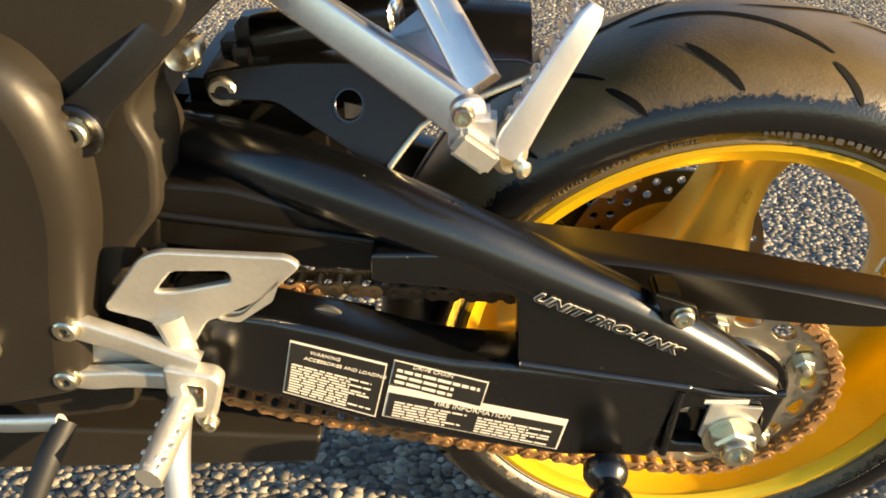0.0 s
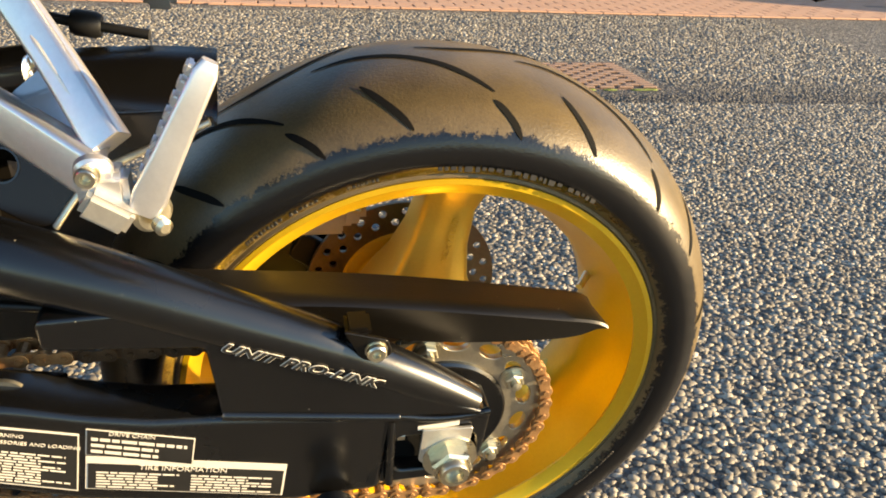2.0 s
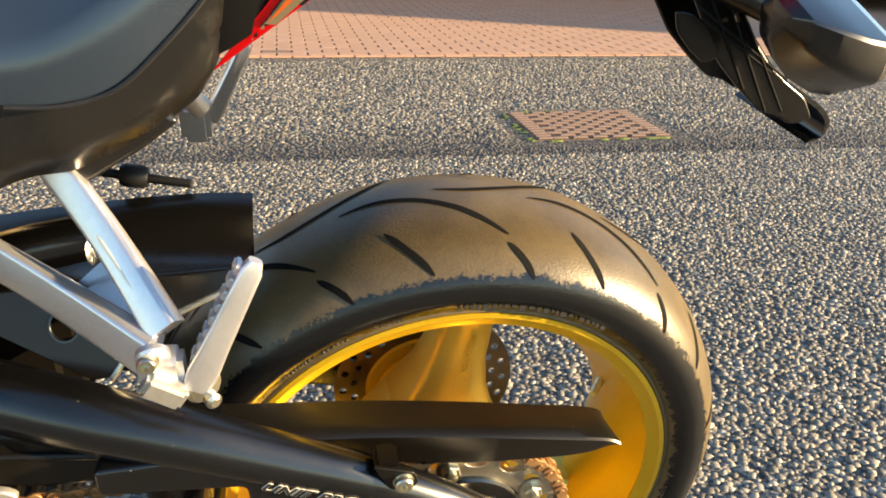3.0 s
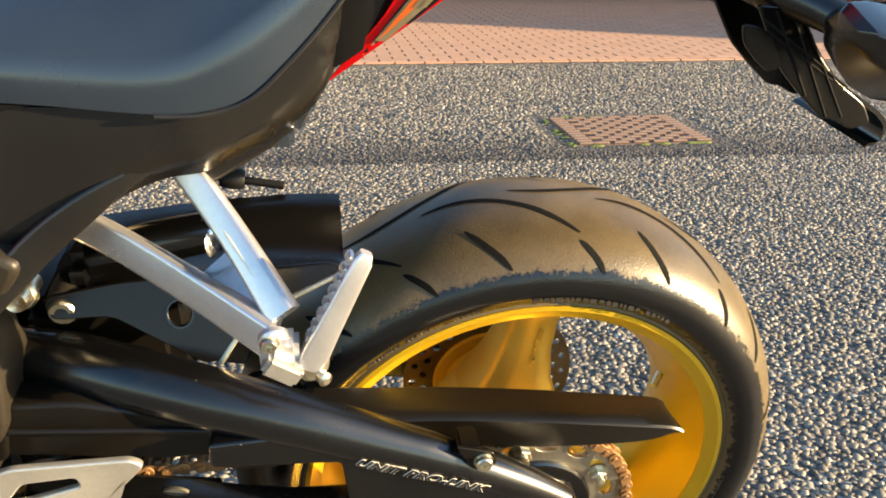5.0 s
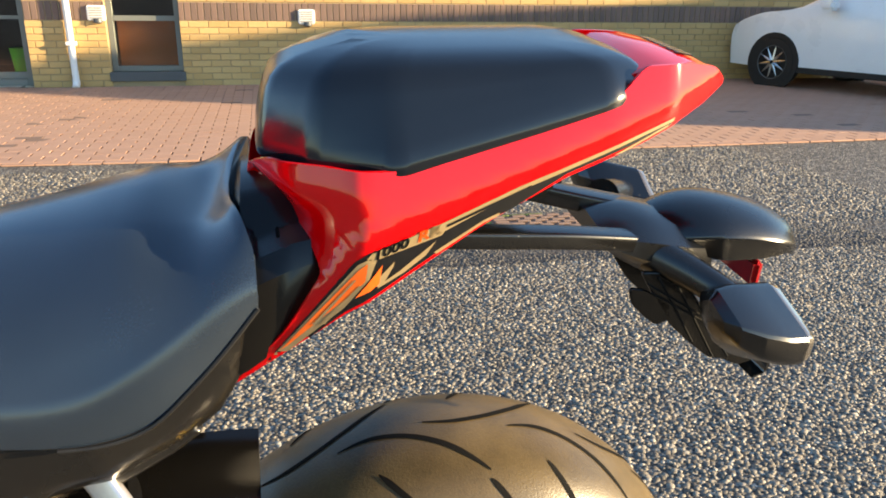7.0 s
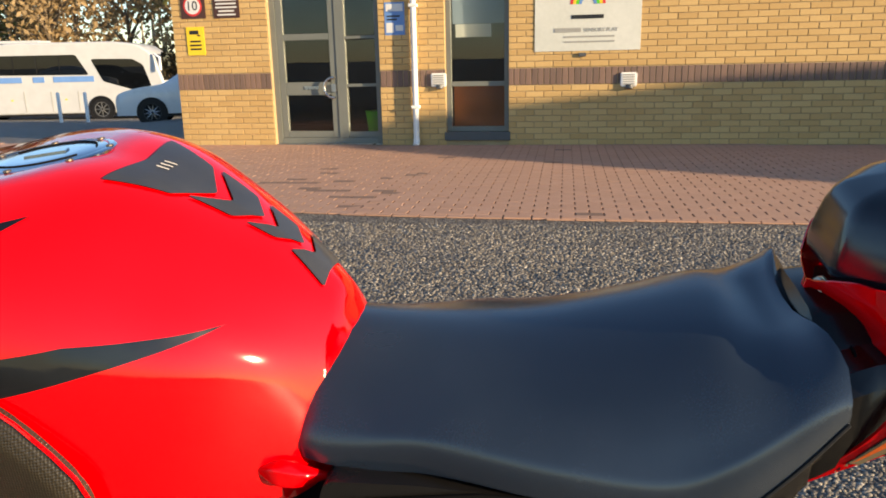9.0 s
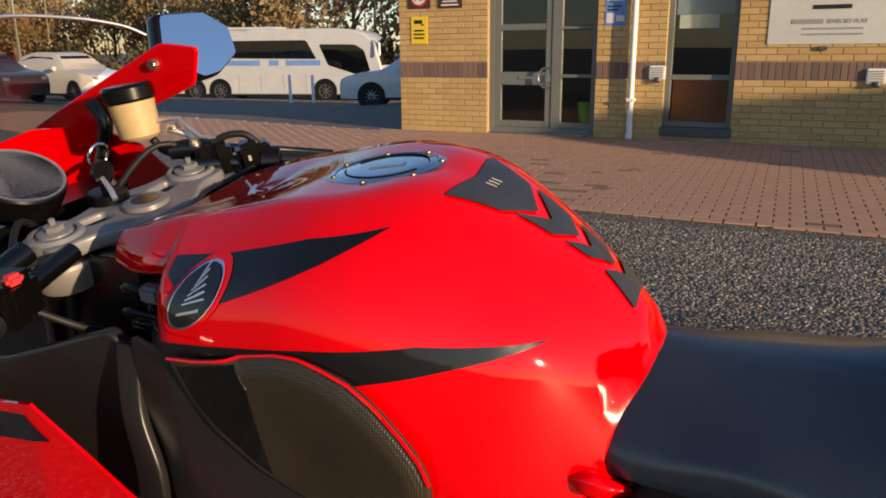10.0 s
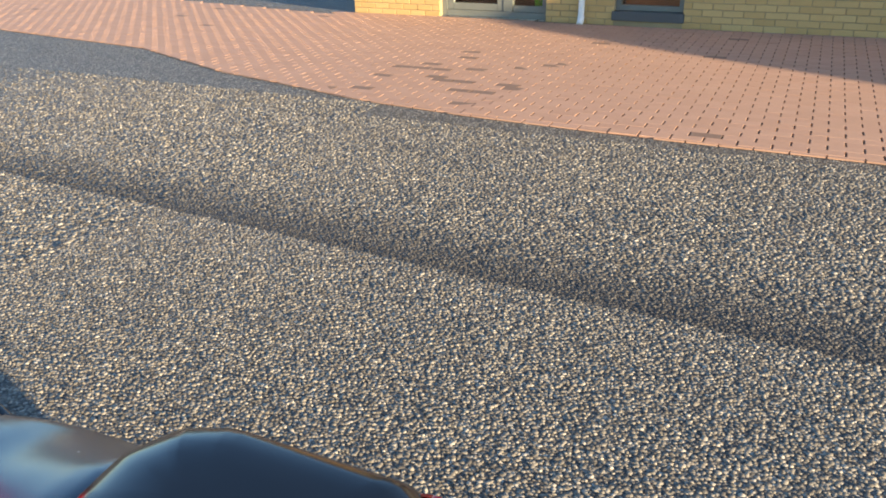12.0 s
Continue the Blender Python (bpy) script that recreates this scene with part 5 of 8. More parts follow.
def chain_guard():
    top = [(-0.215, 0.166), (-0.143, 0.159), (-0.090, 0.154), (-0.012, 0.143), (0.087, 0.1255), (0.127, 0.1175), (0.140, 0.1105)]
    ridge = [(-0.215, 0.164), (-0.144, 0.157), (-0.09, 0.152), (-0.013, 0.141), (0.087, 0.1235), (0.130, 0.1155), (0.1445, 0.1085)]
    low = [(-0.215, 0.150), (-0.144, 0.134), (-0.09, 0.120), (-0.013, 0.102), (0.070, 0.0955), (0.116, 0.096), (0.138, 0.104)]
    rings = []
    for t, r, l in zip(*(curve_points([(a, 0, b) for a, b in s], 4) for s in (top, ridge, low))):
        out = -0.139
        rings.append([(t.x, -0.096, t.z), (t.x, -0.106, t.z - 0.0008), (r.x * 0.3 + t.x * 0.7, -0.124, t.z * 0.55 + r.z * 0.45 + 0.001), (r.x, out + 0.002, r.z + 0.0010), (r.x, out, r.z - 0.001), (l.x, out + 0.006, l.z), (l.x, out + 0.0085, l.z + 0.0005), (r.x, out + 0.002, r.z - 0.002), (t.x, -0.106, t.z - 0.004), (t.x, -0.096, t.z - 0.0035)])
    return loft(rings, angle=0.7)


guard = bp("chain_guard", chain_guard(), MATT_BLACK, None, "black moulded chain guard")
bp("guard_bracket", join(plate(rounded([(-0.094, 0.158), (-0.060, 0.147), (-0.056, 0.134), (-0.066, 0.124), (-0.080, 0.130)], 0.003), -0.178, -0.1745, bevel=0.0008), box(-0.092, -0.072, -0.176, -0.150, 0.148, 0.157, 0.003)), MATT_BLACK, guard, "folded black bracket")
bp("guard_bolt", bolt((-0.069, -0.179, 0.1385), 0.0078), ZINC, guard)

# -- hugger, shock and exhaust parts in front of the wheel
hug_side = rounded([(-0.428, 0.279), (-0.368, 0.287), (-0.193, 0.293), (-0.179, 0.286), (-0.253, 0.260), (-0.268, 0.250), (-0.278, 0.238), (-0.287, 0.224), (-0.303, 0.222), (-0.375, 0.262), (-0.423, 0.262)], 0.008)
lean_out = Matrix(((1, 0, 0, 0), (0, 1, 0.52, -0.152), (0, 0, 1, 0), (0, 0, 0, 1)))
hugger = bp("hugger", moved(plate(hug_side, -0.082, -0.078, [circle(-0.3205, 0.2615, 0.0102, 20)], 0.001), lean_out), BLACK_PLASTIC, None, "black plastic hugger tray with a round hole")
bp("hole_rim", moved(lathe([(0.0100, -0.001), (0.0112, 0.0), (0.0114, 0.0010), (0.0100, 0.0010)], (-0.3205, -0.082, 0.2615), (0, -1, 0), 24, caps=False), lean_out), SATIN_BLACK, hugger)
# near-black sheet behind the round hole, in place of the shade inside
bp("hugger_lining", plate([tuple(p) for p in rounded([(-0.36, 0.276), (-0.29, 0.276), (-0.29, 0.236), (-0.36, 0.252)], 0.006)], -0.060, -0.056, bevel=0.001), GROOVE_SHADE, hugger)
tray = []
for x, z0, dip in ((-0.43, 0.280, 0.0), (-0.38, 0.286, 0.000), (-0.33, 0.291, 0.004), (-0.28, 0.295, 0.013), (-0.23, 0.297, 0.022), (-0.195, 0.296, 0.026), (-0.181, 0.2945, 0.027)):
    across = [(-0.083 + 0.128 * k / 14, z0 - 0.006 * (1 - k / 14) - dip * math.sin(math.pi * min(1.0, k / 12)) ** 1.4) for k in range(15)]
    tray.append([(x, y, z) for y, z in across] + [(x, y, z - 0.0035) for y, z in reversed(across)])
bp("hugger_top", loft(tray, angle=0.6), BLACK_PLASTIC, hugger)
# bright rod added along the lip for its gold sunlit highlight
bp("hugger_edge", moved(tube([(-0.290, -0.081, 0.222), (-0.279, -0.081, 0.236), (-0.268, -0.081, 0.249), (-0.253, -0.081, 0.259), (-0.182, -0.081, 0.286)], 0.0028, 8), lean_out), ZINC, hugger, "bright rod standing for the sunlit lip")
bp("shock_reservoir", join(tube([(-0.395, -0.05, 0.292), (-0.34, -0.05, 0.304), (-0.285, -0.05, 0.314)], [0.017, 0.019, 0.018], 20), box(-0.42, -0.385, -0.075, -0.03, 0.262, 0.305, 0.012)), SATIN_BLACK, None, "black shock reservoir")
boss = bp("linkage_boss", lathe([(0.016, 0.0), (0.017, 0.03), (0.0155, 0.045), (0.012, 0.046)], (-0.414, -0.040, 0.266), (0, -1, 0), 28), ENGINE_BLACK)
bp("linkage_bolt", bolt((-0.414, -0.0865, 0.266), 0.0115, 0.009), ZINC, boss)
bp("silencer_bracket", lathe([(0.002, 0), (0.009, 0.002), (0.012, 0.005), (0.009, 0.007)], (-0.290, -0.100, 0.330), (1, -0.35, 0.1), 20), CHROME, None, "bright oval bracket")
bp("brake_hose", tube(curve_points([(-0.42, 0.05, 0.335), (-0.36, 0.06, 0.325), (-0.30, 0.06, 0.312), (-0.235, 0.05, 0.304)], 6), 0.0045, 8), BLACK_RUBBER)
bp("hose_clip", lathe([(0.009, -0.012), (0.011, -0.008), (0.011, 0.008), (0.009, 0.012)], (-0.285, 0.06, 0.3095), (1, 0, -0.15), 14), BLACK_RUBBER)
bp("reservoir_cap", lathe([(0.018, -0.014), (0.020, -0.01), (0.020, 0.004), (0.017, 0.008), (0.004, 0.009)], (-0.405, 0.02, 0.372), (0, 0, 1), 24), SATIN_BLACK)
bp("rear_reservoir", lathe([(0.016, -0.05), (0.018, -0.045), (0.018, -0.012)], (-0.405, 0.02, 0.372), (0, 0, 1), 24), CREAM_PLASTIC)

# -- pillion foot rest and its alloy hanger
def flat_bar(points, sizes):
    """A flat-faced bar; sizes: half width and half thickness at each point."""
    dense, wide = curve_points(points, 5), curve_points([(a, b, 0) for a, b in sizes], 5)
    rings = []
    for i, p in enumerate(dense):
        d = (dense[min(i + 1, len(dense) - 1)] - dense[max(i - 1, 0)]).normalized()
        across = d.cross(Vector((0, -1, 0))).normalized()
        out = across.cross(d).normalized()
        w, t = wide[i].x, wide[i].y
        rings.append([p + across * q.x + out * q.y for q in rounded([(-w, -t), (w, -t), (w, t), (-w, t)], 0.0035, 3)])
    return loft(rings, angle=0.6)


def hanger_web():
    """The dished gusset where the two arms of the hanger run together."""
    upper = curve_points([(-0.262, -0.153, 0.353), (-0.247, -0.168, 0.340), (-0.228, -0.194, 0.320)], 6)
    lower = curve_points([(-0.292, -0.160, 0.329), (-0.266, -0.178, 0.318), (-0.238, -0.199, 0.306)], 6)
    rings = []
    for k, (a, b) in enumerate(zip(upper, lower)):
        bend = 0.010 * (1 - k / 12)
        line = [a.lerp(b, f) + Vector((bend * 1.6, 0.5 * bend, -0.2 * bend)) * math.sin(math.pi * f) + Vector((0, 0.005, 0)) * math.sin(math.pi * f) for f in (i / 8 for i in range(9))]
        rings.append(line + [p + Vector((0.001, 0.008, 0.002)) for p in reversed(line)])
    return loft(rings, angle=0.9)


hanger = bp("pillion_hanger", join(flat_bar([(-0.318, -0.112, 0.440), (-0.293, -0.122, 0.405), (-0.261, -0.152, 0.364), (-0.228, -0.194, 0.322)], [(0.0112, 0.005), (0.0108, 0.005), (0.0108, 0.006), (0.0115, 0.008)]), flat_bar([(-0.410, -0.108, 0.376), (-0.362, -0.122, 0.356), (-0.306, -0.152, 0.332), (-0.238, -0.200, 0.308)], [(0.0130, 0.005), (0.0130, 0.005), (0.0135, 0.006), (0.0140, 0.009)]), hanger_web()), ALLOY, None, "polished alloy pillion foot rest hanger")
bp("hanger_groove", tube(curve_points([(-0.268, -0.1525, 0.370), (-0.250, -0.1735, 0.348), (-0.236, -0.1925, 0.330)], 5), [0.0008, *[0.0016] * 9, 0.0008], 6), BARE_ALLOY, hanger)
bp("hanger_boss", join(lathe([(0.0105, 0.0), (0.0105, 0.004), (0.009, 0.006), (0.005, 0.0055)], (-0.236, -0.206, 0.314), (0.15, -1, -0.3), 24), box(-0.2465, -0.2185, -0.213, -0.192, 0.287, 0.312, 0.004)), ALLOY, hanger)
bp("clevis", moved(box(-0.014, 0.014, -0.011, 0.011, -0.0085, 0.0085, 0.003), Matrix.Translation((-0.231, -0.211, 0.291)) @ Matrix.Rotation(radians(35), 4, "Y")), BARE_ALLOY, hanger)
bp("clevis_pin", join(lathe([(0.005, 0.0), (0.0055, 0.006), (0.003, 0.008)], (-0.2045, -0.214, 0.281), (0.5, -0.8, 0), 14), lathe([(0.012, -0.004), (0.0125, 0.001), (0.010, 0.004)], (-0.209, -0.206, 0.284), (0.5, -0.8, 0), 20)), ZINC, hanger)
bp("hanger_bolt", bolt((-0.2385, -0.2125, 0.3125), 0.0062), ZINC, hanger)


def folded_peg():
    rings = []
    for f, half, thick in ((0.0, 0.0085, 0.009), (0.12, 0.0105, 0.009), (0.35, 0.0092, 0.008), (0.7, 0.0080, 0.007), (0.93, 0.0074, 0.006), (1.0, 0.0050, 0.004)):
        c = Vector((-0.2135, -0.206, 0.286)).lerp(Vector((-0.169, -0.196, 0.372)), f)
        along = Vector((0.046, 0.01, 0.087)).normalized()
        across = along.cross(Vector((0, -1, 0))).normalized()
        out = along.cross(across).normalized()
        rings.append([c + across * p.x + out * p.y for p in rounded([(-half, -thick), (half, -thick), (half * 0.8, thick), (-half * 0.8, thick)], 0.003, 3)])
    return loft(rings)


bp("pillion_peg", folded_peg(), ALLOY, hanger, "folded alloy foot rest")
for k in range(8):
    c = Vector((-0.2100, -0.200, 0.308)).lerp(Vector((-0.1795, -0.192, 0.367)), k / 7)
    bp("peg_tooth", moved(box(-0.0035, 0.0035, -0.006, 0.006, -0.0024, 0.0024, 0.0012), Matrix.Translation(c + Vector((-0.0010, -0.003, 0.0010))) @ Matrix.Rotation(radians(-62), 4, "Y")), ALLOY, hanger)
rp = bp("right_pillion_hanger", moved(join(tapered_bar([(-0.296, 0.118, 0.432), (-0.26, 0.15, 0.37), (-0.222, 0.196, 0.300)], [0.010, 0.0105, 0.0125], 14, 0.62), box(-0.247, -0.215, 0.19, 0.215, 0.262, 0.305, 0.006)), Matrix.Translation((-0.012, 0.0, 0.020))), ALLOY, None, "alloy hanger on the far side")
bp("right_peg", moved(flipped(folded_peg()), Matrix.Translation((-0.012, 0.0, 0.020))), ALLOY, rp)

# -- rider's foot rest, heel plate, gear lever and side stand
bp("heel_plate", plate(rounded([(-0.499, 0.133), (-0.462, 0.181), (-0.447, 0.188), (-0.357, 0.187), (-0.347, 0.179), (-0.396, 0.128), (-0.420, 0.128), (-0.437, 0.098), (-0.452, 0.100), (-0.463, 0.122)], 0.009, 5), -0.188, -0.181, [rounded([(-0.456, 0.151), (-0.440, 0.171), (-0.400, 0.173), (-0.398, 0.163), (-0.440, 0.152)], 0.004), rounded([(-0.412, 0.129), (-0.378, 0.148), (-0.366, 0.164), (-0.372, 0.148), (-0.398, 0.127)], 0.002)], 0.0018), BARE_ALLOY, None, "cast alloy heel plate")
rest = bp("foot_rest_bracket", join(plate(rounded([(-0.528, 0.118), (-0.440, 0.094), (-0.440, 0.064), (-0.536, 0.070)], 0.006), -0.186, -0.180, bevel=0.001), flat_bar([(-0.534, -0.192, 0.126), (-0.515, -0.194, 0.121), (-0.475, -0.196, 0.107), (-0.432, -0.198, 0.088)], [(0.0095, 0.006), (0.010, 0.006), (0.0095, 0.006), (0.012, 0.007)]), flat_bar([(-0.546, -0.192, 0.070), (-0.520, -0.194, 0.068), (-0.490, -0.195, 0.072), (-0.448, -0.197, 0.074)], [(0.0095, 0.006), (0.0095, 0.006), (0.009, 0.006), (0.0085, 0.006)]), plate(rounded([(-0.456, 0.094), (-0.418, 0.086), (-0.413, 0.078), (-0.426, 0.032), (-0.438, 0.028), (-0.443, 0.052), (-0.458, 0.062)], 0.006), -0.208, -0.192, [rounded([(-0.442, 0.076), (-0.428, 0.074), (-0.432, 0.050), (-0.440, 0.050)], 0.003)], 0.003), tapered_bar([(-0.447, -0.186, 0.128), (-0.444, -0.190, 0.108), (-0.440, -0.194, 0.088)], [0.016, 0.011, 0.010], 12, 0.5)), BARE_ALLOY, None, "cast alloy foot rest bracket")
for x, z in ((-0.521, 0.125), (-0.535, 0.073)):
    bp("bracket_bolt", bolt((x, -0.2005, z), 0.0092, 0.006), ZINC, rest)
foot = bp("foot_peg", tapered_bar([(-0.446, -0.198, 0.054), (-0.449, -0.235, 0.052), (-0.453, -0.272, 0.048)], [0.0115, 0.0135, 0.0120], 14, 0.8), BARE_ALLOY, None, "knurled alloy foot peg")
for k in range(9):
    for s in (-1, 0, 1):
        c = Vector((-0.448, -0.220, 0.052)).lerp(Vector((-0.453, -0.268, 0.048)), k / 8)
        bp("knurl", moved(box(-0.0028, 0.0028, -0.0022, 0.0022, 0.0, 0.0032, 0.001, 1), Matrix.Translation(c + Vector((s * 0.0070 + (0.003 if k % 2 else 0), 0, 0.0095 - abs(s) * 0.0024)))), BARE_ALLOY, foot)
bp("peg_spring", bolt((-0.428, -0.208, 0.036), 0.006), ZINC, rest)
stand = bp("side_stand", tapered_bar([(-0.476, -0.130, 0.005), (-0.474, -0.180, -0.020), (-0.470, -0.225, -0.100), (-0.464, -0.292, -0.262)], [0.012, 0.012, 0.0105, 0.0105], 14), ALLOY, None, "silver side stand swung out")
bp("stand_foot", moved(box(-0.028, 0.028, -0.02, 0.02, -0.005, 0.005, 0.003), Matrix.Translation((-0.464, -0.297, -0.2645)) @ Matrix.Rotation(radians(-LEAN), 4, "X")), ALLOY, stand)
lever = bp("gear_lever", tapered_bar([(-0.66, -0.19, 0.010), (-0.60, -0.212, 0.030), (-0.535, -0.225, 0.050)], [0.009, 0.008, 0.0075], 12, 0.7), BARE_ALLOY, None, "alloy gear lever")
bp("lever_rubber", tapered_bar([(-0.533, -0.222, 0.048), (-0.540, -0.245, 0.034), (-0.550, -0.272, 0.008)], [0.0085, 0.0095, 0.0085], 14), BLACK_RUBBER, lever)

# -- engine side, frame and under parts
cover = bp("engine_cover", plate(rounded([(-0.98, 0.31), (-0.62, 0.350), (-0.545, 0.346), (-0.508, 0.330), (-0.490, 0.305), (-0.481, 0.262), (-0.486, 0.21), (-0.504, 0.144), (-0.514, 0.10), (-0.524, 0.052), (-0.60, 0.030), (-0.98, 0.02)], 0.02), -0.205, -0.10, bevel=0.022), ENGINE_BLACK, None, "satin dark engine cover")
bp("cover_bolt", bolt((-0.585, -0.206, 0.108), 0.011), ZINC, cover)
pivot = bp("frame_plate", plate(rounded([(-0.60, 0.40), (-0.43, 0.372), (-0.40, 0.358), (-0.42, 0.325), (-0.452, 0.285), (-0.440, 0.255), (-0.448, 0.205), (-0.478, 0.17), (-0.488, 0.10), (-0.510, 0.0), (-0.60, -0.02)], 0.012), -0.168, -0.10, bevel=0.006), ENGINE_BLACK, None, "dark cast frame plate")
bp("bolt_recess", lathe([(0.0185, -0.001), (0.0185, 0.004), (0.0165, 0.006), (0.012, 0.003)], (-0.484, -0.176, 0.275), (0, -1, 0), 28), SATIN_BLACK, pivot)
bp("frame_bolt", bolt((-0.484, -0.179, 0.275), 0.0095, 0.006), ZINC, pivot)
bp("frame_strut", flat_bar([(-0.490, -0.170, 0.270), (-0.470, -0.170, 0.292), (-0.440, -0.167, 0.320), (-0.396, -0.154, 0.3615), (-0.360, -0.1495, 0.390), (-0.330, -0.1450, 0.409), (-0.303, -0.140, 0.4215)], [(0.017, 0.006), (0.0135, 0.006), (0.0115, 0.006), (0.0120, 0.006), (0.0105, 0.006), (0.007, 0.005), (0.0036, 0.0036)]), COVER_PLASTIC, pivot)
bp("upper_linkage", join(lathe([(0.0085, 0.0), (0.009, 0.030), (0.0075, 0.036), (0.004, 0.034)], (-0.425, -0.105, 0.306), (0, -1, 0.1), 24), lathe([(0.011, 0.0), (0.011, 0.005), (0.009, 0.008)], (-0.425, -0.122, 0.306), (0, -1, 0.1), 24)), ZINC, None, "plated suspension link")
bp("crossmember", box(-0.465, -0.330, -0.074, 0.085, 0.135, 0.262, 0.014), MATT_BLACK, arm)
bp("belly_plate", plate(rounded([(-0.80, -0.075), (-0.36, -0.072), (-0.368, -0.112), (-0.80, -0.150)], 0.006), -0.13, -0.03, bevel=0.005), ENGINE_BLACK, None, "dark exhaust chamber cover")
bp("front_sprocket_cover", plate(rounded([(-0.66, 0.13), (-0.56, 0.135), (-0.53, 0.10), (-0.53, 0.02), (-0.57, -0.02), (-0.66, -0.03)], 0.02), -0.150, -0.10, bevel=0.012), ENGINE_BLACK)
bp("crankcase", box(-0.98, -0.52, -0.12, 0.14, -0.02, 0.36, 0.03), ENGINE_BLACK, None, "dark engine block")
bp("exhaust_box", box(-0.78, -0.42, -0.09, 0.12, -0.13, -0.03, 0.03), ENGINE_BLACK)
bp("cable_loop", tube(curve_points([(-0.56, -0.13, 0.15), (-0.50, -0.135, 0.13), (-0.44, -0.13, 0.14), (-0.40, -0.125, 0.15)], 5), 0.004, 8), BLACK_RUBBER)


# -- seat and tail
def half_ring(points):
    """A closed ring from points of the left half, from the bottom to the middle."""
    left = [(-y, z) for y, z in points]
    right = [(y, z) for y, z in reversed(points) if y > 1e-6]
    return left + right


def rider_seat():
    stations = [(-0.622, 0.085, 0.500, 0.100, 0.474, 0.552), (-0.600, 0.108, 0.498, 0.120, 0.468, 0.5520), (-0.55, 0.121, 0.497, 0.128, 0.465, 0.5470), (-0.50, 0.129, 0.503, 0.133, 0.470, 0.5440), (-0.46, 0.136, 0.505, 0.141, 0.472, 0.5450), (-0.41, 0.145, 0.501, 0.150, 0.469, 0.5500), (-0.36, 0.151, 0.496, 0.155, 0.466, 0.5600), (-0.31, 0.154, 0.493, 0.158, 0.461, 0.5710), (-0.275, 0.153, 0.498, 0.157, 0.460, 0.5790), (-0.24, 0.149, 0.516, 0.152, 0.468, 0.5830), (-0.21, 0.141, 0.536, 0.144, 0.492, 0.5830), (-0.195, 0.137, 0.547, 0.140, 0.508, 0.5800), (-0.180, 0.133, 0.556, 0.136, 0.525, 0.5760), (-0.166, 0.129, 0.562, 0.132, 0.540, 0.5720)]
    rings = []
    dense = list(zip(*[curve_points([(s[0], s[k], 0) for s in stations], 3) for k in range(1, 6)]))
    for row in dense:
        x = row[0].x
        ye, ze, yb, zb, zc = (p.y for p in row)
        f = min(max((x + 0.42) / 0.17, 0.0), 1.0)
        rear = min((max(0.0, x + 0.250) / 0.080) ** 1.6, 1.0)
        x_in = 0.020 * rear
        h = zc - ze
        pts = [(yb * 0.9, zb - 0.004), (yb, zb), (yb + 0.0005, zb * 0.6 + ze * 0.4), (ye + 0.0012, ze - 0.0030), (ye - 0.0035, ze + 0.0020)]
        # the sides rise into two ears at the rear, with a hollow between them
        for across, share, lift in ((0.90, 0.16 + 0.10 * f, 0.016), (0.80, 0.32 + 0.18 * f, 0.025), (0.68, 0.48 + 0.20 * f, 0.030), (0.54, 0.65 + 0.18 * f, 0.029), (0.38, 0.81 + 0.12 * f, 0.024), (0.22, 0.95, 0.020), (0.0, 1.0, 0.019)):
            pts.append((ye * across, (ze + h * share) * (1 - rear) + (ze + lift) * rear))
        rings.append([(x - x_in * max(0.0, 1 - (y / 0.12) ** 2), y, z) for y, z in half_ring(pts)])
    return loft(rings, angle=0.95)


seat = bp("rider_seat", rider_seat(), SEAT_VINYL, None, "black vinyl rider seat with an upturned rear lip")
bp("seat_seam", tube(curve_points([(-0.30, -0.1595, 0.459), (-0.27, -0.1585, 0.459), (-0.24, -0.1535, 0.467), (-0.212, -0.1455, 0.490), (-0.19, -0.1395, 0.512), (-0.166, -0.1330, 0.540)], 5), 0.0016, 6), BLACK_RUBBER, seat)
gap = bp("seat_gap_panel", loft([[(x, y, z) for y, z in half_ring([(w * 0.98, z0), (w, z0 + 0.02), (w * 0.97, zs - 0.010), (w * 0.86, zs + 0.004), (w * 0.62, zs + 0.008), (0.052, z1 - 0.004), (0.040, z1), (0, z1 + 0.001)])] for x, w, z0, zs, z1 in ((-0.205, 0.118, 0.470, 0.538, 0.545), (-0.188, 0.121, 0.474, 0.549, 0.566), (-0.176, 0.120, 0.480, 0.554, 0.590), (-0.160, 0.117, 0.490, 0.560, 0.593), (-0.140, 0.112, 0.508, 0.566, 0.594), (-0.105, 0.098, 0.54, 0.567, 0.590))], angle=0.5), BLACK_PLASTIC, None, "black plastic panel between seat and tail")
bp("gap_seam", tube([(-0.150, y, 0.5695 - 0.9 * (abs(y) - 0.08) if abs(y) > 0.08 else 0.571) for y in (-0.110, -0.100, -0.090, -0.080, -0.070)], 0.0012, 6), GROOVE_SHADE, gap)


bp("subframe", box(-0.62, -0.36, -0.085, 0.085, 0.42, 0.462, 0.012), BLACK_PLASTIC)
bp("tail_subframe", box(-0.10, 0.08, -0.06, 0.06, 0.575, 0.612, 0.012), BLACK_PLASTIC)


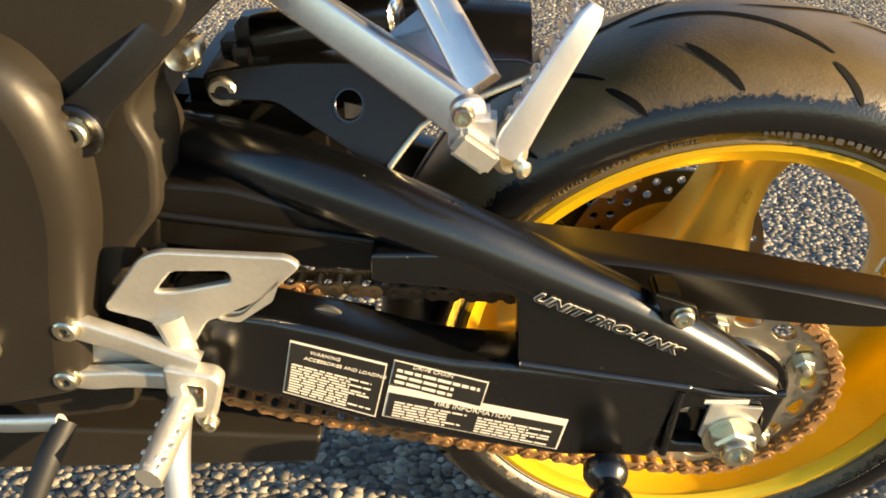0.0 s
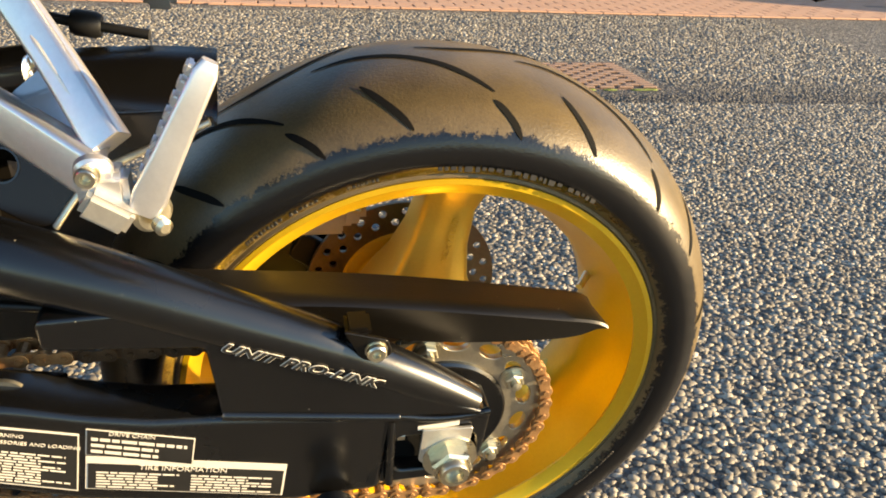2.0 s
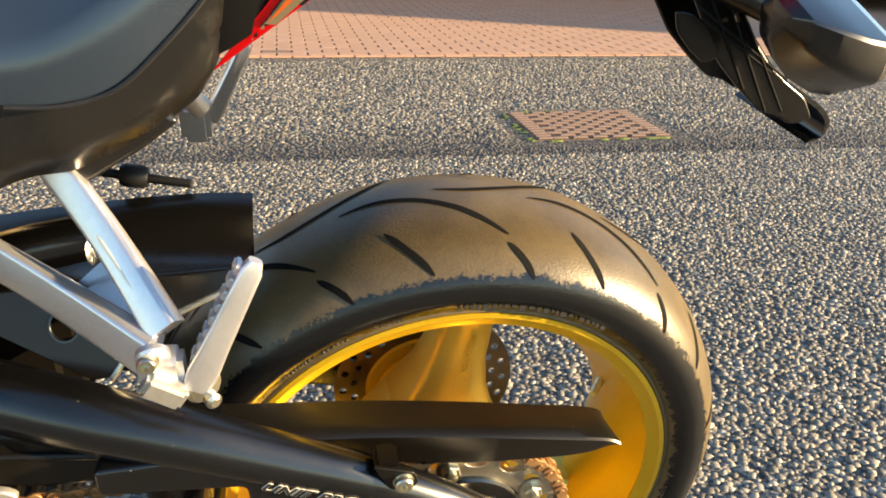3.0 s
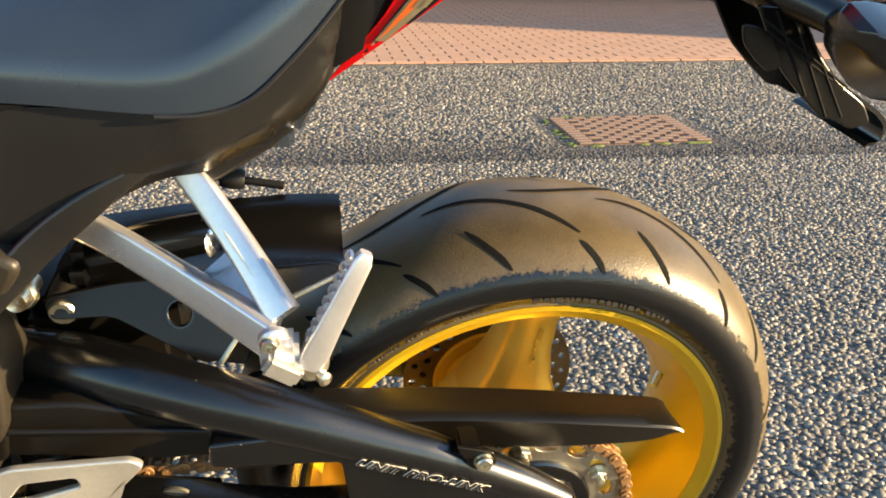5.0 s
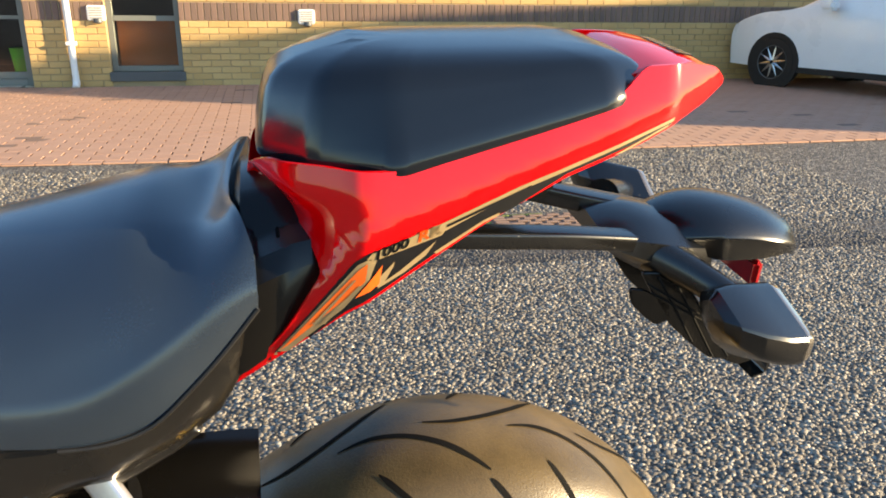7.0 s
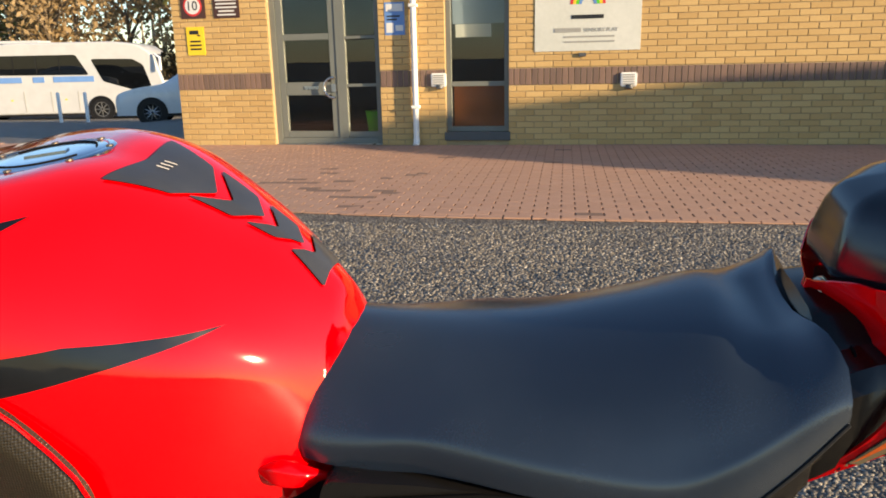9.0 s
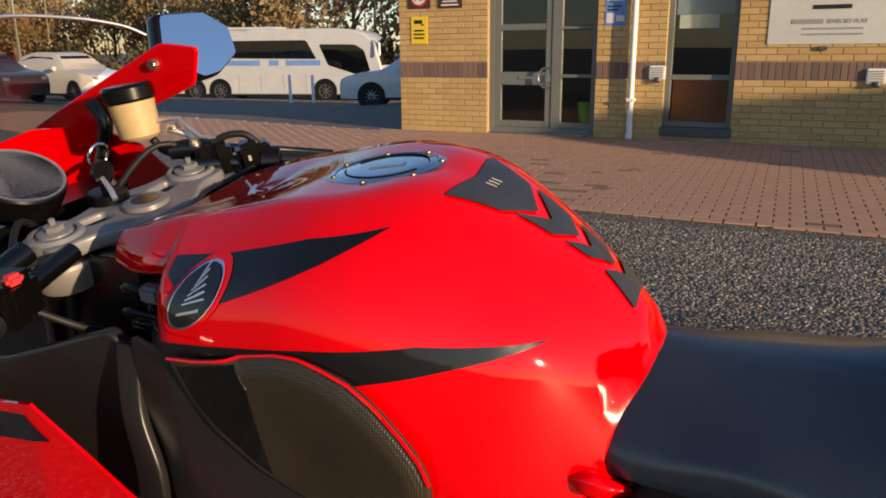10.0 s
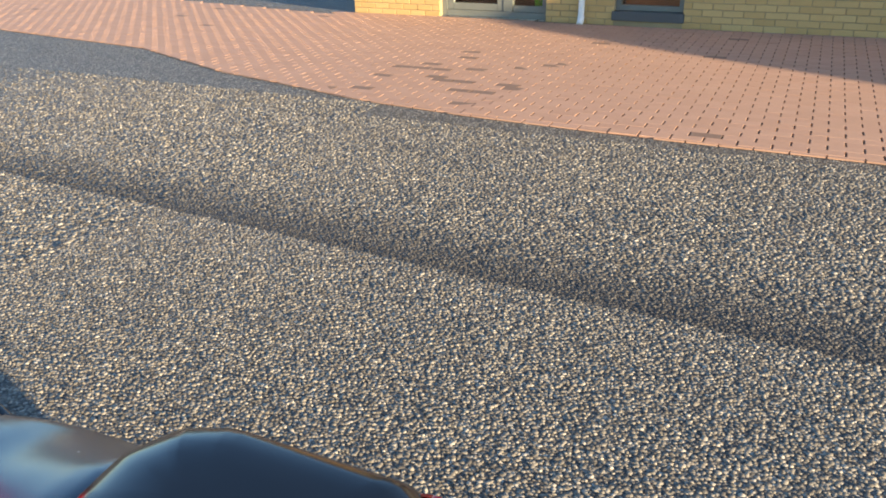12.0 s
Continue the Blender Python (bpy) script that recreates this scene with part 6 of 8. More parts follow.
def pillion_seat():
    plan = [(-0.162, -0.038), (-0.126, -0.084), (-0.068, -0.1165), (0.098, -0.093), (0.139, -0.066), (0.147, 0.0), (0.139, 0.066), (0.098, 0.093), (-0.068, 0.1165), (-0.126, 0.084), (-0.162, 0.038)]
    # the corners of the base flatten out towards the top
    upper = [(x, y * (0.865 if x == -0.068 else 1.0)) for x, y in plan]
    base, crown = rounded(plan, 0.010, 5), rounded(upper, 0.010, 5)
    rings = []
    for s, h in ((0.97, 0.0), (1.0, 0.05), (1.0, 0.15), (0.985, 0.27), (0.945, 0.45), (0.875, 0.68), (0.80, 0.835), (0.70, 0.915), (0.54, 0.965), (0.38, 0.985), (0.20, 0.995), (0.08, 1.0)):
        ring_pts = []
        for p in (a.lerp(b, min(h / 0.5, 1.0)) for a, b in zip(base, crown)):
            along = s ** (0.40 if p.x < -0.1 else 0.42)
            x, y = -0.01 + (p.x + 0.01) * along, p.y * s
            low = 0.616 + min(p.x + 0.158, 0.09) * 0.05 + max(0.0, p.x + 0.068) * 0.24
            high = 0.6975 - 0.20 * max(0.0, -0.085 - x) - 0.20 * max(0, x - 0.10)
            ring_pts.append((x, y, low + (high - low) * h))
        rings.append(ring_pts)
    return loft(rings, angle=1.0)


bp("pillion_seat", pillion_seat(), PILLION_VINYL, None, "black vinyl pillion seat with a pointed front")


def tail_y(x, z):
    """Half width of the tail: a crease along its flank, a ridge down the front leg, and a nose that wraps in."""
    y = np.interp(x, [-0.19, -0.13, -0.09, -0.04, 0.05, 0.10, 0.15, 0.21], [0.110, 0.122, 0.129, 0.122, 0.107, 0.097, 0.083, 0.050])
    ridge = -0.098 + (z - 0.578) * 0.8
    y -= 0.60 * max(0.0, ridge - x) * min(max((0.605 - z) / 0.03, 0.0), 1.0)
    y -= 0.35 * max(0.0, z - np.interp(x, [-0.19, -0.098, 0.2], [0.463, 0.578, 0.675]))
    turn_in = -0.142 + 0.022 * min(max((0.612 - z) / 0.03, 0.0), 1.0)
    d = max(0.0, turn_in - x)
    if z > 0.560:
        y -= 2.2 * d * d / (d + 0.008)
    return max(y, 0.004)


def curved_panel(outline, fold, cuts=4, thick=0.003):
    """A panel cut to an outline in x-z and bent to the y that fold gives."""
    bm = bmesh.new()
    vs = [bm.verts.new((p[0], 0, p[1])) for p in outline]
    bm.faces.new(vs)
    xs, zs = [p[0] for p in outline], [p[1] for p in outline]
    for axis, lo, hi in ((0, min(xs), max(xs)), (2, min(zs), max(zs))):
        n = max(2, int((hi - lo) / 0.008))
        for k in range(1, n):
            co, no = [0, 0, 0], [0, 0, 0]
            co[axis], no[axis] = lo + (hi - lo) * k / n, 1
            bmesh.ops.bisect_plane(bm, geom=bm.verts[:] + bm.edges[:] + bm.faces[:], plane_co=co, plane_no=no)
    for v in bm.verts:
        v.co.y = -fold(v.co.x, v.co.z)
    out = bpy.data.meshes.new("panel")
    bmesh.ops.recalc_face_normals(bm, faces=bm.faces)
    geom = bmesh.ops.extrude_face_region(bm, geom=bm.faces[:])
    for v in geom["geom"]:
        if isinstance(v, bmesh.types.BMVert):
            v.co.y += thick
    bmesh.ops.recalc_face_normals(bm, faces=bm.faces)
    bm.to_mesh(out)
    bm.free()
    return smooth(out, 0.7)


COVER = [(-0.585, 0.43), (-0.57, 0.36), (-0.54, 0.336), (-0.44, 0.346), (-0.390, 0.350), (-0.353, 0.380), (-0.330, 0.395), (-0.304, 0.405), (-0.276, 0.408), (-0.228, 0.429), (-0.199, 0.449), (-0.184, 0.473), (-0.176, 0.506), (-0.172, 0.540), (-0.184, 0.538), (-0.200, 0.510), (-0.222, 0.478), (-0.25, 0.462), (-0.30, 0.460), (-0.50, 0.468), (-0.575, 0.466)]


def cover_y(x, z):
    """Follows the seat's flank and turns in along its lower edge."""
    y = 0.150 if x < -0.28 else 0.150 - (x + 0.28) * 0.19
    low = np.interp(x, [-0.72, -0.66, -0.56, -0.390, -0.353, -0.330, -0.304, -0.276, -0.228, -0.199, -0.184, -0.172], [0.40, 0.36, 0.335, 0.350, 0.380, 0.395, 0.405, 0.408, 0.429, 0.449, 0.473, 0.540])
    return y - 0.9 * max(0.0, low + 0.016 - z) - 0.10 * max(0.0, z - 0.44) * (x < -0.3)


cover = bp("seat_side_cover", curved_panel([tuple(p) for p in rounded(COVER, 0.010, 4)], cover_y, thick=0.05), COVER_PLASTIC, None, "black plastic cover under the seat")
bp("right_side_cover", flipped(curved_panel([tuple(p) for p in rounded(COVER, 0.010, 4)], cover_y, thick=0.05)), COVER_PLASTIC, cover)
bp("cover_lower_lip", plate(rounded([(-0.286, 0.394), (-0.272, 0.396), (-0.234, 0.419), (-0.212, 0.436), (-0.225, 0.446), (-0.250, 0.434), (-0.282, 0.414)], 0.004), -0.128, -0.09, bevel=0.003), COVER_PLASTIC, cover)
# near-black strip on the cover, painted shade for the slot under the seat
bp("cover_slot", plate([(-0.60, 0.425), (-0.43, 0.455), (-0.37, 0.4665), (-0.44, 0.4665), (-0.60, 0.445)], -0.1520, -0.1490, bevel=0.0006), GROOVE_SHADE, cover, "near-black strip for the shaded slot between cover and seat")


TAIL = [(-0.191, 0.4615), (-0.157, 0.4875), (-0.1074, 0.5255), (-0.043, 0.5645), (-0.0057, 0.5858), (0.0587, 0.6150), (0.1277, 0.6355), (0.1557, 0.6465), (0.185, 0.6565), (0.210, 0.670), (0.198, 0.683), (0.165, 0.689), (0.125, 0.689), (0.105, 0.672), (-0.018, 0.638), (-0.068, 0.627), (-0.115, 0.628), (-0.150, 0.626), (-0.166, 0.612), (-0.171, 0.592), (-0.169, 0.574), (-0.150, 0.572), (-0.130, 0.572), (-0.121, 0.556), (-0.150, 0.510)]
tail = bp("tail_panel", curved_panel([tuple(p) for p in rounded(TAIL, 0.006, 3)], tail_y), RED, None, "glossy red tail panel")
bp("tail_panel_right", flipped(curved_panel([tuple(p) for p in rounded(TAIL, 0.006, 3)], tail_y)), RED, tail)
bp("tail_cap", loft([[(x, y, z) for y, z in half_ring([(w, z0), (w, z0 + 0.005), (w * 0.93, zc - 0.0015), (w * 0.5, zc), (0, zc + 0.001)])] for x, w, z0, zc in ((0.112, 0.076, 0.662, 0.682), (0.140, 0.077, 0.668, 0.689), (0.165, 0.069, 0.672, 0.690), (0.188, 0.058, 0.672, 0.686), (0.203, 0.049, 0.668, 0.679), (0.211, 0.042, 0.666, 0.672))], angle=0.7), RED, tail, "red tail cap")
bp("tail_bars", join(*[moved(box(-0.007, 0.007, -0.0042, 0.0042, 0, 0.0012, 0.0003, 1), Matrix.Translation((0.180, -0.030 + k * 0.012, 0.6880)) @ Matrix.Rotation(radians(10), 4, "Y")) for k in range(6)]), DECAL_BLACK, tail, "dark brand lettering")
bp("under_tail", loft([[(x, y, z) for y, z in half_ring([(w * 0.5, z0), (w, z0 + 0.012), (w * 1.02, z1), (0, z1)])] for x, w, z0, z1 in ((-0.09, 0.098, 0.530, 0.57), (-0.04, 0.094, 0.555, 0.60), (0.04, 0.088, 0.594, 0.63), (0.10, 0.078, 0.617, 0.65), (0.128, 0.06, 0.632, 0.655))], angle=0.6), BLACK_PLASTIC, None, "black undertray")


def decal(name, outline, mat, tree, direction, basis, lift, parent, label=""):
    """A thin sheet cut to an outline and laid on a surface along a direction."""
    bm = bmesh.new()
    face = bm.faces.new([bm.verts.new((p[0], 0, p[1])) for p in outline])
    for axis in (0, 2):
        lo, hi = min(p[axis // 2] for p in outline), max(p[axis // 2] for p in outline)
        n = max(2, int((hi - lo) / 0.007))
        for k in range(1, n):
            co, no = [0, 0, 0], [0, 0, 0]
            co[axis], no[axis] = lo + (hi - lo) * k / n, 1
            bmesh.ops.bisect_plane(bm, geom=bm.verts[:] + bm.edges[:] + bm.faces[:], plane_co=co, plane_no=no)
    bmesh.ops.triangulate(bm, faces=bm.faces[:])
    d = Vector(direction)
    lost = []
    for v in bm.verts:
        origin = basis(v.co.x, v.co.z)
        hit, normal, _, _ = tree.ray_cast(origin, d)
        if hit is None:
            lost.append(v)
            continue
        if normal.dot(d) > 0:
            normal = -normal
        v.co = hit + normal * lift
    bmesh.ops.delete(bm, geom=lost, context="VERTS")
    me = bpy.data.meshes.new(name)
    bm.to_mesh(me)
    bm.free()
    return bp(name, smooth(me, 1.2), mat, parent, label)


def tree_of(ob):
    bm = bmesh.new()
    bm.from_mesh(ob.data)
    bm.transform(UP.inverted())
    out = BVHTree.FromBMesh(bm)
    bm.free()
    return out


def from_left(x, z):
    return Vector((x, -0.6, z))


tail_tree = tree_of(tail)
TAIL_DECALS = (
    ("decal_dark", DECAL_BLACK, 0.0006, [(-0.1743, 0.4718), (-0.099, 0.5685), (-0.0896, 0.5745), (-0.0356, 0.5906), (0.0229, 0.6126), (0.1519, 0.6505), (0.1476, 0.6445), (0.0587, 0.6178), (0.0157, 0.5956), (-0.0057, 0.5876), (-0.043, 0.5675), (-0.0675, 0.5525), (-0.1074, 0.5278), (-0.1668, 0.477)]),
    ("decal_gold", DECAL_GOLD, 0.0009, [(-0.1699, 0.4769), (-0.0975, 0.566), (-0.0896, 0.5703), (-0.0837, 0.5708), (-0.0897, 0.5545), (-0.1073, 0.5317), (-0.1637, 0.4805)]),
    ("decal_orange", DECAL_ORANGE, 0.0012, [(-0.1536, 0.4952), (-0.1227, 0.532), (-0.0972, 0.5617), (-0.0908, 0.567), (-0.0924, 0.5532), (-0.1024, 0.5425), (-0.113, 0.533), (-0.1474, 0.5001)]),
    ("decal_slit", DECAL_GOLD, 0.0015, [(-0.130, 0.518), (-0.100, 0.5545), (-0.0985, 0.5545), (-0.127, 0.5185)]),
    ("decal_slit", DECAL_GOLD, 0.0015, [(-0.124, 0.5185), (-0.0965, 0.5500), (-0.0950, 0.5495), (-0.121, 0.5185)]),
    ("decal_flash", DECAL_ORANGE, 0.0012, [(-0.0994, 0.5399), (-0.0805, 0.5649), (-0.0829, 0.5505), (-0.0897, 0.5449)]),
    ("decal_gold_line", DECAL_GOLD, 0.0009, [(-0.0915, 0.5703), (-0.0876, 0.5743), (-0.0357, 0.5918), (0.0228, 0.613), (0.1517, 0.6514), (0.1506, 0.6486), (0.0233, 0.6098), (-0.0354, 0.5851), (-0.0374, 0.5823), (-0.0876, 0.5684)]),
    ("decal_slash", DECAL_GOLD, 0.0011, [(-0.0857, 0.5527), (-0.0717, 0.5664), (-0.0725, 0.563), (-0.0789, 0.5517), (-0.0676, 0.5589), (-0.0414, 0.5786), (-0.0493, 0.5679), (-0.0655, 0.5565), (-0.0837, 0.5471)]),
    ("decal_gold_low", DECAL_GOLD, 0.0009, [(-0.0431, 0.5697), (-0.0059, 0.5897), (0.0284, 0.6019), (0.1471, 0.6467), (0.145, 0.6445), (0.0289, 0.5996), (-0.0056, 0.5876), (-0.0409, 0.5682)]),
)
for nm, m, lift, o in TAIL_DECALS:
    decal(nm, o, m, tail_tree, (0, 1, 0), from_left, lift, tail)


def tail_letters(text, x, z, size, rise, mat, lift):
    """Sloping letters wrapped on the flank of the tail."""
    me = lettering(text, size, 0.0002, 0.35, 1.0, 0.0004)
    me.transform(Matrix.Translation((x, 0, z)) @ Matrix.Rotation(-rise, 4, "Y") @ Matrix.Diagonal((1.15, 1, 0.8, 1)))
    for v in me.vertices:
        hit, normal, _, _ = tail_tree.ray_cast(from_left(v.co.x, v.co.z), Vector((0, 1, 0)))
        if hit is not None:
            v.co = hit + Vector((0, -1, 0)) * lift
    bp("decal_letters", me, mat, tail)


tail_letters("1000", -0.0870, 0.5690, 0.0115, 0.31, DECAL_BLACK, 0.0014)
tail_letters("R", -0.0555, 0.5790, 0.0125, 0.31, DECAL_ORANGE, 0.0014)
tail_letters("R", -0.0465, 0.5815, 0.0125, 0.31, DECAL_GOLD, 0.0014)
decal("decal_small_print", [(-0.034, 0.5900), (0.030, 0.6125), (0.030, 0.6105), (-0.034, 0.5880)], DECAL_BLACK, tail_tree, (0, 1, 0), from_left, 0.0013, tail)
bp("tail_screw", bolt((-0.1585, -0.008, 0.5955), 0.0080, 0.004, (-0.9, -0.35, 0.1)), ZINC, tail)

# -- number plate bracket, tail unit and indicators
def stay_arm(points, size=(0.0075, 0.011)):
    return flat_bar(points, [size] * len(points))


stay = bp("plate_stay", join(stay_arm([(-0.06, -0.064, 0.556), (0.02, -0.062, 0.549), (0.09, -0.056, 0.541), (0.150, -0.046, 0.530)]), stay_arm([(-0.02, 0.058, 0.572), (0.05, 0.048, 0.556), (0.12, 0.034, 0.541), (0.185, 0.018, 0.530)], (0.0090, 0.015))), SATIN_BLACK, None, "black plastic number plate stay")
bp("stay_body", loft([[(x, y, z) for y, z in half_ring([(w * 0.80, z0), (w, z0 + (z1 - z0) * 0.35), (w * 0.96, z0 + (z1 - z0) * 0.75), (w * 0.55, z1), (0, z1 + 0.004)])] for x, w, z0, z1 in [(p.x, p.y, p.z, q.y) for p, q in zip(curve_points([(0.128, 0.050, 0.522), (0.150, 0.056, 0.508), (0.175, 0.058, 0.496), (0.205, 0.056, 0.488), (0.235, 0.050, 0.486)], 4), curve_points([(0.128, 0.536, 0), (0.150, 0.540, 0), (0.175, 0.540, 0), (0.205, 0.534, 0), (0.235, 0.526, 0)], 4))]], angle=0.8), SATIN_BLACK, stay)
bp("plate_lamp_hood", loft([[(x, y, z) for y, z in half_ring([(w * 0.86, min(z0 + 0.004, z1 - 0.030)), (w * 0.96, min(z0 + 0.006, z1 - 0.028)), (w * 0.985, z1 - 0.021), (w, z1 - 0.0185), (w * 0.975, z1 - 0.0155), (w * 0.66, z1 - 0.006), (w * 0.34, z1 - 0.001), (0, z1)])] for x, w, z0, z1 in [(p.x, p.y, p.z, q.y) for p, q in zip(curve_points([(0.180, 0.024, 0.528), (0.205, 0.042, 0.512), (0.235, 0.054, 0.502), (0.265, 0.057, 0.500), (0.295, 0.055, 0.500), (0.320, 0.046, 0.500), (0.335, 0.034, 0.502)], 4), curve_points([(0.180, 0.534, 0), (0.205, 0.543, 0), (0.235, 0.548, 0), (0.265, 0.547, 0), (0.295, 0.541, 0), (0.320, 0.532, 0), (0.335, 0.524, 0)], 4))]], angle=0.7), SATIN_BLACK, stay, "rounded black lamp hood")
bp("reflector", box(0.296, 0.306, -0.034, 0.034, 0.462, 0.490, 0.004), LAMP_RED, stay, "red reflector")
cheek = rounded([(0.159, 0.505), (0.178, 0.476), (0.197, 0.448), (0.222, 0.425), (0.247, 0.405), (0.261, 0.403), (0.279, 0.393), (0.299, 0.398), (0.286, 0.417), (0.250, 0.440), (0.219, 0.472), (0.197, 0.502)], 0.006, 3)
wing = rounded([(0.150, 0.490), (0.155, 0.473), (0.169, 0.459), (0.183, 0.448), (0.196, 0.453), (0.194, 0.470), (0.166, 0.487)], 0.005, 3)
for y in (-0.062, 0.030):
    bp("bracket_cheek", plate([tuple(p) for p in cheek], y, y + 0.005, bevel=0.0015), BLACK_PLASTIC, stay, "ribbed black bracket")
bp("bracket_wing", plate([tuple(p) for p in wing], -0.062, -0.058, bevel=0.0012), BLACK_PLASTIC, stay)
for a, b in (((0.166, 0.494), (0.262, 0.434)), ((0.172, 0.484), (0.246, 0.440)), ((0.176, 0.500), (0.224, 0.427)), ((0.190, 0.500), (0.250, 0.407)), ((0.206, 0.490), (0.266, 0.406))):
    bp("rib", tube([(a[0], -0.0625, a[1]), ((a[0] + b[0]) / 2, -0.0630, (a[1] + b[1]) / 2), (b[0], -0.0625, b[1])], 0.0010, 6), RIB_GREY, stay)
back = curve_points([(0.200, 0, 0.502), (0.221, 0, 0.472), (0.252, 0, 0.441), (0.288, 0, 0.419), (0.306, 0, 0.408), (0.317, 0, 0.396), (0.316, 0, 0.382), (0.304, 0, 0.378)], 4)
bp("bracket_back", loft([[(p.x, -0.061, p.z), (p.x, 0.061, p.z), (p.x - 0.003, 0.061, p.z - 0.003), (p.x - 0.003, -0.061, p.z - 0.003)] for p in back], angle=0.7), SATIN_BLACK, stay, "glossy curled number plate bracket")


def indicator(mirror):
    stem = tapered_bar([(0.176, -0.040, 0.514), (0.205, -0.070, 0.504), (0.235, -0.106, 0.490)], [0.0180, 0.0150, 0.0125], 18)
    rings = []
    shape = rounded([(0.009, 0.038), (-0.050, 0.017), (-0.044, -0.012), (0.010, -0.041), (0.044, -0.020), (0.047, 0.012)], 0.007, 3)
    for x, size, y, z in ((0.181, 0.10, -0.136, 0.503), (0.184, 0.38, -0.136, 0.502), (0.193, 0.66, -0.134, 0.498), (0.212, 0.88, -0.130, 0.490), (0.236, 0.98, -0.125, 0.482), (0.255, 1.0, -0.120, 0.478)):
        rings.append([(x - 0.16 * size * (p.y - 0.0), y + p.x * size, z + p.y * size) for p in shape])
    body = loft(rings, angle=0.35)
    lens = loft([[(x + dx, -0.120 + (y + 0.120) * k, 0.478 + (z - 0.478) * k) for x, y, z in rings[-1]] for dx, k in ((0.0005, 0.97), (0.007, 0.94), (0.012, 0.70), (0.013, 0.2))])
    if mirror:
        stem, body, lens = (moved(flipped(me), Matrix.Translation((0, 0.028, 0.010))) for me in (stem, body, lens))
    top = bp("indicator", body, SATIN_BLACK, None, "black indicator with a smoked lens")
    bp("indicator_stem", stem, SATIN_BLACK, top)
    bp("indicator_lens", lens, SMOKED_LENS, top)


indicator(False)
indicator(True)


# -- fuel tank
TANK = [
    (-0.572, 0.546, (0.019, 0.5414), (0.040, 0.5240), (0.055, 0.5026), (0.068, 0.4779), (0.075, 0.4500)),
    (-0.585, 0.575, (0.028, 0.5673), (0.057, 0.5402), (0.075, 0.5109), (0.090, 0.4773), (0.100, 0.4400)),
    (-0.600, 0.593, (0.035, 0.5840), (0.068, 0.5540), (0.090, 0.5210), (0.111, 0.4805), (0.122, 0.4350)),
    (-0.630, 0.621, (0.044, 0.6110), (0.087, 0.5816), (0.115, 0.5445), (0.135, 0.4871), (0.146, 0.4300)),
    (-0.670, 0.650, (0.054, 0.6411), (0.106, 0.6135), (0.142, 0.5742), (0.165, 0.4977), (0.174, 0.4250)),
    (-0.710, 0.675, (0.061, 0.6711), (0.118, 0.6413), (0.160, 0.5969), (0.186, 0.5130), (0.195, 0.4250)),
    (-0.760, 0.702, (0.069, 0.6993), (0.132, 0.6716), (0.178, 0.6217), (0.205, 0.5299), (0.200, 0.4250)),
    (-0.810, 0.713, (0.074, 0.7142), (0.144, 0.6889), (0.190, 0.6382), (0.216, 0.5474), (0.210, 0.4250)),
    (-0.870, 0.709, (0.112, 0.7112), (0.156, 0.6915), (0.198, 0.6454), (0.221, 0.5594), (0.214, 0.4250)),
    (-0.930, 0.7035, (0.121, 0.7045), (0.163, 0.6800), (0.199, 0.6412), (0.221, 0.5736), (0.222, 0.5000)),
    (-0.990, 0.6875, (0.124, 0.6925), (0.163, 0.6690), (0.199, 0.6333), (0.217, 0.5828), (0.216, 0.5450)),
    (-1.034, 0.671, (0.124, 0.6848), (0.163, 0.6600), (0.196, 0.6278), (0.208, 0.5842), (0.208, 0.5520)),
    (-1.046, 0.668, (0.124, 0.6824), (0.160, 0.6570), (0.172, 0.6350), (0.150, 0.6280), (0.105, 0.6240)),
    (-1.080, 0.661, (0.122, 0.6745), (0.154, 0.6520), (0.164, 0.6300), (0.145, 0.6240), (0.105, 0.6200)),
    (-1.120, 0.650, (0.118, 0.6630), (0.142, 0.6440), (0.151, 0.6230), (0.135, 0.6170), (0.105, 0.6140)),
    (-1.160, 0.644, (0.112, 0.6510), (0.126, 0.6390), (0.132, 0.6200), (0.122, 0.6120), (0.105, 0.6080)),
]


def tank_mesh():
    cols = [curve_points([(s[0], 0, s[1]) for s in TANK], 4)] + [curve_points([(s[0], s[k][0], s[k][1]) for s in TANK], 4) for k in range(2, 7)]
    rings = []
    for row in zip(*cols):
        x = row[0].x
        line = [(p.y if i else 0.0, p.z, 0) for i, p in enumerate(row)]
        # the top meets the flank in a crease that fades out beside the cap
        w = min(max((-0.80 - x) / 0.08, 0.0), 1.0)
        prof = [a.lerp(b, w) for a, b in zip(curve_points(line, 4), curve_points(line[:2], 4)[:-1] + curve_points(line[1:], 4))]
        rings.append([(x, y, z) for y, z in half_ring([(p.x, p.y) for p in reversed(prof)])])
    return loft(rings, angle=0.72)


